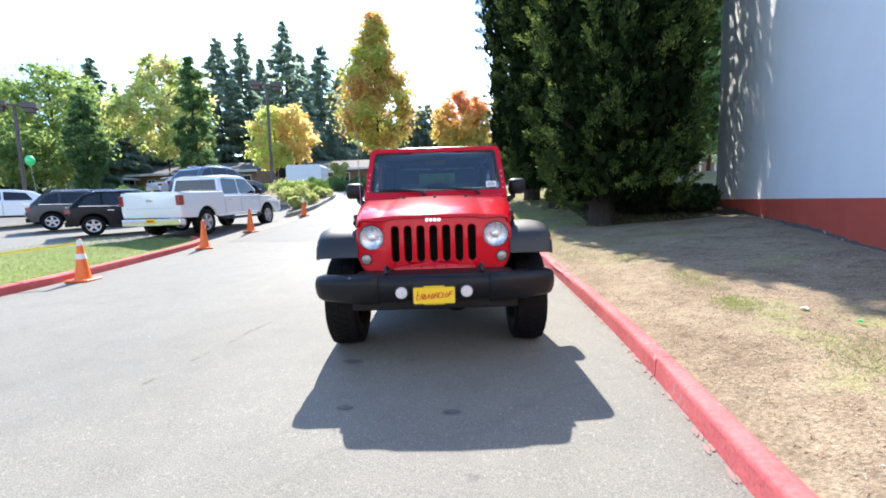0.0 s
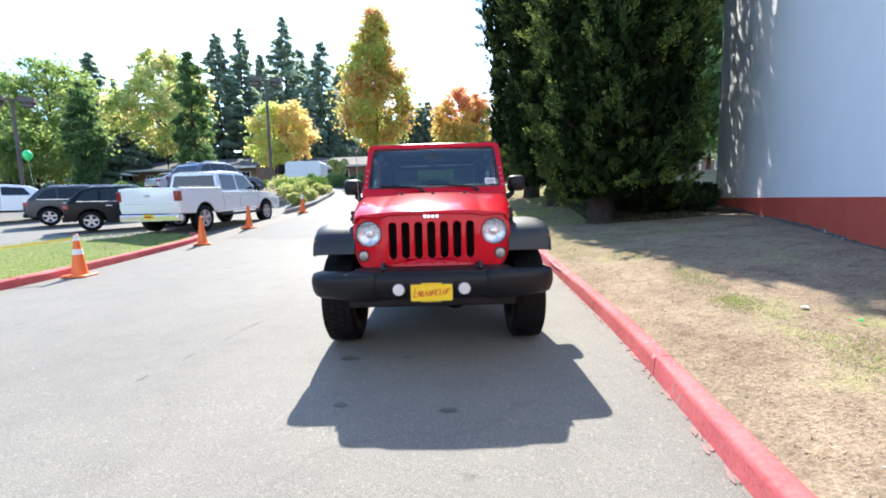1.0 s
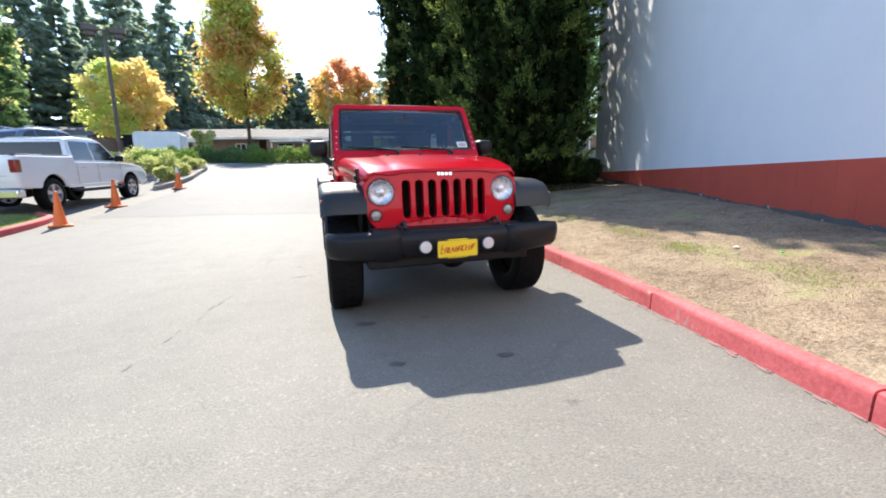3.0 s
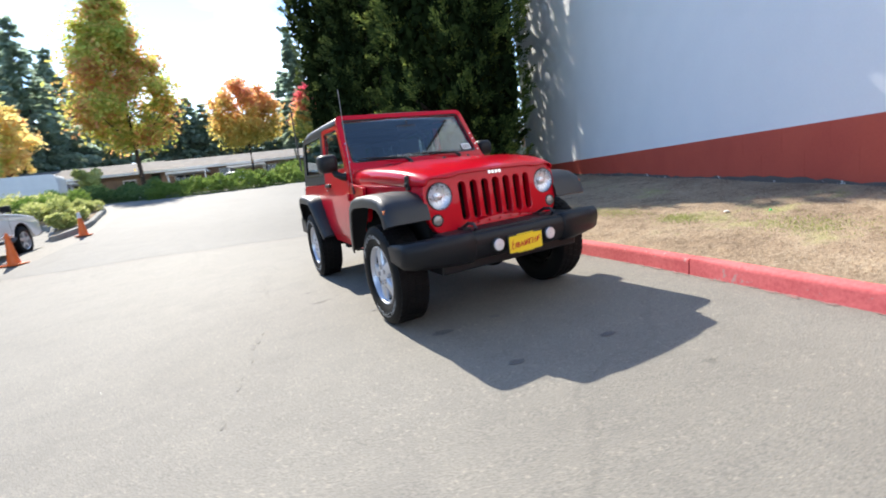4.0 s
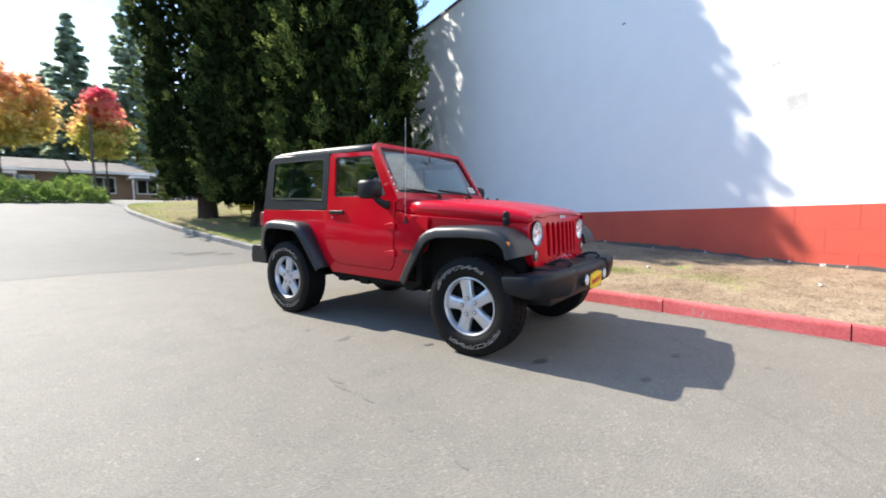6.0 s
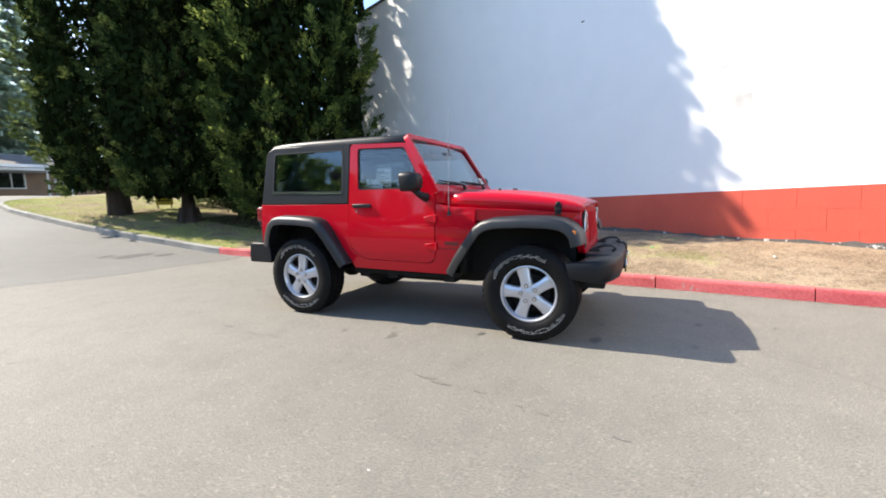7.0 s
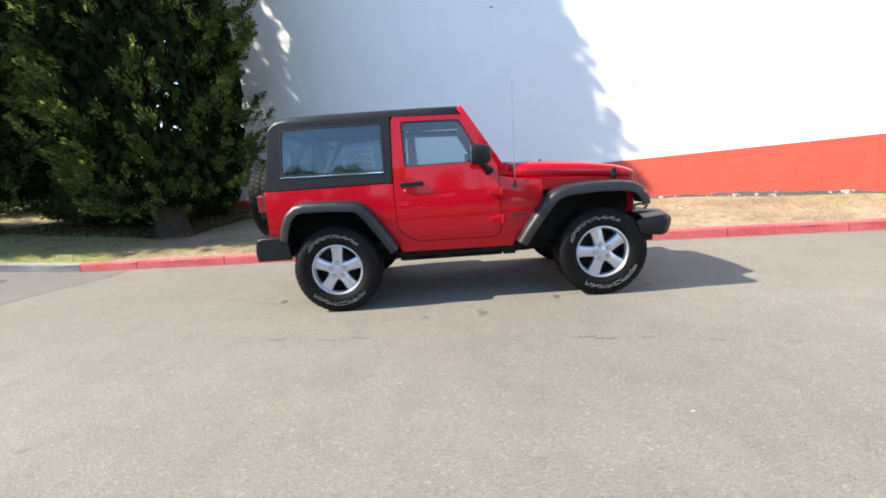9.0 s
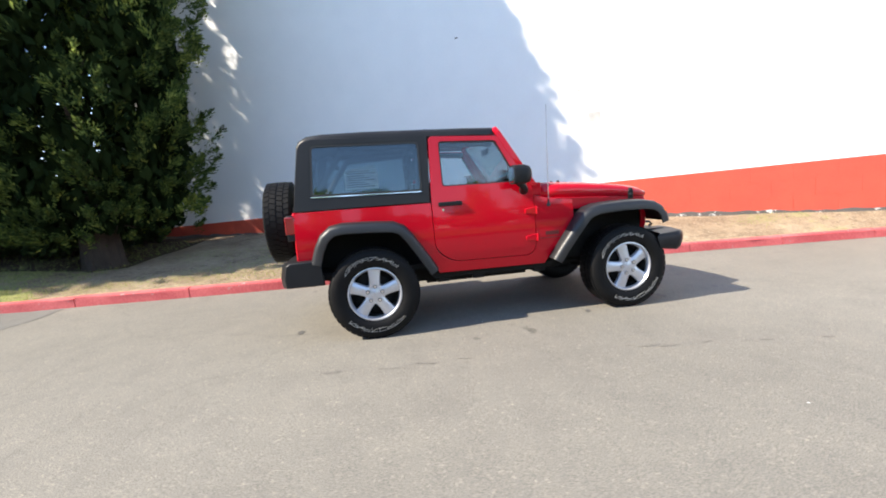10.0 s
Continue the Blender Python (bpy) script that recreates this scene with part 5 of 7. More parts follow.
def skin(bm, s, lift, depth):
    """Cuts a flank panel into strips and bows them with the body's side."""
    for z in np.arange(0.56, 1.13, 0.045):
        bmesh.ops.bisect_plane(bm, geom=bm.verts[:] + bm.edges[:] + bm.faces[:], plane_co=(0, 0, float(z)), plane_no=(0, 0, 1))
    for v in bm.verts:
        y = side_y(v.co.z) + lift
        v.co.y = s * (y if abs(v.co.y) > y - 0.5 * depth - 0.0085 else y - depth)


def flank(s, lift=0.0):
    """Puts a side-view outline on the body's flank; s: -1 its right, 1 its left."""
    return lambda u, v, d: (u, s * (side_y(v) + lift - d), v)


def strokes(rnd):
    """Strokes of one unreadable letter in a unit cell."""
    sides = [(0, 0, 0, 1), (1, 0, 1, 1)]
    bars = [(0, 0, 1, 0), (0, 1, 1, 1), (0, 0.5, 1, 0.5), (0, 1, 1, 0)]
    return sides[:rnd.choice((1, 2, 2))] + rnd.sample(bars, 2)


def wheel_parts(side):
    """A wheel round the origin, its face towards +y times side: tyre with rim, tread blocks, raised letters and nuts under it."""
    bm = bmesh.new()
    prof = [(0.232, 0.098), (0.250, 0.118), (0.285, 0.130), (0.330, 0.133), (0.368, 0.126), (0.388, 0.108), (0.394, 0.09), (0.394, -0.09), (0.388, -0.108), (0.368, -0.126), (0.330, -0.133), (0.285, -0.130), (0.250, -0.118), (0.232, -0.098)]
    lathe(bm, prof, seg=56)
    tyre = part("wheel", bm, "rubber", offroad, "all-terrain tyre on a silver alloy rim", smooth=True)
    bm = bmesh.new()
    rnd = random.Random(2)
    for k in range(44):
        a = 2 * math.pi * k / 44
        for row, (y0, y1, sh) in enumerate(((-0.110, -0.066, 0), (-0.058, -0.006, 0.5), (0.006, 0.058, 0), (0.066, 0.110, 0.5))):
            b = a + sh * 2 * math.pi / 44
            v = []
            for da in (-0.060, 0.060):
                for r in (0.385, 0.4005 if row in (1, 2) else 0.3975):
                    for y in (y0, y1):
                        sk = 0.012 * (1 if y == y1 else -1) * (1 if row in (0, 3) else -1)
                        v.append(bm.verts.new((r * math.cos(b + da + sk), y, r * math.sin(b + da + sk))))
            for f in ((0, 1, 3, 2), (4, 6, 7, 5), (0, 4, 5, 1), (2, 3, 7, 6), (0, 2, 6, 4), (1, 5, 7, 3)):
                bm.faces.new([v[i] for i in f])
    tagged(part("tread", bm, "rubber", tyre), kind="stuff")
    for a0, count in ((64, 8), (240, 8)):   # raised white letters as unreadable strokes
        bm = bmesh.new()
        for k in range(count):
            for u0, v0, u1, v1 in strokes(rnd):
                ends = [(0.302 + 0.027 * v, radians(a0 + 12.2 * (count - 1 - k if side < 0 else k) + 9.4 * u)) for u, v in ((u0, v0), (u1, v1))]
                p, q = [Vector((r * math.cos(a), r * math.sin(a))) for r, a in ends]
                w = (q - p).orthogonal().normalized() * 0.0014
                e = (q - p).normalized() * 0.003
                v = [bm.verts.new((c.x, side * 0.1345, c.y)) for c in (p - w - e, p + w - e, q + w + e, q - w + e)]
                f = [bm.verts.new((c.co.x, c.co.y - side * 0.005, c.co.z)) for c in v]
                bm.faces.new(v)
                for i in range(4):
                    bm.faces.new((v[i], v[(i + 1) % 4], f[(i + 1) % 4], f[i]))
        tagged(part("lettering", bm, "tyre_letter", tyre, "raised white tyre letters"), kind="stuff")
    bm = bmesh.new()                     # rim: barrel, lip, five broad spokes
    lathe(bm, [(0.236, side * 0.100), (0.236, side * 0.112), (0.226, side * 0.114), (0.216, side * 0.098), (0.209, side * 0.07)], seg=48)
    for k in range(5):
        a = radians(105 + 72 * k)
        ca, sa = math.cos(a), math.sin(a)
        rings = []
        for r, hw, y in ((0.03, 0.048, 0.100), (0.075, 0.046, 0.103), (0.13, 0.046, 0.099), (0.19, 0.053, 0.092), (0.222, 0.062, 0.086)):
            rings.append([(r * ca - t * sa, side * yy, r * sa + t * ca) for t, yy in ((-hw, y - 0.045), (-hw, y - 0.010), (-hw + 0.010, y), (hw - 0.010, y), (hw, y - 0.010), (hw, y - 0.045))])
        loft(bm, rings)
    lathe(bm, [(0.0005, side * 0.106), (0.03, side * 0.106), (0.036, side * 0.103), (0.088, side * 0.101), (0.094, side * 0.06)], seg=30)
    part("rim", bm, "alloy", tyre, "five-spoke silver alloy rim", smooth=True)
    for k in range(5):
        bm = bmesh.new()
        a = radians(105 + 72 * k)
        c = (0.066 * math.cos(a), 0, 0.066 * math.sin(a))
        cyl(bm, (c[0], side * 0.098, c[2]), (c[0], side * 0.1075, c[2]), 0.019, 0.019, 14)
        part("nut_well", bm, "aerial_grey", tyre)
        bm = bmesh.new()
        cyl(bm, (c[0], side * 0.098, c[2]), (c[0], side * 0.111, c[2]), 0.012, 0.010, 6)
        part("wheel_nut", bm, "chrome", tyre)
    bm = bmesh.new()
    lathe(bm, [(0.210, side * 0.072), (0.200, side * 0.04), (0.196, -side * 0.08), (0.224, -side * 0.1)], seg=36)
    cyl(bm, (0, -side * 0.03, 0), (0, -side * 0.02, 0), 0.197, seg=32)
    cyl(bm, (0, side * 0.00, 0), (0, side * 0.02, 0), 0.155, seg=32)
    cyl(bm, (0, side * 0.02, 0), (0, side * 0.05, 0), 0.075, seg=20)
    box(bm, -0.16, -0.06, -0.03, 0.04, 0.04, 0.15)
    part("brake_disc", bm, "dark", tyre)
    return tyre


WHEELS = {-1: wheel_parts(-1), 1: wheel_parts(1)}
WHEELS[-1].matrix_basis = pose(0, -0.778, 0.398)
WHEELS[1].matrix_basis = pose(0, 0.778, 0.398)
for s in (-1, 1):
    w = copy_thing(WHEELS[s], pose(-2.424, s * 0.778, 0.398, 0, 17, 0))
spare = copy_thing(WHEELS[1], pose(-3.255, -0.03, 1.05, 0, 0, 90))
spare.name = "spare_wheel"
spare["label"] = "spare tyre carried on the tailgate"

for s in (-1, 1):
    # flank of the tub round the door opening, with the rear wheel arch
    bm = bmesh.new()
    leaf = rounded([(-1.85, 1.145), (-1.832, 1.735), (-1.185, 1.712), (-0.905, 1.290), (-0.890, 1.145), (-0.890, 0.655), (-0.945, 0.592), (-1.69, 0.602), (-1.846, 0.72)], [0, 0.04, 0.05, 0.05, 0, 0.05, 0.06, 0.12, 0.1], 4)
    sill = [(-1.37 + (q[0] + 1.37) * 1.0125, q[1] - 0.006) for q in leaf if q[1] < 1.14]
    tub = [(-3.045, 1.145), (-3.05, 0.70), (-3.02, 0.63), (-2.965, 0.63), (-2.935, 0.705), (-2.89, 0.83), (-2.83, 0.935), (-2.75, 1.0), (-2.65, 1.02), (-2.42, 1.015), (-2.215, 1.0), (-2.13, 0.962), (-2.055, 0.875), (-1.95, 0.715), (-1.845, 0.55), (-1.82, 0.50), (-0.79, 0.49), (-0.755, 0.55), (-0.67, 0.68), (-0.575, 0.815), (-0.50, 0.92), (-0.50, 1.08), (-0.76, 1.115),
           (-0.884, 1.145), *sill, (-1.858, 1.145)]
    pierced(bm, tub, [], flank(s), 0.03)
    skin(bm, s, 0.0, 0.03)
    part("body_side", bm, "car_red", offroad, bevel=0.006)
    # door with its window frame
    bm = bmesh.new()
    out = leaf
    hole = rounded([(-1.742, 1.283), (-1.748, 1.688), (-1.218, 1.674), (-1.005, 1.283)], 0.03, 3)
    pierced(bm, out, [hole], flank(s, 0.004), 0.035)
    skin(bm, s, 0.004, 0.035)
    door = part("door", bm, "car_red", offroad, bevel=0.005)
    bm = bmesh.new()
    pierced(bm, rounded([(-1.752, 1.273), (-1.758, 1.698), (-1.212, 1.684), (-0.995, 1.273)], 0.03, 3), [], flank(s, -0.014), 0.004)
    g = part("window", bm, "glass", door)
    g.visible_shadow = False
    bm = bmesh.new()
    pierced(bm, rounded([(-1.746, 1.279), (-1.752, 1.692), (-1.215, 1.678), (-1.0, 1.279)], 0.03, 3), [rounded([(-1.73, 1.294), (-1.736, 1.676), (-1.228, 1.662), (-1.025, 1.294)], 0.03, 3)], flank(s, -0.006), 0.008)
    part("window_seal", bm, "ink_black", door)
    bm = bmesh.new()
    box(bm, -1.792, -1.575, s * 0.772, s * 0.794, 1.108, 1.146)
    box(bm, -1.63, -1.595, s * 0.768, s * 0.784, 1.108, 1.148)
    part("door_handle", bm, "black_plastic", door, bevel=0.006)
    bm = bmesh.new()
    cyl(bm, (-1.752, s * 0.772, 1.076), (-1.752, s * 0.784, 1.076), 0.012, seg=14)
    part("door_lock", bm, "chrome", door)
    for z in (0.752, 1.005):
        bm = bmesh.new()
        prism(bm, [(-0.985, z - 0.018), (-0.985, z + 0.018), (-0.90, z + 0.033), (-0.862, z + 0.033), (-0.862, z - 0.033), (-0.90, z - 0.033)], s * 0.772, s * 0.803)
        cyl(bm, (-0.872, s * 0.80, z - 0.036), (-0.872, s * 0.80, z + 0.036), 0.013, seg=10)
        part("door_hinge", bm, "car_red", door, bevel=0.004)
    # hardtop flank with its long window
    bm = bmesh.new()
    out = rounded([(-1.862, 1.150), (-1.842, 1.748), (-2.86, 1.765), (-2.965, 1.72), (-3.045, 1.150)], [0, 0, 0.06, 0.06, 0], 4)
    pierced(bm, out, [rounded([(-2.885, 1.278), (-2.855, 1.702), (-1.925, 1.694), (-1.925, 1.262)], 0.04, 4)], flank(s, 0.002), 0.04)
    top = part("hardtop_side", bm, "hardtop", offroad, bevel=0.008)
    bm = bmesh.new()
    pierced(bm, rounded([(-2.895, 1.268), (-2.865, 1.712), (-1.915, 1.704), (-1.915, 1.252)], 0.04, 4), [], flank(s, -0.010), 0.004)
    g = part("window", bm, "glass_rear", top)
    g.visible_shadow = False
    bm = bmesh.new()
    pierced(bm, rounded([(-2.888, 1.275), (-2.858, 1.705), (-1.922, 1.697), (-1.922, 1.259)], 0.04, 4), [rounded([(-2.872, 1.290), (-2.843, 1.690), (-1.938, 1.682), (-1.938, 1.274)], 0.035, 4)], flank(s, 0.0035), 0.008)
    part("window_seal", bm, "ink_black", top)
    bm = bmesh.new()
    pierced(bm, [(-2.89, 1.264), (-2.885, 1.272), (-1.935, 1.258), (-1.935, 1.250)], [], flank(s, 0.006), 0.005)
    part("window_trim", bm, "chrome", top, "bright lower window strip")
    # fender flares
    for name, path, yin in (("front_flare", [(-0.755, 0.545), (-0.68, 0.665), (-0.585, 0.80), (-0.475, 0.945), (-0.40, 0.995), (-0.30, 1.022), (-0.05, 1.035), (0.16, 1.030), (0.27, 1.012), (0.345, 0.970), (0.40, 0.905), (0.425, 0.82)], 0.60),
                            ("rear_flare", [(-2.935, 0.715), (-2.895, 0.84), (-2.84, 0.945), (-2.755, 1.015), (-2.65, 1.035), (-2.42, 1.03), (-2.21, 1.015), (-2.12, 0.975), (-2.045, 0.885), (-1.94, 0.725), (-1.838, 0.56)], 0.755)):
        bm = bmesh.new()
        rings = []
        for i, (x, z) in enumerate(path):
            a, b = path[max(i - 1, 0)], path[min(i + 1, len(path) - 1)]
            t = Vector((b[0] - a[0], b[1] - a[1])).normalized()
            n = Vector((t.y, -t.x)) if name == "front_flare" else Vector((t.y, -t.x))   # towards the wheel
            end = i / (len(path) - 1)
            yo = 0.938 - (0.05 * max(0, 1 - end * 4) if name == "front_flare" else 0.05 * max(0, end * 4 - 3) + 0.03 * max(0, 1 - end * 4))
            yi = yin if name == "rear_flare" else 0.76 - (0.76 - yin) * min(1, max(0, (x + 0.5) / 0.8))
            sec = ((yi, 0.0), (yo - 0.10, -0.002), (yo - 0.04, 0.004), (yo - 0.012, 0.016), (yo, 0.040), (yo, 0.088), (yo - 0.012, 0.092), (yo - 0.02, 0.045), (yo - 0.10, 0.03), (yi, 0.03))
            rings.append([(x + n.x * d, s * y, z + n.y * d) for y, d in sec])
        loft(bm, rings)
        part(name, bm, "flare_plastic", offroad, "black plastic wheel arch flare", smooth=True)
    # dark inner wheel houses
    bm = bmesh.new()
    box(bm, -0.62, 0.33, s * 0.40, s * 0.585, 0.50, 1.02)
    box(bm, -0.66, -0.60, s * 0.40, s * 0.74, 0.50, 1.0)
    part("wheel_house", bm, "dark", offroad)
    bm = bmesh.new()
    pts = [(-2.945, 0.62), (-2.925, 0.71), (-2.88, 0.835), (-2.82, 0.94), (-2.745, 1.005), (-2.65, 1.025), (-2.42, 1.02), (-2.215, 1.005), (-2.125, 0.967), (-2.05, 0.88), (-1.945, 0.72), (-1.84, 0.5)]
    rings = [[(x, s * 0.745, z) for x, z in pts], [(x, s * 0.50, z) for x, z in pts]]
    loft(bm, rings, closed=False)
    prism(bm, pts, s * 0.50, s * 0.49)
    part("wheel_house", bm, "dark", offroad)
    # side panel between door and grille, under the bonnet
    bm = bmesh.new()
    rings = []
    for x, y, z1 in ((-0.74, 0.757, 1.112), (-0.56, 0.741, 1.102), (-0.5, 0.735, 1.098), (-0.2, 0.70, 1.083), (0.1, 0.655, 1.066), (0.37, 0.605, 1.05)):
        z0 = 0.66 if x < -0.6 else (0.80 if x < -0.52 else 0.985)
        rings.append([(x, s * y, z0), (x, s * y, z1), (x, s * (y - 0.04), z1), (x, s * (y - 0.04), z0)])
    loft(bm, rings)
    part("front_wing", bm, "car_red", offroad, bevel=0.005)
    # mirror
    bm = bmesh.new()
    loft(bm, [[(x, s * y, z) for y, z in rrect(0.812 + i, 0.990 - i, 1.256 + i, 1.425 - i, 0.04, 3)] for x, i in ((-1.135, 0.004), (-1.125, 0), (-1.03, 0.0), (-0.985, 0.014), (-0.965, 0.035))])
    mirror = part("mirror", bm, "black_plastic", offroad, "black plastic door mirror", smooth=True)
    bm = bmesh.new()
    loft(bm, [[(x, s * y, z) for y, z in rrect(0.828, 0.972, 1.275, 1.405, 0.03, 3)] for x in (-1.1365, -1.1355)])
    part("mirror_glass", bm, "chrome", mirror)
    bm = bmesh.new()
    tube(bm, [(-1.05, s * 0.85, 1.275), (-1.01, s * 0.845, 1.235), (-0.985, s * 0.80, 1.205), (-0.98, s * 0.765, 1.20)], [0.035, 0.032, 0.036, 0.045], 10)
    part("mirror_arm", bm, "black_plastic", mirror, smooth=True)
    # bonnet latch
    bm = bmesh.new()
    prism(bm, [(0.165, 1.035), (0.215, 1.035), (0.220, 1.10), (0.205, 1.145), (0.175, 1.145), (0.160, 1.10)], s * 0.628, s * 0.655)
    cyl(bm, (0.19, s * 0.63, 1.075), (0.19, s * 0.668, 1.075), 0.018, seg=12)
    cyl(bm, (0.19, s * 0.61, 1.125), (0.19, s * 0.662, 1.125), 0.016, seg=12)
    part("bonnet_latch", bm, "black_plastic", offroad, bevel=0.004)
    # side marker, tail lamp, tow hook, fog lamp
    bm = bmesh.new()
    loft(bm, [[(0.345 + x * 0.9, s * y, 0.905 + z) for x, z in rrect(-0.03, 0.03, -0.024, 0.024, 0.014, 3)] for y in (0.915, 0.932)])
    part("side_marker", bm, "amber", offroad, "amber side marker lamp", bevel=0.003)
    bm = bmesh.new()
    box(bm, -3.115, -3.03, s * 0.63, s * 0.765, 0.905, 1.125)
    tl = part("tail_lamp", bm, "black_plastic", offroad, bevel=0.01)
    bm = bmesh.new()
    box(bm, -3.126, -3.04, s * 0.642, s * 0.772, 0.965, 1.115)
    part("lens", bm, "red_lens", tl, "red tail lamp lens", bevel=0.008)
    bm = bmesh.new()
    tube(bm, [(0.44, s * 0.36, 0.718), (0.53, s * 0.36, 0.756), (0.60, s * 0.36, 0.756), (0.63, s * 0.36, 0.728), (0.60, s * 0.36, 0.711)], 0.013, 8)
    box(bm, 0.42, 0.50, s * 0.36 - 0.03, s * 0.36 + 0.03, 0.698, 0.723)
    part("tow_hook", bm, "ink_black", offroad, smooth=True)
    bm = bmesh.new()
    cyl(bm, (0.675, s * 0.237, 0.592), (0.712, s * 0.237, 0.592), 0.052, 0.050, 24)
    fog = part("fog_lamp", bm, "ink_black", offroad, bevel=0.003)
    bm = bmesh.new()
    for r0, r1, x0, x1 in ((0.043, 0.040, 0.712, 0.719), (0.040, 0.0, 0.719, 0.722)):
        cyl(bm, (x0, s * 0.237, 0.592), (x1, s * 0.237, 0.592), r0, max(r1, 0.002), 24, caps=False)
    part("lens", bm, "fog_glass", fog, "clear fog lamp lens", smooth=True)
    # stripes and badge on the wing, as plain bars
    bm = bmesh.new()
    for z0, z1, x0, x1 in ((0.735, 0.742, -0.84, -0.60), (0.765, 0.80, -0.79, -0.655)):
        v = [(x0, z0), (x1, z0), (x1, z1), (x0, z1)]
        pierced(bm, v, [], lambda u, w, d: (u, s * (side_y(w) + 0.0025 - d), w), 0.002)
    part("side_stripe", bm, "decal", offroad, "dark stripe decal on the wing")

# ---- grille and lamps ----
def nose(u, v, d):
    return (0.418 - (v - 0.9) * 0.09 - 0.10 * u * u - d, u, v)


def ring(cu, cv, r, n=24):
    return [(cu + r * math.cos(2 * math.pi * i / n), cv + r * math.sin(2 * math.pi * i / n)) for i in range(n)]


bm = bmesh.new()
out = rounded([(-0.555, 0.70), (0.555, 0.70), (0.612, 0.82), (0.618, 1.03), (0.555, 1.115), (0.30, 1.138), (-0.30, 1.138), (-0.555, 1.115), (-0.618, 1.03), (-0.612, 0.82)], [0.05, 0.05, 0.08, 0.08, 0.07, 0.1, 0.1, 0.07, 0.08, 0.08], 4)
slots = [rrect((k - 3) * 0.1005 - 0.030, (k - 3) * 0.1005 + 0.030, 0.768, 1.052, 0.029, 4) for k in range(7)]
pierced(bm, out, slots + [ring(s * 0.49, 0.967, 0.100) for s in (-1, 1)] + [ring(s * 0.535, 0.797, 0.045, 16) for s in (-1, 1)], nose, 0.06)
grille = part("grille", bm, "car_red", offroad, "red seven-slot front grille", bevel=0.006)
bm = bmesh.new()
box(bm, 0.24, 0.27, -0.56, 0.56, 0.70, 1.10)
for k in range(14):
    box(bm, 0.272, 0.285, -0.40, 0.40, 0.76 + k * 0.022, 0.768 + k * 0.022)
part("radiator", bm, "dark", grille)
for k in range(7):
    bm = bmesh.new()
    u = (k - 3) * 0.1005
    cyl(bm, nose(u, 0.738, 0.002), nose(u, 0.738, -0.006), 0.010, 0.008, 10)
    part("grille_bolt", bm, "car_red", grille)
bm = bmesh.new()                          # maker's badge as a plain silver shape
for u0, u1 in ((-0.058, -0.036), (-0.030, -0.004), (0.002, 0.028), (0.034, 0.060)):
    pierced(bm, rrect(u0, u1, 1.083, 1.115 if u0 < -0.05 else 1.108, 0.008, 2), [], lambda u, v, d: nose(u, v, d - 0.006), 0.008)
part("badge", bm, "chrome", grille, "small silver badge")
for s in (-1, 1):
    c = Vector(nose(s * 0.49, 0.967, 0.0))
    bm = bmesh.new()
    lathe(bm, [(0.100, 0.006), (0.1025, -0.004), (0.0985, -0.007), (0.0955, -0.003), (0.095, 0.012)], seg=32)
    lamp = part("headlamp", bm, "ink_black", offroad, "round clear headlamp in a slim dark bezel", smooth=True)
    lamp.matrix_basis = pose(c.x, c.y, c.z, 0, 0, 90) @ pose(0, 0, 0)
    bm = bmesh.new()
    lathe(bm, [(0.096, -0.002), (0.092, 0.010), (0.076, 0.024), (0.052, 0.034), (0.030, 0.039), (0.028, 0.014), (0.016, 0.007), (0.0005, 0.006)], seg=32)
    part("reflector", bm, "lamp_bowl", lamp, smooth=True)
    bm = bmesh.new()
    lathe(bm, [(0.097, -0.003), (0.086, -0.014), (0.058, -0.023), (0.026, -0.028), (0.0005, -0.029)], seg=32)
    g = part("lens", bm, "lens", lamp, smooth=True)
    g.visible_shadow = False
    c = Vector(nose(s * 0.535, 0.797, 0.0))
    bm = bmesh.new()
    lathe(bm, [(0.046, 0.02), (0.046, -0.004), (0.040, -0.009), (0.036, 0.002)], seg=24)
    turn = part("turn_signal", bm, "ink_black", offroad, "round clear turn signal lamp", smooth=True)
    turn.matrix_basis = pose(c.x, c.y, c.z, 0, 0, 90)
    bm = bmesh.new()
    lathe(bm, [(0.040, -0.002), (0.030, -0.010), (0.0005, -0.014)], seg=20)
    part("lens", bm, "turn_lens", turn, "dull clear lens", smooth=True)

# ---- bonnet, cowl, windscreen ----
bm = bmesh.new()
rings = []
for x, w, zt, zs in ((-0.805, 0.745, 1.268, 1.118), (-0.60, 0.735, 1.262, 1.106), (-0.35, 0.712, 1.250, 1.094), (-0.10, 0.683, 1.228, 1.080), (0.10, 0.657, 1.202, 1.070), (0.22, 0.640, 1.180, 1.062), (0.31, 0.622, 1.156, 1.056), (0.365, 0.605, 1.132, 1.052), (0.395, 0.590, 1.118, 1.066)):
    half = [(w, zs), (w - 0.002, zs + (zt - zs) * 0.45), (w - 0.018, zs + (zt - zs) * 0.70), (w - 0.060, zs + (zt - zs) * 0.86), (0.42, zt - 0.016), (0.37, zt - 0.012), (0.33, zt - 0.001), (0.0, zt + 0.004)]
    rings.append([(x + (0.0 if abs(y) > 0.5 else 0.022 * (1 - (y / 0.6) ** 2)) * (1 if x > 0.3 else 0), -y, z) for y, z in half] + [(x + (0.0 if abs(y) > 0.5 else 0.022 * (1 - (y / 0.6) ** 2)) * (1 if x > 0.3 else 0), y, z) for y, z in half[-2::-1]])
loft(bm, rings, closed=False)
bonnet = part("bonnet", bm, "car_red", offroad, "red engine bonnet", smooth=True)
sol = bonnet.modifiers.new("thick", "SOLIDIFY")
sol.thickness, sol.offset = 0.012, -1
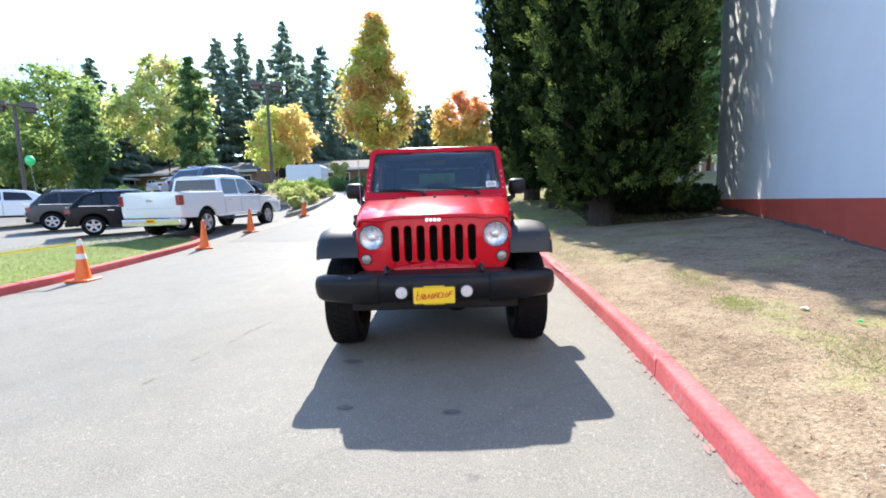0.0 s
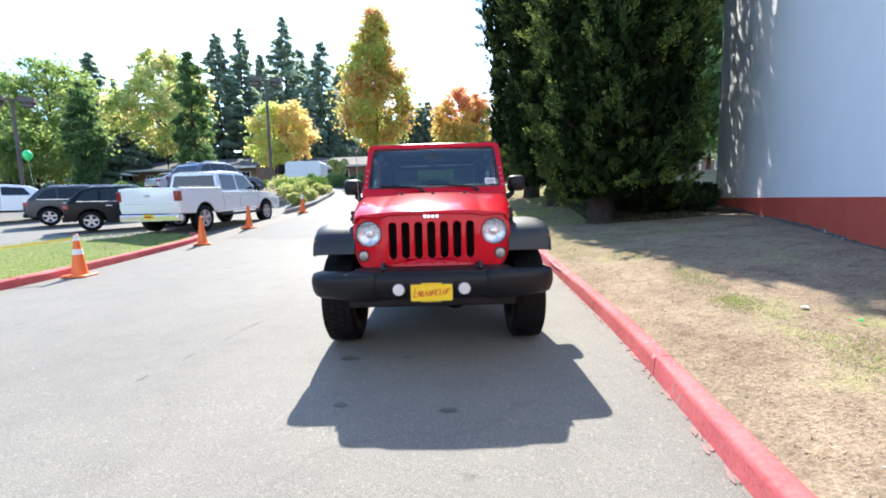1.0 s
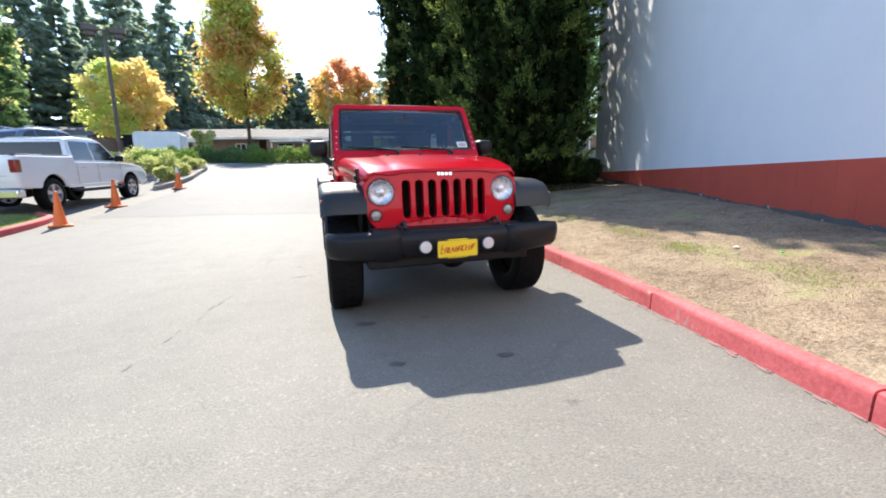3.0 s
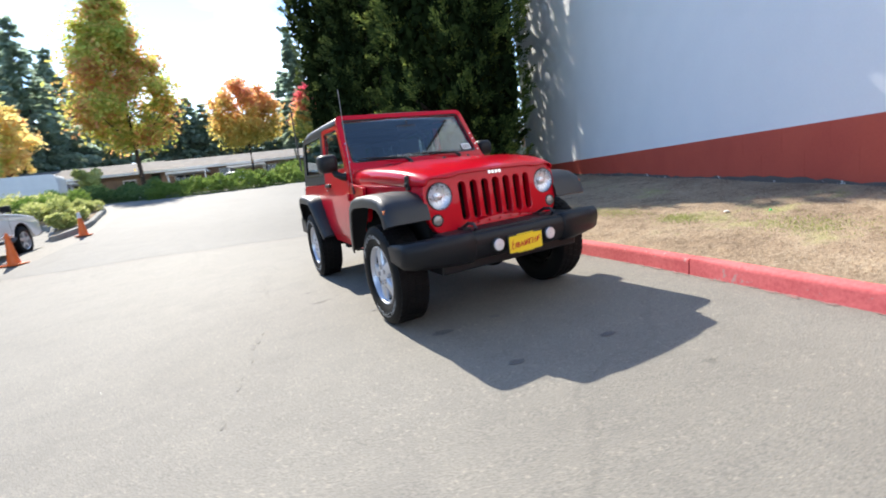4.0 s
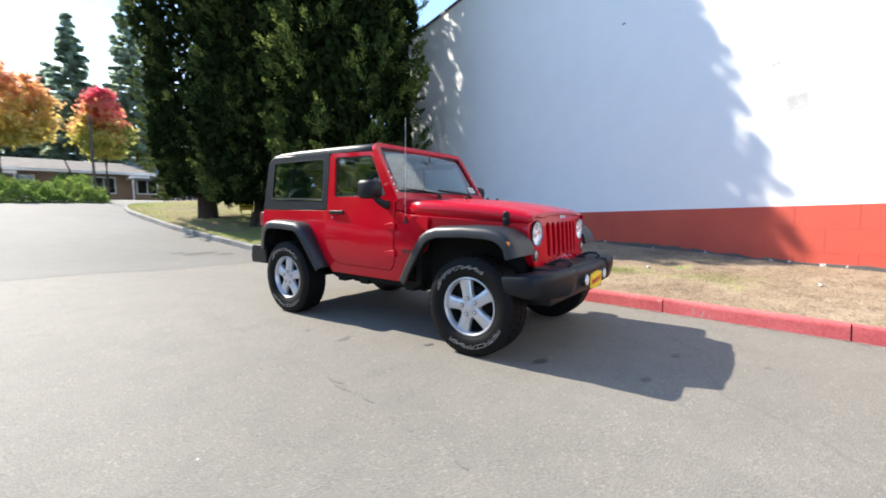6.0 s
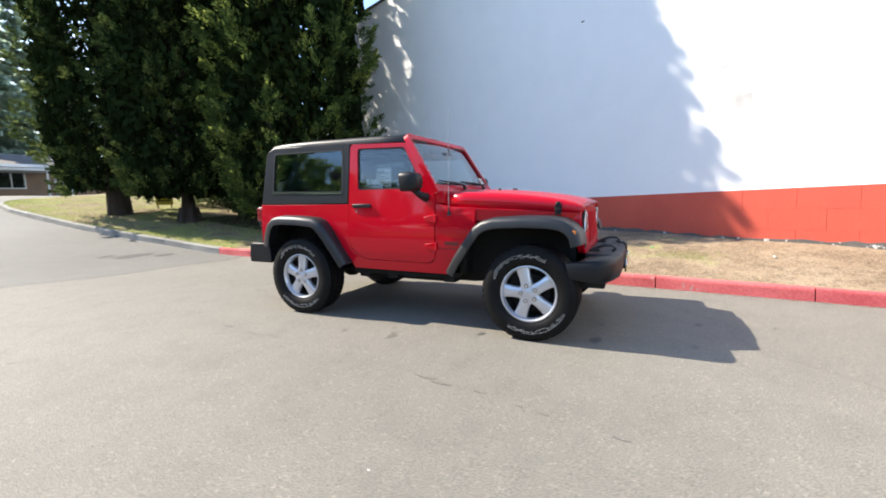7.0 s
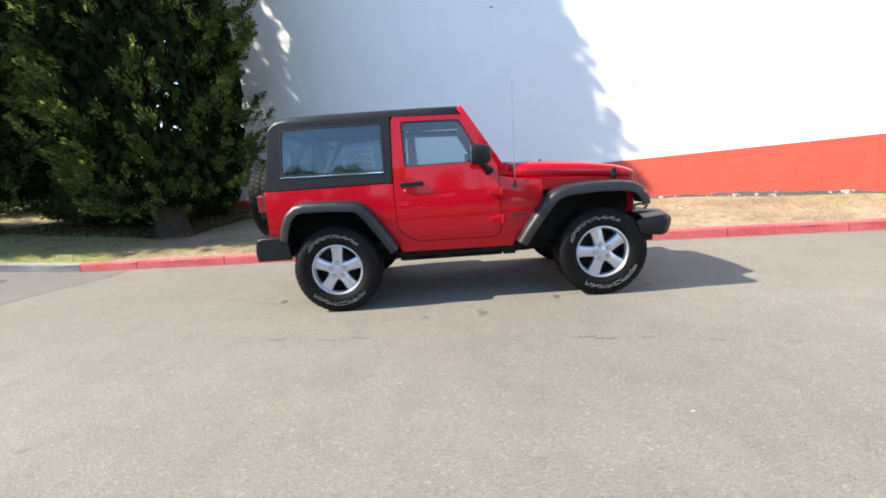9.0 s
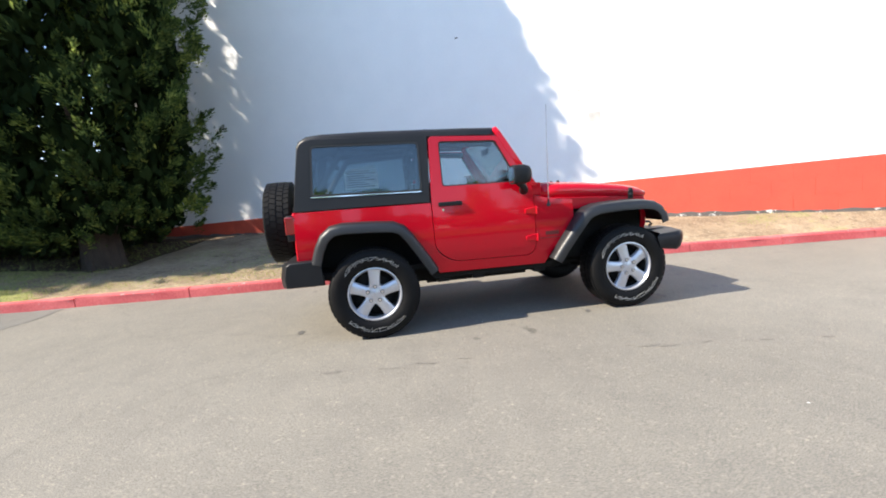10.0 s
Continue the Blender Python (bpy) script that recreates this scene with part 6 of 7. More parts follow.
for x, y in ((-0.42, 0.30), (-0.42, -0.30), (-0.36, 0.0)):
    bm = bmesh.new()
    cyl(bm, (x, y, 1.25), (x, y, 1.272), 0.018, 0.012, 12)
    part("washer_jet" if y == 0 else "bonnet_stop", bm, "ink_black", bonnet, smooth=True)
bm = bmesh.new()
box(bm, -0.90, -0.795, -0.745, 0.745, 1.14, 1.262)
part("cowl", bm, "car_red", offroad, bevel=0.012)
bm = bmesh.new()
box(bm, -0.875, -0.82, -0.40, 0.40, 1.262, 1.268)
part("cowl_vent", bm, "ink_black", offroad)


def screen(u, v, d):
    """The slanted windscreen: u across, v up its slope."""
    t = (v - 1.245) / (1.775 - 1.245)
    n = Vector((0.83, 0.55))
    return (-0.845 - 0.335 * t - d * n.x, u * (1 - 0.055 * t), v - d * n.y)


bm = bmesh.new()
out = rounded([(-0.765, 1.245), (0.765, 1.245), (0.765, 1.800), (-0.765, 1.800)], [0.01, 0.01, 0.06, 0.06], 4)
hole = rounded([(-0.712, 1.315), (0.712, 1.315), (0.712, 1.757), (-0.712, 1.757)], 0.045, 4)
pierced(bm, out, [hole], screen, 0.05)
wf = part("windscreen_frame", bm, "car_red", offroad, bevel=0.008)
bm = bmesh.new()
vs = [[bm.verts.new(screen(u, v, 0.030 - 0.026 * (1 - (u / 0.72) ** 2) - 0.004 * (1 - ((v - 1.535) / 0.23) ** 2))) for u in np.linspace(-0.718, 0.718, 25)] for v in np.linspace(1.307, 1.763, 9)]
for a, b in zip(vs, vs[1:]):
    for p, q, r, t in zip(a, a[1:], b[1:], b):
        bm.faces.new((p, q, r, t))
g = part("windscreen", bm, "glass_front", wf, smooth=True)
sol = g.modifiers.new("thick", "SOLIDIFY")
sol.thickness, sol.offset = 0.004, 0
g.visible_shadow = False
bm = bmesh.new()
pierced(bm, rounded([(-0.716, 1.311), (0.716, 1.311), (0.716, 1.761), (-0.716, 1.761)], 0.047, 4), [rounded([(-0.698, 1.334), (0.698, 1.334), (0.698, 1.744), (-0.698, 1.744)], 0.035, 4)], lambda u, v, d: screen(u, v, d + 0.008), 0.003)
part("screen_seal", bm, "ink_black", wf)
bm = bmesh.new()
pierced(bm, rrect(0.555, 0.665, 1.345, 1.405, 0.006, 2), [], lambda u, v, d: screen(u, v, d + 0.004), 0.002)
dec = part("price_sticker", bm, "paper", wf, "white sticker on the windscreen")
bm = bmesh.new()
for k in range(3):
    pierced(bm, rrect(0.568, 0.652, 1.357 + k * 0.014, 1.362 + k * 0.014, 0.001, 1), [], lambda u, v, d: screen(u, v, d + 0.001), 0.002)
part("print", bm, "ink_black", dec)
for y0, y1 in ((-0.12, -0.62), (0.46, -0.06)):
    bm = bmesh.new()
    tube(bm, [screen(y0, 1.285, -0.015), screen(y0 - 0.05, 1.298, -0.035), screen((y0 + y1) / 2, 1.325, -0.028), screen(y1, 1.345, -0.012)], [0.014, 0.011, 0.008, 0.005], 6)
    tube(bm, [screen(y0 - 0.12, 1.318, -0.006), screen(y1 - 0.02, 1.352, -0.006)], 0.007, 6)
    cyl(bm, screen(y0, 1.262, 0.0), screen(y0, 1.285, -0.03), 0.02, 0.016, 10)
    part("wiper", bm, "ink_black", offroad, "black windscreen wiper", smooth=True)
for y in (-0.735, 0.735):
    for v in (1.33, 1.39, 1.45, 1.51):
        bm = bmesh.new()
        cyl(bm, screen(y, v, 0.002), screen(y, v, -0.006), 0.010, 0.008, 8)
        part("bolt", bm, "chrome", wf)
bm = bmesh.new()
cyl(bm, (-0.745, -0.755, 1.045), (-0.745, -0.785, 1.05), 0.022, 0.018, 12)
tube(bm, [(-0.745, -0.778, 1.05), (-0.745, -0.782, 1.10)], [0.012, 0.007], 8)
foot = part("aerial_base", bm, "ink_black", offroad, "black aerial base", smooth=True)
bm = bmesh.new()
tube(bm, [(-0.745, -0.782, 1.098), (-0.742, -0.782, 1.5), (-0.735, -0.782, 1.96)], [0.0038, 0.0032, 0.0026], 6)
part("aerial", bm, "aerial_grey", foot, "thin whip aerial", smooth=True)

# ---- roof, tailgate, rear ----
bm = bmesh.new()
rings = []
for x, z, w in ((-1.20, 1.788, 0.690), (-1.225, 1.800, 0.705), (-1.5, 1.806, 0.712), (-1.84, 1.810, 0.716), (-2.4, 1.815, 0.716), (-2.75, 1.810, 0.712), (-2.89, 1.796, 0.705), (-2.955, 1.758, 0.695), (-2.975, 1.71, 0.69)):
    half = [(w, z - 0.075), (w - 0.002, z - 0.040), (w - 0.022, z - 0.014), (w - 0.07, z - 0.003), (0.3, z + 0.006), (0, z + 0.009)]
    low = [(0.0, z - 0.035), (w - 0.05, z - 0.055)]
    rings.append([(x, -y, zz) for y, zz in half] + [(x, y, zz) for y, zz in half[-2::-1]] + [(x, low[1][0], low[1][1]), (x, 0, low[0][1]), (x, -low[1][0], low[1][1])])
loft(bm, rings)
roof_ob = part("roof_panel", bm, "hardtop", offroad, "black hardtop roof", smooth=True)
bm = bmesh.new()
box(bm, -1.846, -1.834, -0.60, 0.60, 1.802, 1.8175)
box(bm, -1.84, -1.24, -0.004, 0.004, 1.795, 1.8195)
part("roof_seam", bm, "ink_black", roof_ob)
bm = bmesh.new()
pierced(bm, [(-0.72, 1.150), (0.72, 1.150), (0.69, 1.72), (-0.69, 1.72)], [rrect(-0.58, 0.58, 1.24, 1.66, 0.05)], lambda u, v, d: (-3.045 + (v - 1.15) * 0.13 + d, u, v), 0.03)
rear = part("rear_frame", bm, "hardtop", offroad, bevel=0.008)
bm = bmesh.new()
pierced(bm, rrect(-0.59, 0.59, 1.23, 1.67, 0.05), [], lambda u, v, d: (-3.03 + (v - 1.15) * 0.13 + d, u, v), 0.004)
g = part("rear_window", bm, "glass_rear", rear)
g.visible_shadow = False
bm = bmesh.new()
box(bm, -3.06, -3.015, -0.765, 0.765, 0.62, 1.148)
part("tailgate", bm, "car_red", offroad, bevel=0.012)
bm = bmesh.new()
cyl(bm, (-3.06, -0.03, 1.05), (-3.23, -0.03, 1.05), 0.12, seg=20)
part("spare_carrier", bm, "dark", offroad)
bm = bmesh.new()
loft(bm, [[(x - (0.04 if abs(y) > 0.8 else 0) * -1, y, z) for x, z in ((-3.19, 0.52), (-3.20, 0.60), (-3.18, 0.715), (-3.14, 0.735), (-2.90 if abs(y) > 0.6 else -3.0, 0.735), (-2.87 if abs(y) > 0.6 else -3.0, 0.52))] for y in (-0.885, -0.87, -0.80, -0.62, -0.60, 0.60, 0.62, 0.80, 0.87, 0.885)])
part("rear_bumper", bm, "black_plastic", offroad, "black plastic rear bumper", bevel=0.012)

# ---- front bumper and plate ----
def bumper_ring(y, grow=0.0):
    a = abs(y)
    xf = 0.700 - 0.02 * (a / 0.45) ** 2 if a < 0.45 else 0.690 - 0.075 * ((a - 0.45) / 0.43) ** 1.6 - (0.04 if a > 0.885 else 0)
    z0, z1 = 0.505 - grow, 0.696 + grow
    if a > 0.45:
        z0 += 0.03 * (a - 0.45)
    xf += grow
    return [(xf - 0.035, y, z1), (xf - 0.008, y, z1 - 0.022), (xf, y, z1 - 0.055), (xf - 0.004, y, (z0 + z1) / 2), (xf - 0.022, y, z0 + 0.03), (xf - 0.06, y, z0), (xf - 0.22, y, z0 + 0.02), (xf - 0.25, y, z1 - 0.02)]


bm = bmesh.new()
loft(bm, [bumper_ring(y) for y in np.linspace(-0.46, 0.46, 13)])
bumper = part("front_bumper", bm, "black_plastic", offroad, "black plastic front bumper", smooth=True)
for s in (-1, 1):
    bm = bmesh.new()
    loft(bm, [bumper_ring(s * y, g) for y, g in ((0.405, 0.004), (0.415, 0.014), (0.50, 0.014), (0.60, 0.012), (0.72, 0.008), (0.84, 0.004), (0.895, 0.0), (0.912, -0.02))])
    part("bumper_end", bm, "black_plastic", bumper, smooth=True)
bm = bmesh.new()
box(bm, 0.40, 0.62, -0.60, 0.60, 0.640, 0.708)
box(bm, 0.26, 0.57, -0.63, 0.63, 0.425, 0.52)
box(bm, 0.12, 0.40, -0.50, 0.50, 0.385, 0.44)
part("valance", bm, "black_plastic", bumper, bevel=0.015)
bm = bmesh.new()
loft(bm, [[(x, u, v) for u, v in rrect(-0.158, 0.158, 0.497, 0.640, 0.012, 3)] for x in (0.700, 0.712)])
fr = part("number_plate", bm, "ink_black", offroad, "yellow dealer plate in a black frame", bevel=0.002)
bm = bmesh.new()
loft(bm, [[(x, u, v) for u, v in rrect(-0.150, 0.150, 0.508, 0.628, 0.010, 3)] for x in (0.711, 0.7155)])
loft(bm, [[(x, u, v) for u, v in rrect(-0.075, 0.075, 0.630, 0.6385, 0.003, 2)] for x in (0.711, 0.7145)])
part("plate", bm, "plate_yellow", fr, "yellow plate")
bm = bmesh.new()
rnd = random.Random(4)
for k in range(10):                       # slanting script as unreadable strokes
    u0 = -0.130 + k * 0.0262
    hh = 0.064 if k == 0 else 0.038
    zc = 0.538 + k * 0.0022
    for a, b, c, d in strokes(rnd):
        p, q = [Vector((u0 + 0.018 * u + 0.014 * v, zc + hh * v)) for u, v in ((a, b), (c, d))]
        w = (q - p).orthogonal().normalized() * 0.0026
        loft(bm, [[(x, t.x, t.y) for t in (p - w, p + w, q + w, q - w)] for x in (0.7155, 0.7175)])
part("print", bm, "ink_red", fr)
bm = bmesh.new()
for k in range(12):
    box(bm, 0.7125, 0.7145, -0.075 + k * 0.0125, -0.067 + k * 0.0125, 0.4995, 0.5065)
part("print", bm, "plate_yellow", fr)

# ---- underneath ----
bm = bmesh.new()
for s in (-1, 1):
    prism(bm, [(0.45, 0.50), (0.45, 0.62), (-3.0, 0.62), (-3.0, 0.50), (-2.0, 0.385), (-0.62, 0.385)], s * 0.40, s * 0.47)
for x in (-0.7, -1.3, -1.9, -2.95):
    box(bm, x - 0.04, x + 0.04, -0.42, 0.42, 0.46, 0.54)
part("chassis", bm, "dark", offroad)
for x, axle_name in ((0, "front_axle"), (-2.424, "rear_axle")):
    bm = bmesh.new()
    tube(bm, [(x, -0.66, 0.398), (x, 0.66, 0.398)], 0.045, 12)
    bmesh.ops.create_uvsphere(bm, u_segments=14, v_segments=8, radius=0.15, matrix=Matrix.Translation((x, 0.18 if x == 0 else 0, 0.40)))
    if x == 0:
        tube(bm, [(0.12, -0.55, 0.44), (0.12, 0.55, 0.42)], 0.018, 8)
    for s in (-1, 1):
        if x == 0:
            tube(bm, [(0.02, s * 0.5, 0.40), (-0.65, s * 0.42, 0.47)], 0.028, 8)
            tube(bm, [(0.05, s * 0.50, 0.42), (0.0, s * 0.46, 0.85)], 0.03, 8)
        else:
            tube(bm, [(-2.40, s * 0.5, 0.40), (-1.85, s * 0.42, 0.47)], 0.028, 8)
            tube(bm, [(-2.55, s * 0.50, 0.40), (-2.5, s * 0.46, 0.85)], 0.03, 8)
    part(axle_name, bm, "dark", offroad, smooth=True)
bm = bmesh.new()
box(bm, -1.90, -0.85, -0.38, 0.38, 0.34, 0.52)
cyl(bm, (-2.75, -0.35, 0.50), (-2.75, 0.35, 0.50), 0.11, seg=16)
tube(bm, [(-0.6, -0.25, 0.45), (-1.6, -0.34, 0.42), (-2.4, -0.36, 0.47), (-2.75, -0.3, 0.5)], 0.03, 8)
part("exhaust_and_skid_plate", bm, "dark", offroad, bevel=0.02)
bm = bmesh.new()
box(bm, -3.02, -0.72, -0.74, 0.74, 0.55, 0.60)
box(bm, -0.80, -0.74, -0.74, 0.74, 0.55, 1.18)
part("floor_pan", bm, "dark", offroad)
for s in (-1, 1):                        # body mounts and rails behind the sills
    bm = bmesh.new()
    prism(bm, [(-0.66, 0.50), (-0.70, 0.44), (-1.30, 0.425), (-1.34, 0.44), (-1.86, 0.43), (-1.92, 0.50)], s * 0.60, s * 0.67)
    for x in (-0.80, -1.42, -1.76):
        box(bm, x - 0.07, x + 0.05, s * 0.47, s * 0.66, 0.395, 0.47)
    part("sill_rail", bm, "dark", offroad, bevel=0.01)

# ---- inside ----
def seat(x, y, w, back_h, rest=True):
    bm = bmesh.new()
    loft(bm, [[(x + dx, y + t * w, z) for dx, z in ((-0.25, 0.74), (0.26, 0.80), (0.28, 0.87), (0.2, 0.91), (-0.22, 0.86))] for t in (-0.5, -0.42, 0.42, 0.5)])
    st = part("seat", bm, "grey_cloth" if rest else "seat", offroad, "dark cloth seat", bevel=0.025)
    bm = bmesh.new()
    loft(bm, [[(x - 0.24 + dx, y + t * w * (0.94 if z > 1.2 else 1), z) for dx, z in ((-0.07, 0.78), (0.07, 0.80), (0.0, 1.15), (-0.09, 0.80 + back_h), (-0.17, 0.80 + back_h), (-0.14, 1.1))] for t in (-0.5, -0.40, 0.40, 0.5)])
    part("backrest", bm, "seat", st, bevel=0.025)
    if rest:
        bm = bmesh.new()
        loft(bm, [[(x - 0.40 + dx, y + t, z) for dx, z in ((-0.05, 1.40), (0.04, 1.40), (0.05, 1.54), (0.0, 1.58), (-0.05, 1.56))] for t in (-0.13, -0.11, 0.11, 0.13)])
        box(bm, x - 0.40, x - 0.39, y - 0.06, y - 0.05, 1.3, 1.42)
        box(bm, x - 0.40, x - 0.39, y + 0.05, y + 0.06, 1.3, 1.42)
        part("headrest", bm, "seat", st, bevel=0.02)


seat(-1.50, 0.36, 0.50, 0.55)
seat(-1.50, -0.36, 0.50, 0.55)
seat(-2.42, 0.0, 0.95, 0.45, False)
bm = bmesh.new()
loft(bm, [[(x, y, z) for x, z in ((-0.80, 0.90), (-0.80, 1.22), (-0.92, 1.245), (-1.06, 1.20), (-1.10, 1.10), (-1.04, 0.92))] for y in (-0.71, 0.71)])
part("dashboard", bm, "seat", offroad, bevel=0.02)
bm = bmesh.new()
c = Vector((-1.20, 0.37, 1.10))
pts = [c + Vector((0.10 * math.cos(a) * 0.6, 0.185 * math.sin(a), 0.185 * math.cos(a) * 0.9)) for a in np.linspace(0, 2 * math.pi, 25)]
tube(bm, pts, 0.016, 8)
cyl(bm, c, c + Vector((0.16, 0, -0.06)), 0.05, 0.03, 12)
tube(bm, [c + Vector((0, -0.18, 0)), c + Vector((0, 0.18, 0))], 0.016, 8)
part("steering_wheel", bm, "ink_black", offroad, smooth=True)
bm = bmesh.new()
for s in (-1, 1):
    tube(bm, [(-1.93, s * 0.62, 0.9), (-1.93, s * 0.62, 1.58), (-1.93, s * 0.52, 1.69), (-1.93, 0, 1.70)], 0.032, 10)
    tube(bm, [(-1.22, s * 0.60, 1.66), (-1.93, s * 0.58, 1.69), (-2.6, s * 0.58, 1.66), (-2.86, s * 0.60, 1.30), (-2.92, s * 0.62, 1.0)], 0.032, 10)
tube(bm, [(-2.72, -0.58, 1.60), (-2.72, 0.58, 1.60)], 0.028, 10)
part("roll_bar", bm, "seat", offroad, smooth=True)
bm = bmesh.new()
box(bm, -1.12, -1.10, -0.11, 0.11, 1.60, 1.66)
cyl(bm, (-1.08, 0, 1.66), (-1.09, 0, 1.71), 0.008, seg=8)
part("rear_view_mirror", bm, "ink_black", offroad, bevel=0.006)
bm = bmesh.new()
box(bm, -2.66, -2.26, 0.718, 0.7195, 1.34, 1.60)
sheet_ob = part("window_sticker", bm, "sticker", offroad, "price sheet stuck inside the far rear window")
bm = bmesh.new()
for k in range(8):
    box(bm, -2.63, -2.30 - 0.06 * (k % 3), 0.7165, 0.7179, 1.37 + k * 0.026, 1.378 + k * 0.026)
part("print", bm, "pole", sheet_ob)

# ---- parked vehicles ----
def arch(xc, r, z0, sill, n=9):
    """Points over a wheel arch from front to back, down to the sill."""
    a0 = math.asin(min(0.8, max(-0.3, (sill - z0) / r)))
    return [(xc + r * math.cos(a), z0 + r * math.sin(a)) for a in np.linspace(a0, math.pi - a0, n)]


def road_wheel(parent, x, y, r, w, rim="alloy"):
    s = 1 if y > 0 else -1
    bm = bmesh.new()
    lathe(bm, [(r * 0.62, s * w * 0.45), (r * 0.72, s * w * 0.5), (r * 0.93, s * w * 0.48), (r, s * w * 0.36), (r, -s * w * 0.36), (r * 0.93, -s * w * 0.48), (r * 0.62, -s * w * 0.45)], (x, y, r), 28)
    t = part("wheel", bm, "rubber", parent, smooth=True)
    bm = bmesh.new()
    lathe(bm, [(r * 0.63, s * w * 0.46), (r * 0.58, s * w * 0.44), (r * 0.55, s * w * 0.1)], (x, y, r), 28)
    for k in range(5):
        a = radians(90 + 72 * k)
        ca, sa = math.cos(a), math.sin(a)
        rings = [[(x + q * r * ca - u * r * sa, y + s * w * v, r + q * r * sa + u * r * ca) for u, v in ((-hw, 0.2), (-hw, 0.4), (hw, 0.4), (hw, 0.2))] for q, hw in ((0.05, 0.15), (0.3, 0.10), (0.6, 0.13))]
        loft(bm, rings)
    part("rim", bm, rim, t, "silver alloy rim", smooth=True)
    bm = bmesh.new()
    cyl(bm, (x, y + s * w * 0.02, r), (x, y + s * w * 0.1, r), r * 0.55, seg=20)
    part("brake_disc", bm, "dark", t)


def car(name, m, label, paint, L, W, lower, cabin, belt, xf, xr, r, windows, lean=0.30, plate=True, trim="black_plastic", tail=None, wtyre=0.24, sill=0.36):
    """A parked car. lower: side outline of the body without arches, from the rear bumper's foot up and over to the front's;
    cabin: outline over the belt; windows: side panes in x and z."""
    e = thing(name, m, label, "car" if "truck" not in name else "pickup truck", "parked cars")
    out = lower + arch(xf, r * 1.24, r * 1.02, sill) + arch(xr, r * 1.24, r * 1.02, sill)
    def ring(y, inset):
        cx, cz = 0, belt * 0.6
        return [(x + (cx - x) * inset, y, z + (cz - z) * inset) for x, z in out]
    bm = bmesh.new()
    h = W / 2
    loft(bm, [ring(-h, 0.03), ring(-h + 0.02, 0.012), ring(-h + 0.07, 0), ring(h - 0.07, 0), ring(h - 0.02, 0.012), ring(h, 0.03)])
    part("body", bm, paint, e, bevel=0.05, seg=3)
    for s in (-1, 1):                     # gaps round the doors
        for wpts in windows[:2]:
            xa, xb2 = min(q[0] for q in wpts), max(q[0] for q in wpts)
            for x in (xa - 0.03, min(xb2 + 0.05, xf - r * 1.3)):
                bm = bmesh.new()
                box(bm, x - 0.006, x + 0.006, s * (h - 0.05), s * (h + 0.0015), sill + 0.06, belt - 0.04)
                part("door_gap", bm, "dark", e)
    for s in (-1, 1):
        bm = bmesh.new()
        box(bm, xr + r * 1.3, xf - r * 1.3, s * (h - 0.08), s * (h + 0.004), sill - 0.04, sill + 0.05)
        part("sill_trim", bm, trim, e, bevel=0.01)
    bm = bmesh.new()
    def cy(z):
        return h - 0.05 - max(0, z - belt) * lean
    rings = []
    for f in (-1, -0.93, 0.93, 1):
        k = 0.03 if abs(f) == 1 else 0
        rings.append([(x * (1 - k * 0.3), f * cy(z), z - (k if z > belt + 0.1 else 0)) for x, z in cabin])
    loft(bm, rings)
    part("cabin", bm, paint, e, bevel=0.03)
    for s in (-1, 1):
        for wpts in windows:
            bm = bmesh.new()
            pierced(bm, rounded(wpts, 0.05, 3), [], lambda u, v, d: (u, s * (cy(v) + 0.006 - d), v), 0.01)
            part("window", bm, "glass_dark_solid", e)
    zt = max(z for x, z in cabin)
    # front and rear screens lie on the slopes of the cabin
    def slope(a, b, name2, i0, i1):
        (x0, z0), (x1, z1) = a, b
        n = Vector((z1 - z0, -(x1 - x0))).normalized()
        sign = 1 if name2 == "windscreen" else -1
        if n.x * sign < 0:
            n = -n
        bm = bmesh.new()
        vs = []
        for t, wd in ((i0, 0.86), (i1, 0.86)):
            x, z = x0 + (x1 - x0) * t, z0 + (z1 - z0) * t
            vs.append([(x + n.x * q, f * cy(z) * wd, z + n.y * q) for q in (0.008, -0.01) for f in (-1, 1)])
        a2, b2 = vs
        loft(bm, [[a2[0], a2[1], a2[3], a2[2]], [b2[0], b2[1], b2[3], b2[2]]])
        part(name2, bm, "glass_dark_solid", e)
    slope(cabin[0], cabin[1], "rear_window", 0.12, 0.86)
    slope(cabin[-1], cabin[-2], "windscreen", 0.1, 0.9)
    for x in (xf, xr):
        for s in (-1, 1):
            bm = bmesh.new()
            rows = [[(px, s * yy, pz) for px, pz in arch(x, r * 1.225, r * 1.02, sill + 0.02)] for yy in (h - 0.035, h - 0.36)]
            loft(bm, rows, closed=False)
            bm.faces.new([bm.verts.new(q) for q in rows[1]])
            part("wheel_house", bm, "dark", e)
            road_wheel(e, x, s * (h - wtyre * 0.5 - 0.01), r, wtyre)
    xb = min(x for x, z in lower)
    tz0, tz1, tw = tail or (belt * 0.76, belt * 0.92, 0.16)
    for s in (-1, 1):
        bm = bmesh.new()
        box(bm, xb - 0.01, xb + 0.17, s * (h - tw), s * (h + 0.006), tz0, tz1)
        part("tail_lamp", bm, "red_lens", e, "red tail lamp", bevel=0.02)
        bm = bmesh.new()
        box(bm, L / 2 - 0.45, L / 2 - 0.10, s * (h - 0.35), s * (h - 0.005), belt * 0.66, belt * 0.80)
        part("headlamp", bm, "lens", e, bevel=0.02)
    bm = bmesh.new()
    box(bm, xb - 0.04, xb + 0.2, -h + 0.03, h - 0.03, r * 0.95, r * 1.45)
    part("rear_bumper", bm, trim, e, bevel=0.03)
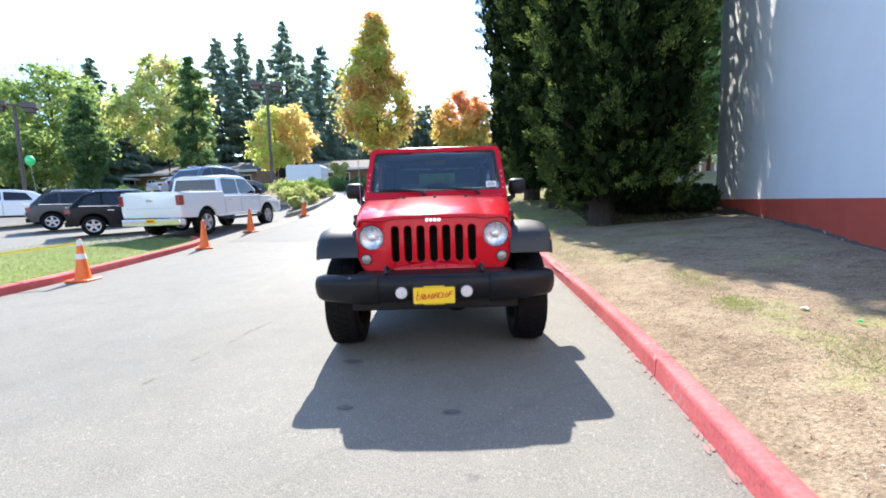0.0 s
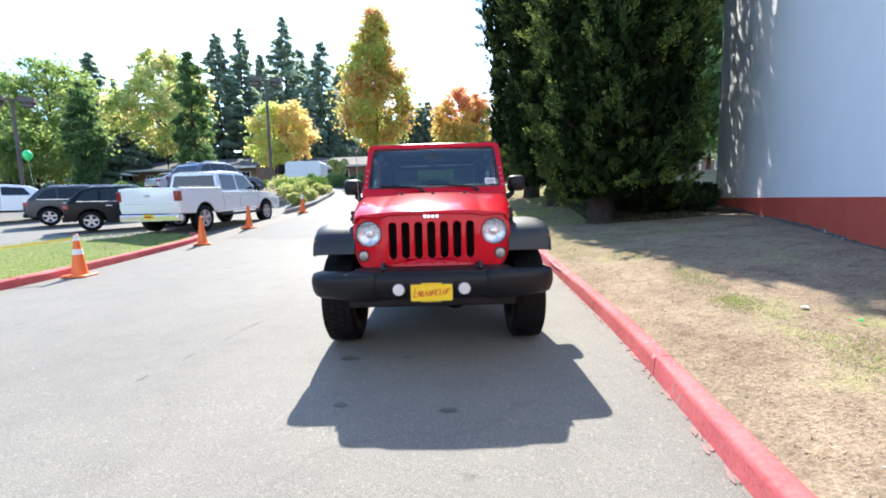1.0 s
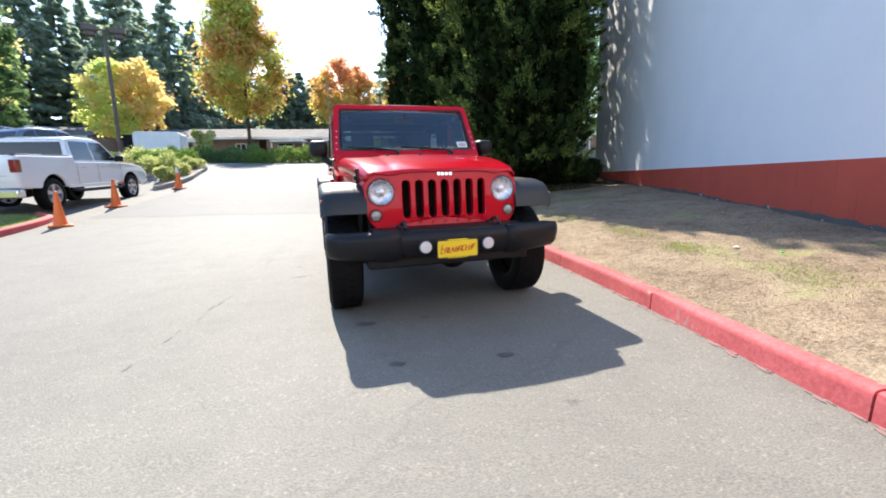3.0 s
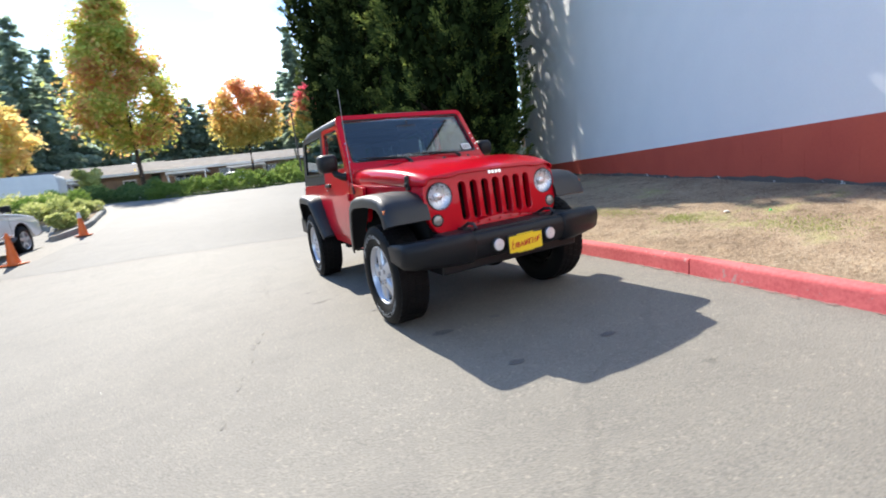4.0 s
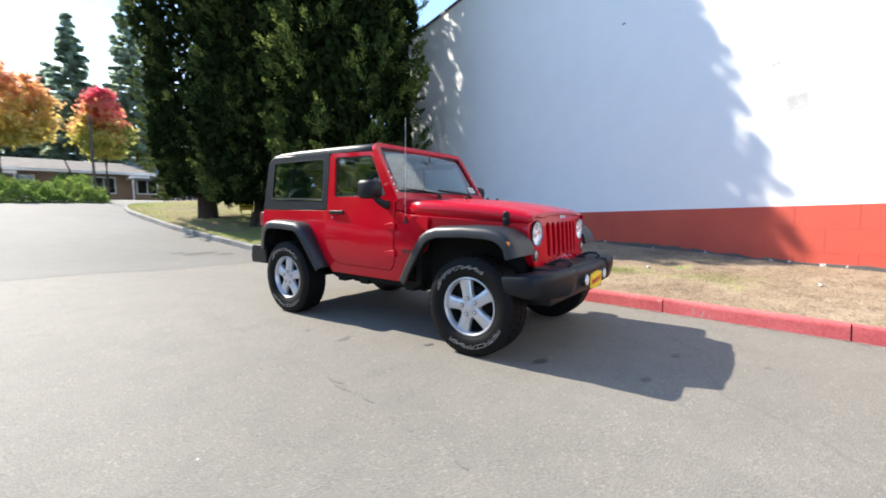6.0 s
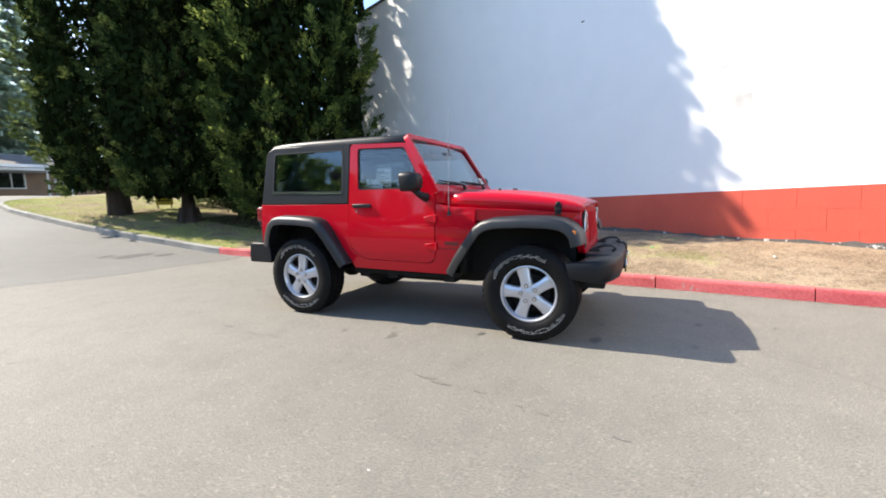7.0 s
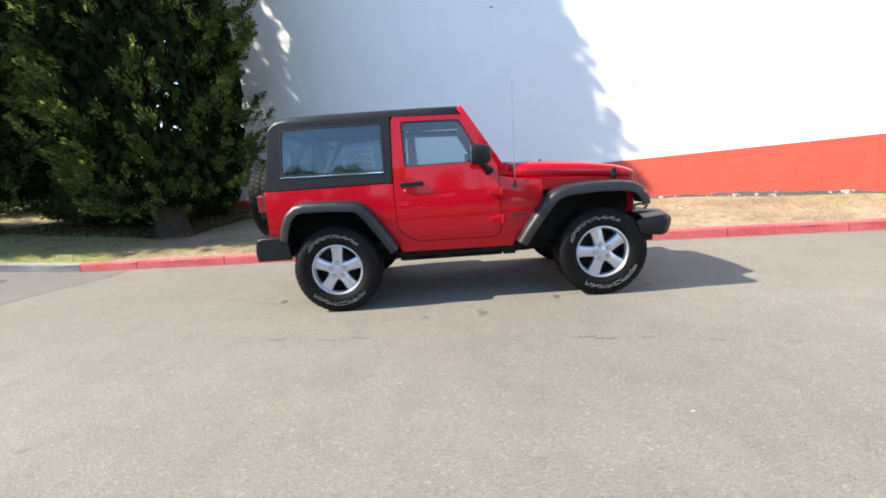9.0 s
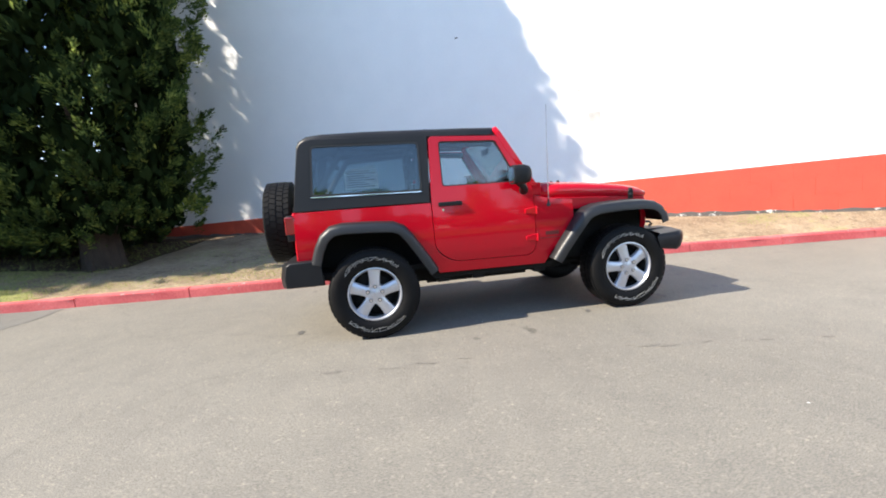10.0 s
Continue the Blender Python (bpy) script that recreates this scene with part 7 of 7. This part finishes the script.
    if name == "estate_car":
        for s in (-1, 1):
            bm = bmesh.new()
            x0, x1 = min(q[0] for w in windows for q in w), max(q[0] for w in windows for q in w)
            box(bm, x0, x1, s * (cy(belt + 0.04) - 0.01), s * (cy(belt + 0.04) + 0.012), belt + 0.025, belt + 0.05)
            part("window_trim", bm, "chrome", e, "bright window strip", bevel=0.004)
            bm = bmesh.new()
            tube(bm, [(-1.40, s * (cy(zt) - 0.12), zt - 0.06), (-1.25, s * (cy(zt) - 0.12), zt + 0.02), (0.0, s * (cy(zt) - 0.12), zt + 0.045), (0.2, s * (cy(zt) - 0.12), zt - 0.03)], 0.016, 8)
            part("roof_rail", bm, "chrome", e, "slim metal roof rail", smooth=True)
    if plate:
        bm = bmesh.new()
        box(bm, xb - 0.052, xb - 0.03, -0.15, 0.15, r * 1.1, r * 1.1 + 0.15)
        p = part("number_plate", bm, "plate_yellow", e, "yellow dealer plate")
        bm = bmesh.new()
        box(bm, xb - 0.055, xb - 0.05, -0.11, 0.11, r * 1.1 + 0.05, r * 1.1 + 0.10)
        part("print", bm, "ink_red", p)
    for s in (-1, 1):
        bm = bmesh.new()
        x = cabin[-1][0] - 0.35
        box(bm, x - 0.06, x + 0.06, s * (h - 0.02), s * (h + 0.20), belt + 0.02, belt + 0.20)
        part("mirror", bm, "black_plastic", e, bevel=0.03)
    for s in (-1, 1):
        for wpts in windows[:2]:
            bm = bmesh.new()
            x = min(q[0] for q in wpts) + 0.12
            box(bm, x, x + 0.2, s * (h - 0.03), s * (h + 0.018), belt - 0.14, belt - 0.11)
            part("door_handle", bm, "chrome", e, bevel=0.006)
    return e


M["glass_dark_solid"] = mat("dark car glass", (0.010, 0.012, 0.014), (0.016, 0.018, 0.02), rough=0.05, spec=0.5, rvar=0.01)
suv_low = [(-2.16, 0.40), (-2.25, 0.58), (-2.26, 0.80), (-2.20, 1.00), (-2.08, 1.10), (1.0, 1.12), (1.9, 1.06), (2.28, 0.95), (2.40, 0.70), (2.38, 0.40), (1.95, 0.30)]
suv_cab = [(-2.14, 1.08), (-1.72, 1.57), (-1.30, 1.70), (-0.2, 1.75), (0.34, 1.68), (1.20, 1.08)]
suv_win = [[(-0.15, 1.16), (-0.15, 1.63), (0.26, 1.62), (0.84, 1.16)], [(-1.10, 1.16), (-1.10, 1.65), (-0.22, 1.64), (-0.22, 1.16)], [(-1.84, 1.18), (-1.56, 1.52), (-1.18, 1.63), (-1.18, 1.16)]]
car("estate_car", at(-12.55, 12.65, 0, 50) @ Matrix.Scale(0.77, 4), "black four-wheel-drive estate car with tinted windows", "car_black", 4.8, 1.92, suv_low, suv_cab, 1.10, 1.45, -1.46, 0.38, suv_win)
car("estate_car", at(-16.3, 14.45, 0, 52) @ Matrix.Scale(0.8, 4), "dark grey estate car with bright roof rails", "car_grey", 4.8, 1.92, suv_low, suv_cab, 1.10, 1.45, -1.46, 0.38, suv_win)
sed_low = [(-2.25, 0.40), (-2.28, 0.70), (-2.22, 0.98), (-1.7, 1.02), (0.9, 1.0), (1.7, 0.90), (2.15, 0.78), (2.27, 0.58), (2.24, 0.34), (1.9, 0.26)]
sed_cab = [(-1.95, 0.98), (-1.25, 1.40), (-0.6, 1.47), (0.1, 1.45), (1.10, 0.97)]
sed_win = [[(-0.30, 1.02), (-0.30, 1.37), (0.08, 1.38), (0.80, 1.03)], [(-1.25, 1.03), (-1.05, 1.33), (-0.38, 1.37), (-0.38, 1.02)]]
car("saloon_car", at(-21.2, 14.6, 0.1, 232) @ Matrix.Scale(0.98, 4), "white saloon car parked on the sloping lot", "car_white", 4.6, 1.80, sed_low, sed_cab, 0.98, 1.36, -1.36, 0.33, sed_win, wtyre=0.21)
car("estate_car", at(-16.2, 21.6, 0.03, 80), "dark blue estate car parked behind the pickup", "car_blue", 4.8, 1.92, suv_low, suv_cab, 1.10, 1.45, -1.46, 0.38, suv_win)
car("saloon_car", at(-20.2, 23.9, 0, 70) @ Matrix.Scale(0.85, 4), "silver saloon car parked in the second row", "alloy", 4.6, 1.80, sed_low, sed_cab, 0.98, 1.36, -1.36, 0.33, sed_win, wtyre=0.21)
car("saloon_car", at(-7.6, 44.5, 0, 180), "pale saloon car behind the low hedge", "car_white", 4.6, 1.80, sed_low, sed_cab, 0.98, 1.36, -1.36, 0.33, sed_win, wtyre=0.21)

# white pickup
pk_low = [(-2.88, 0.62), (-2.92, 0.80), (-2.90, 1.34), (-2.85, 1.38), (-0.95, 1.38), (-0.9, 1.24), (1.2, 1.22), (2.0, 1.17), (2.62, 1.08), (2.86, 0.90), (2.88, 0.55), (2.5, 0.46)]
pk_cab = [(-0.98, 1.22), (-0.86, 1.86), (-0.5, 1.93), (0.45, 1.92), (0.72, 1.84), (1.42, 1.22)]
pk_win = [[(0.12, 1.28), (0.12, 1.80), (0.66, 1.79), (1.20, 1.28)], [(-0.80, 1.28), (-0.74, 1.80), (0.04, 1.80), (0.04, 1.28)]]
pickup = car("pickup_truck", at(-10.1, 13.25, 0.0, 92) @ pose(0, 0, 0, 0, -2.2, 0) @ Matrix.Scale(0.91, 4), "white crew-cab pickup truck parked by the grass island", "car_white", 5.8, 2.0, pk_low, pk_cab, 1.22, 1.83, -1.80, 0.41, pk_win, 0.22, trim="chrome", tail=(0.98, 1.28, 0.14), wtyre=0.27, sill=0.58)
for s in (-1, 1):                         # open load bed behind the cab
    bm = bmesh.new()
    box(bm, -2.86, -1.02, s * 0.86, s * 0.96, 1.36, 1.405)
    part("bed_rail", bm, "black_plastic", pickup, bevel=0.01)
bm = bmesh.new()
box(bm, -2.80, -1.04, -0.84, 0.84, 1.372, 1.386)
part("bed_liner", bm, "dark", pickup)
bm = bmesh.new()
box(bm, -2.975, -2.94, -0.42, 0.42, 0.40, 0.44)
box(bm, -2.935, -2.90, -0.10, 0.10, 1.10, 1.17)
box(bm, -2.925, -2.90, -0.78, 0.78, 0.90, 0.91)
part("tailgate_handle", bm, "chrome", pickup, bevel=0.006)
for s in (-1, 1):
    bm = bmesh.new()
    tube(bm, [(-1.2, s * 1.0, 0.52), (-1.0, s * 1.04, 0.46), (1.1, s * 1.04, 0.46), (1.3, s * 1.0, 0.52)], 0.045, 8)
    part("side_step", bm, "black_plastic", pickup, smooth=True)

# ---- cones, tape, sign, lamp posts ----
def cone(m, label, lean=0.0):
    e = thing("traffic_cone", m @ pose(0, 0, 0, lean, 0, 0), label, "traffic cone", "traffic cones")
    bm = bmesh.new()
    rings = []
    for r, z in ((0.128, 0.03), (0.118, 0.05), (0.112, 0.075), (0.076, 0.33), (0.042, 0.60), (0.032, 0.68), (0.030, 0.70), (0.020, 0.71)):
        rings.append([(r * math.cos(a), r * math.sin(a), z) for a in np.linspace(0, 2 * math.pi, 21)[:-1]])
    loft(bm, rings)
    part("cone_body", bm, "cone", e, smooth=True)
    bm = bmesh.new()
    loft(bm, [[(u, v, z) for u, v in rrect(-0.19 + i, 0.19 - i, -0.19 + i, 0.19 - i, 0.05, 3)] for z, i in ((0, 0), (0.025, 0), (0.035, 0.012))])
    part("cone_base", bm, "cone", e)
    return e


for x, y, yw in ((-7.55, 6.55, 12), (-8.12, 10.15, 40), (-8.46, 12.62, 70), (-8.42, 16.0, 5)):
    c = cone(at(x, y, 0.004, yw), "orange plastic traffic cone standing on the asphalt")
    if y < 7 or y > 15:
        for z0, z1 in (((0.37, 0.46), (0.60, 0.69)) if y < 7 else ((0.52, 0.69),)):
            bm = bmesh.new()
            loft(bm, [[(r * math.cos(a), r * math.sin(a), z) for a in np.linspace(0, 2 * math.pi, 21)[:-1]] for r, z in ((0.1255 - 0.134 * z0, z0), (0.1255 - 0.134 * z1, z1))])
            part("white_band", bm, "paper", c, "pale reflective band", smooth=True)
g0, g1 = float(gz(-7.55, 6.55)), float(gz(-14.5, 2.0))
bm = bmesh.new()
pts = [(-7.55 - 7 * t, 6.55 - 4.6 * t, (g0 + 0.62) * (1 - t) + (g1 + 0.55) * t - 0.22 * math.sin(math.pi * t)) for t in np.linspace(0, 1, 15)]
loft(bm, [[(x, y, z), (x, y, z + 0.045), (x + 0.002, y + 0.002, z + 0.045), (x + 0.002, y + 0.002, z)] for x, y, z in pts])
tagged(part("barrier_tape", bm, "tape"), "yellow barrier tape tied to a cone", "tape")
bm = bmesh.new()
box(bm, -14.53, -14.47, 1.97, 2.03, g1, g1 + 0.8)
tagged(part("tape_post", bm, "pole", bevel=0.01), "short wooden stake that holds the tape", "post")

sg = thing("yard_sign", at(1.9, 19.3, 0.28, -23), "small yellow sign on two thin legs", "sign")
bm = bmesh.new()
box(bm, -0.26, 0.26, -0.012, 0.012, 0.22, 0.80)
part("board", bm, "sign_yellow", sg, bevel=0.006)
for x in (-0.20, 0.20):
    bm = bmesh.new()
    box(bm, x - 0.02, x + 0.02, -0.015, 0.015, -0.1, 0.23)
    part("leg", bm, "pole", sg)
bm = bmesh.new()
for k, w in enumerate((0.20, 0.16, 0.21)):
    box(bm, -w, w, -0.016, -0.012, 0.34 + k * 0.14, 0.38 + k * 0.14)
part("print", bm, "ink_black", sg)


def lamp_post(m, h, label, turn=0):
    e = thing("street_lamp", m, label, "street lamp", "car park lamps")
    bm = bmesh.new()
    cyl(bm, (0, 0, -0.1), (0, 0, h), 0.095, 0.075, 12)
    part("pole", bm, "pole", e, smooth=True)
    bm = bmesh.new()
    cyl(bm, (0, 0, -0.1), (0, 0, 0.65), 0.24, 0.24, 16)
    part("footing", bm, "kerb_grey", e, smooth=True)
    for s in (-1, 1):
        ca, sa = math.cos(radians(turn)), math.sin(radians(turn))
        bm = bmesh.new()
        vs = box(bm, s * 0.26, s * 0.90, -0.28, 0.28, h - 0.12, h + 0.16) + box(bm, s * 0.38, s * 0.80, -0.2, 0.2, h - 0.34, h - 0.12) + box(bm, 0, s * 0.27, -0.05, 0.05, h - 0.03, h + 0.06)
        for v in vs:
            v.co.x, v.co.y = v.co.x * ca - v.co.y * sa, v.co.x * sa + v.co.y * ca
        part("lamp_head", bm, "pole", e, "brown box lamp head", bevel=0.02)
    return e


lamp_post(at(-15.45, 25.6), 6.7, "brown twin-headed lamp post in the planted island", 25)
lamp_post(at(-25.33, 18.84), 5.2, "brown twin-headed lamp post in the car park", 40)
bm = bmesh.new()
cyl(bm, (0, 0, -0.1), (0, 0, 4.3), 0.06, 0.05, 10)
pl = part("slim_post", bm, "pole", smooth=True)
pl.matrix_basis = at(-1.75, 29.4)
tagged(pl, "slim brown metal post at the end of the hedge", "post")

# ---- low houses in the background ----
def house(x0, x1, y, depth, wall_h, roof_h, label, awnings, seed):
    rnd = random.Random(seed)
    z = float(gz((x0 + x1) / 2, y)) - 0.1
    e = thing("house", pose(x0, y, z), label, "house", "low houses")
    w = x1 - x0
    bm = bmesh.new()
    box(bm, 0, w, 0, depth, 0, wall_h)
    part("wall", bm, "brown_wall", e)
    bm = bmesh.new()
    v = [bm.verts.new(q) for q in ((-0.6, -0.9, wall_h - 0.12), (w + 0.6, -0.9, wall_h - 0.12), (w + 0.6, depth / 2, wall_h + roof_h), (-0.6, depth / 2, wall_h + roof_h), (w + 0.6, depth + 0.9, wall_h - 0.12), (-0.6, depth + 0.9, wall_h - 0.12))]
    lo = [bm.verts.new(q.co + Vector((0, 0, -0.14))) for q in v]
    for a, b in ((v, 1), (lo, -1)):
        bm.faces.new([a[i] for i in (0, 1, 2, 3)][::b])
        bm.faces.new([a[i] for i in (3, 2, 4, 5)][::b])
    for i, j in ((0, 1), (1, 2), (2, 4), (4, 5), (5, 3), (3, 0)):
        bm.faces.new((v[i], lo[i], lo[j], v[j]))
    part("roof", bm, "roof", e)
    bm = bmesh.new()
    box(bm, -0.6, w + 0.6, -0.96, -0.90, wall_h - 0.34, wall_h - 0.10)
    part("fascia", bm, "trim_white", e)
    n = int(w / 3.1)
    for k in range(n):
        xc = (k + 0.5) * w / n
        wd, z0, z1 = (0.95, 0.0, 2.1) if k % 3 == 2 else (1.5, 0.9, 2.2)
        bm = bmesh.new()
        pierced(bm, [(xc - wd / 2 - 0.1, z0 - 0.1), (xc + wd / 2 + 0.1, z0 - 0.1), (xc + wd / 2 + 0.1, z1 + 0.1), (xc - wd / 2 - 0.1, z1 + 0.1)], [[(xc - wd / 2, z0), (xc - 0.04, z0), (xc - 0.04, z1), (xc - wd / 2, z1)], [(xc + 0.04, z0), (xc + wd / 2, z0), (xc + wd / 2, z1), (xc + 0.04, z1)]], lambda u, q, d: (u, -0.06 + d, q), 0.08)
        fr = part("window", bm, "trim_white", e, "white framed window")
        bm = bmesh.new()
        box(bm, xc - wd / 2, xc + wd / 2, -0.02, -0.005, z0, z1)
        part("pane", bm, "glass_dark_solid", fr)
    for a in awnings:
        bm = bmesh.new()
        box(bm, a, a + 3.4, -2.6, -0.1, wall_h - 0.75, wall_h - 0.55)
        aw = part("awning", bm, "trim_white", e, "white flat awning over the door", bevel=0.02)
        for px in (a + 0.1, a + 3.2):
            bm = bmesh.new()
            box(bm, px, px + 0.1, -2.5, -2.4, 0, wall_h - 0.75)
            part("post", bm, "trim_white", aw)
    return e


house(-52, -30, 46.5, 8, 2.9, 1.3, "low brown house with a grey shingle roof", (3,), 1)
house(-27, -15.5, 51, 8, 2.9, 1.3, "low brown house with a grey roof and white awnings", (2.5,), 2)
house(-14.2, -2.2, 49, 8, 2.75, 1.2, "long low brown house with white awnings", (1.0, 6.2), 3)
house(-0.8, 12, 50, 8, 2.8, 1.2, "low brown house with white window frames", (3.2,), 4)
house(15, 29, 48, 8, 2.8, 1.2, "low brown house beyond the building", (2.0, 8.0), 5)
bm = bmesh.new()
loft(bm, [[(x, y, z) for x, z in rrect(0, 3.0, 0, 2.2, 0.25, 4)] for y in (0, 0.06, 2.2, 2.26)])
sh = part("storage_shed", bm, "trim_white", smooth=True)
sh.matrix_basis = at(-19.6, 34.6, 0, 10)
tagged(sh, "small white storage trailer behind the bed", "trailer")
bm = bmesh.new()
box(bm, -0.75, -0.02, 0.4, 1.6, 0.0, 2.0)
part("dark_door", bm, "dark", sh, "dark open end")

bl = thing("balloon", at(-17.9, 13.7), "shiny green balloon tied to a thin string", "balloon")
bm = bmesh.new()
loft(bm, [[(r * math.cos(a), r * math.sin(a), 2.3 + z) for a in np.linspace(0, 2 * math.pi, 17)[:-1]] for r, z in ((0.012, 0.07), (0.02, 0.08), (0.085, 0.14), (0.14, 0.22), (0.15, 0.31), (0.125, 0.39), (0.07, 0.45), (0.015, 0.47))])
part("skin", bm, "balloon", bl, smooth=True)
bm = bmesh.new()
tube(bm, [(0.2, 0, 0), (0.1, 0.05, 1.0), (0.0, 0.0, 2.38)], 0.004, 5)
part("string", bm, "paper", bl)
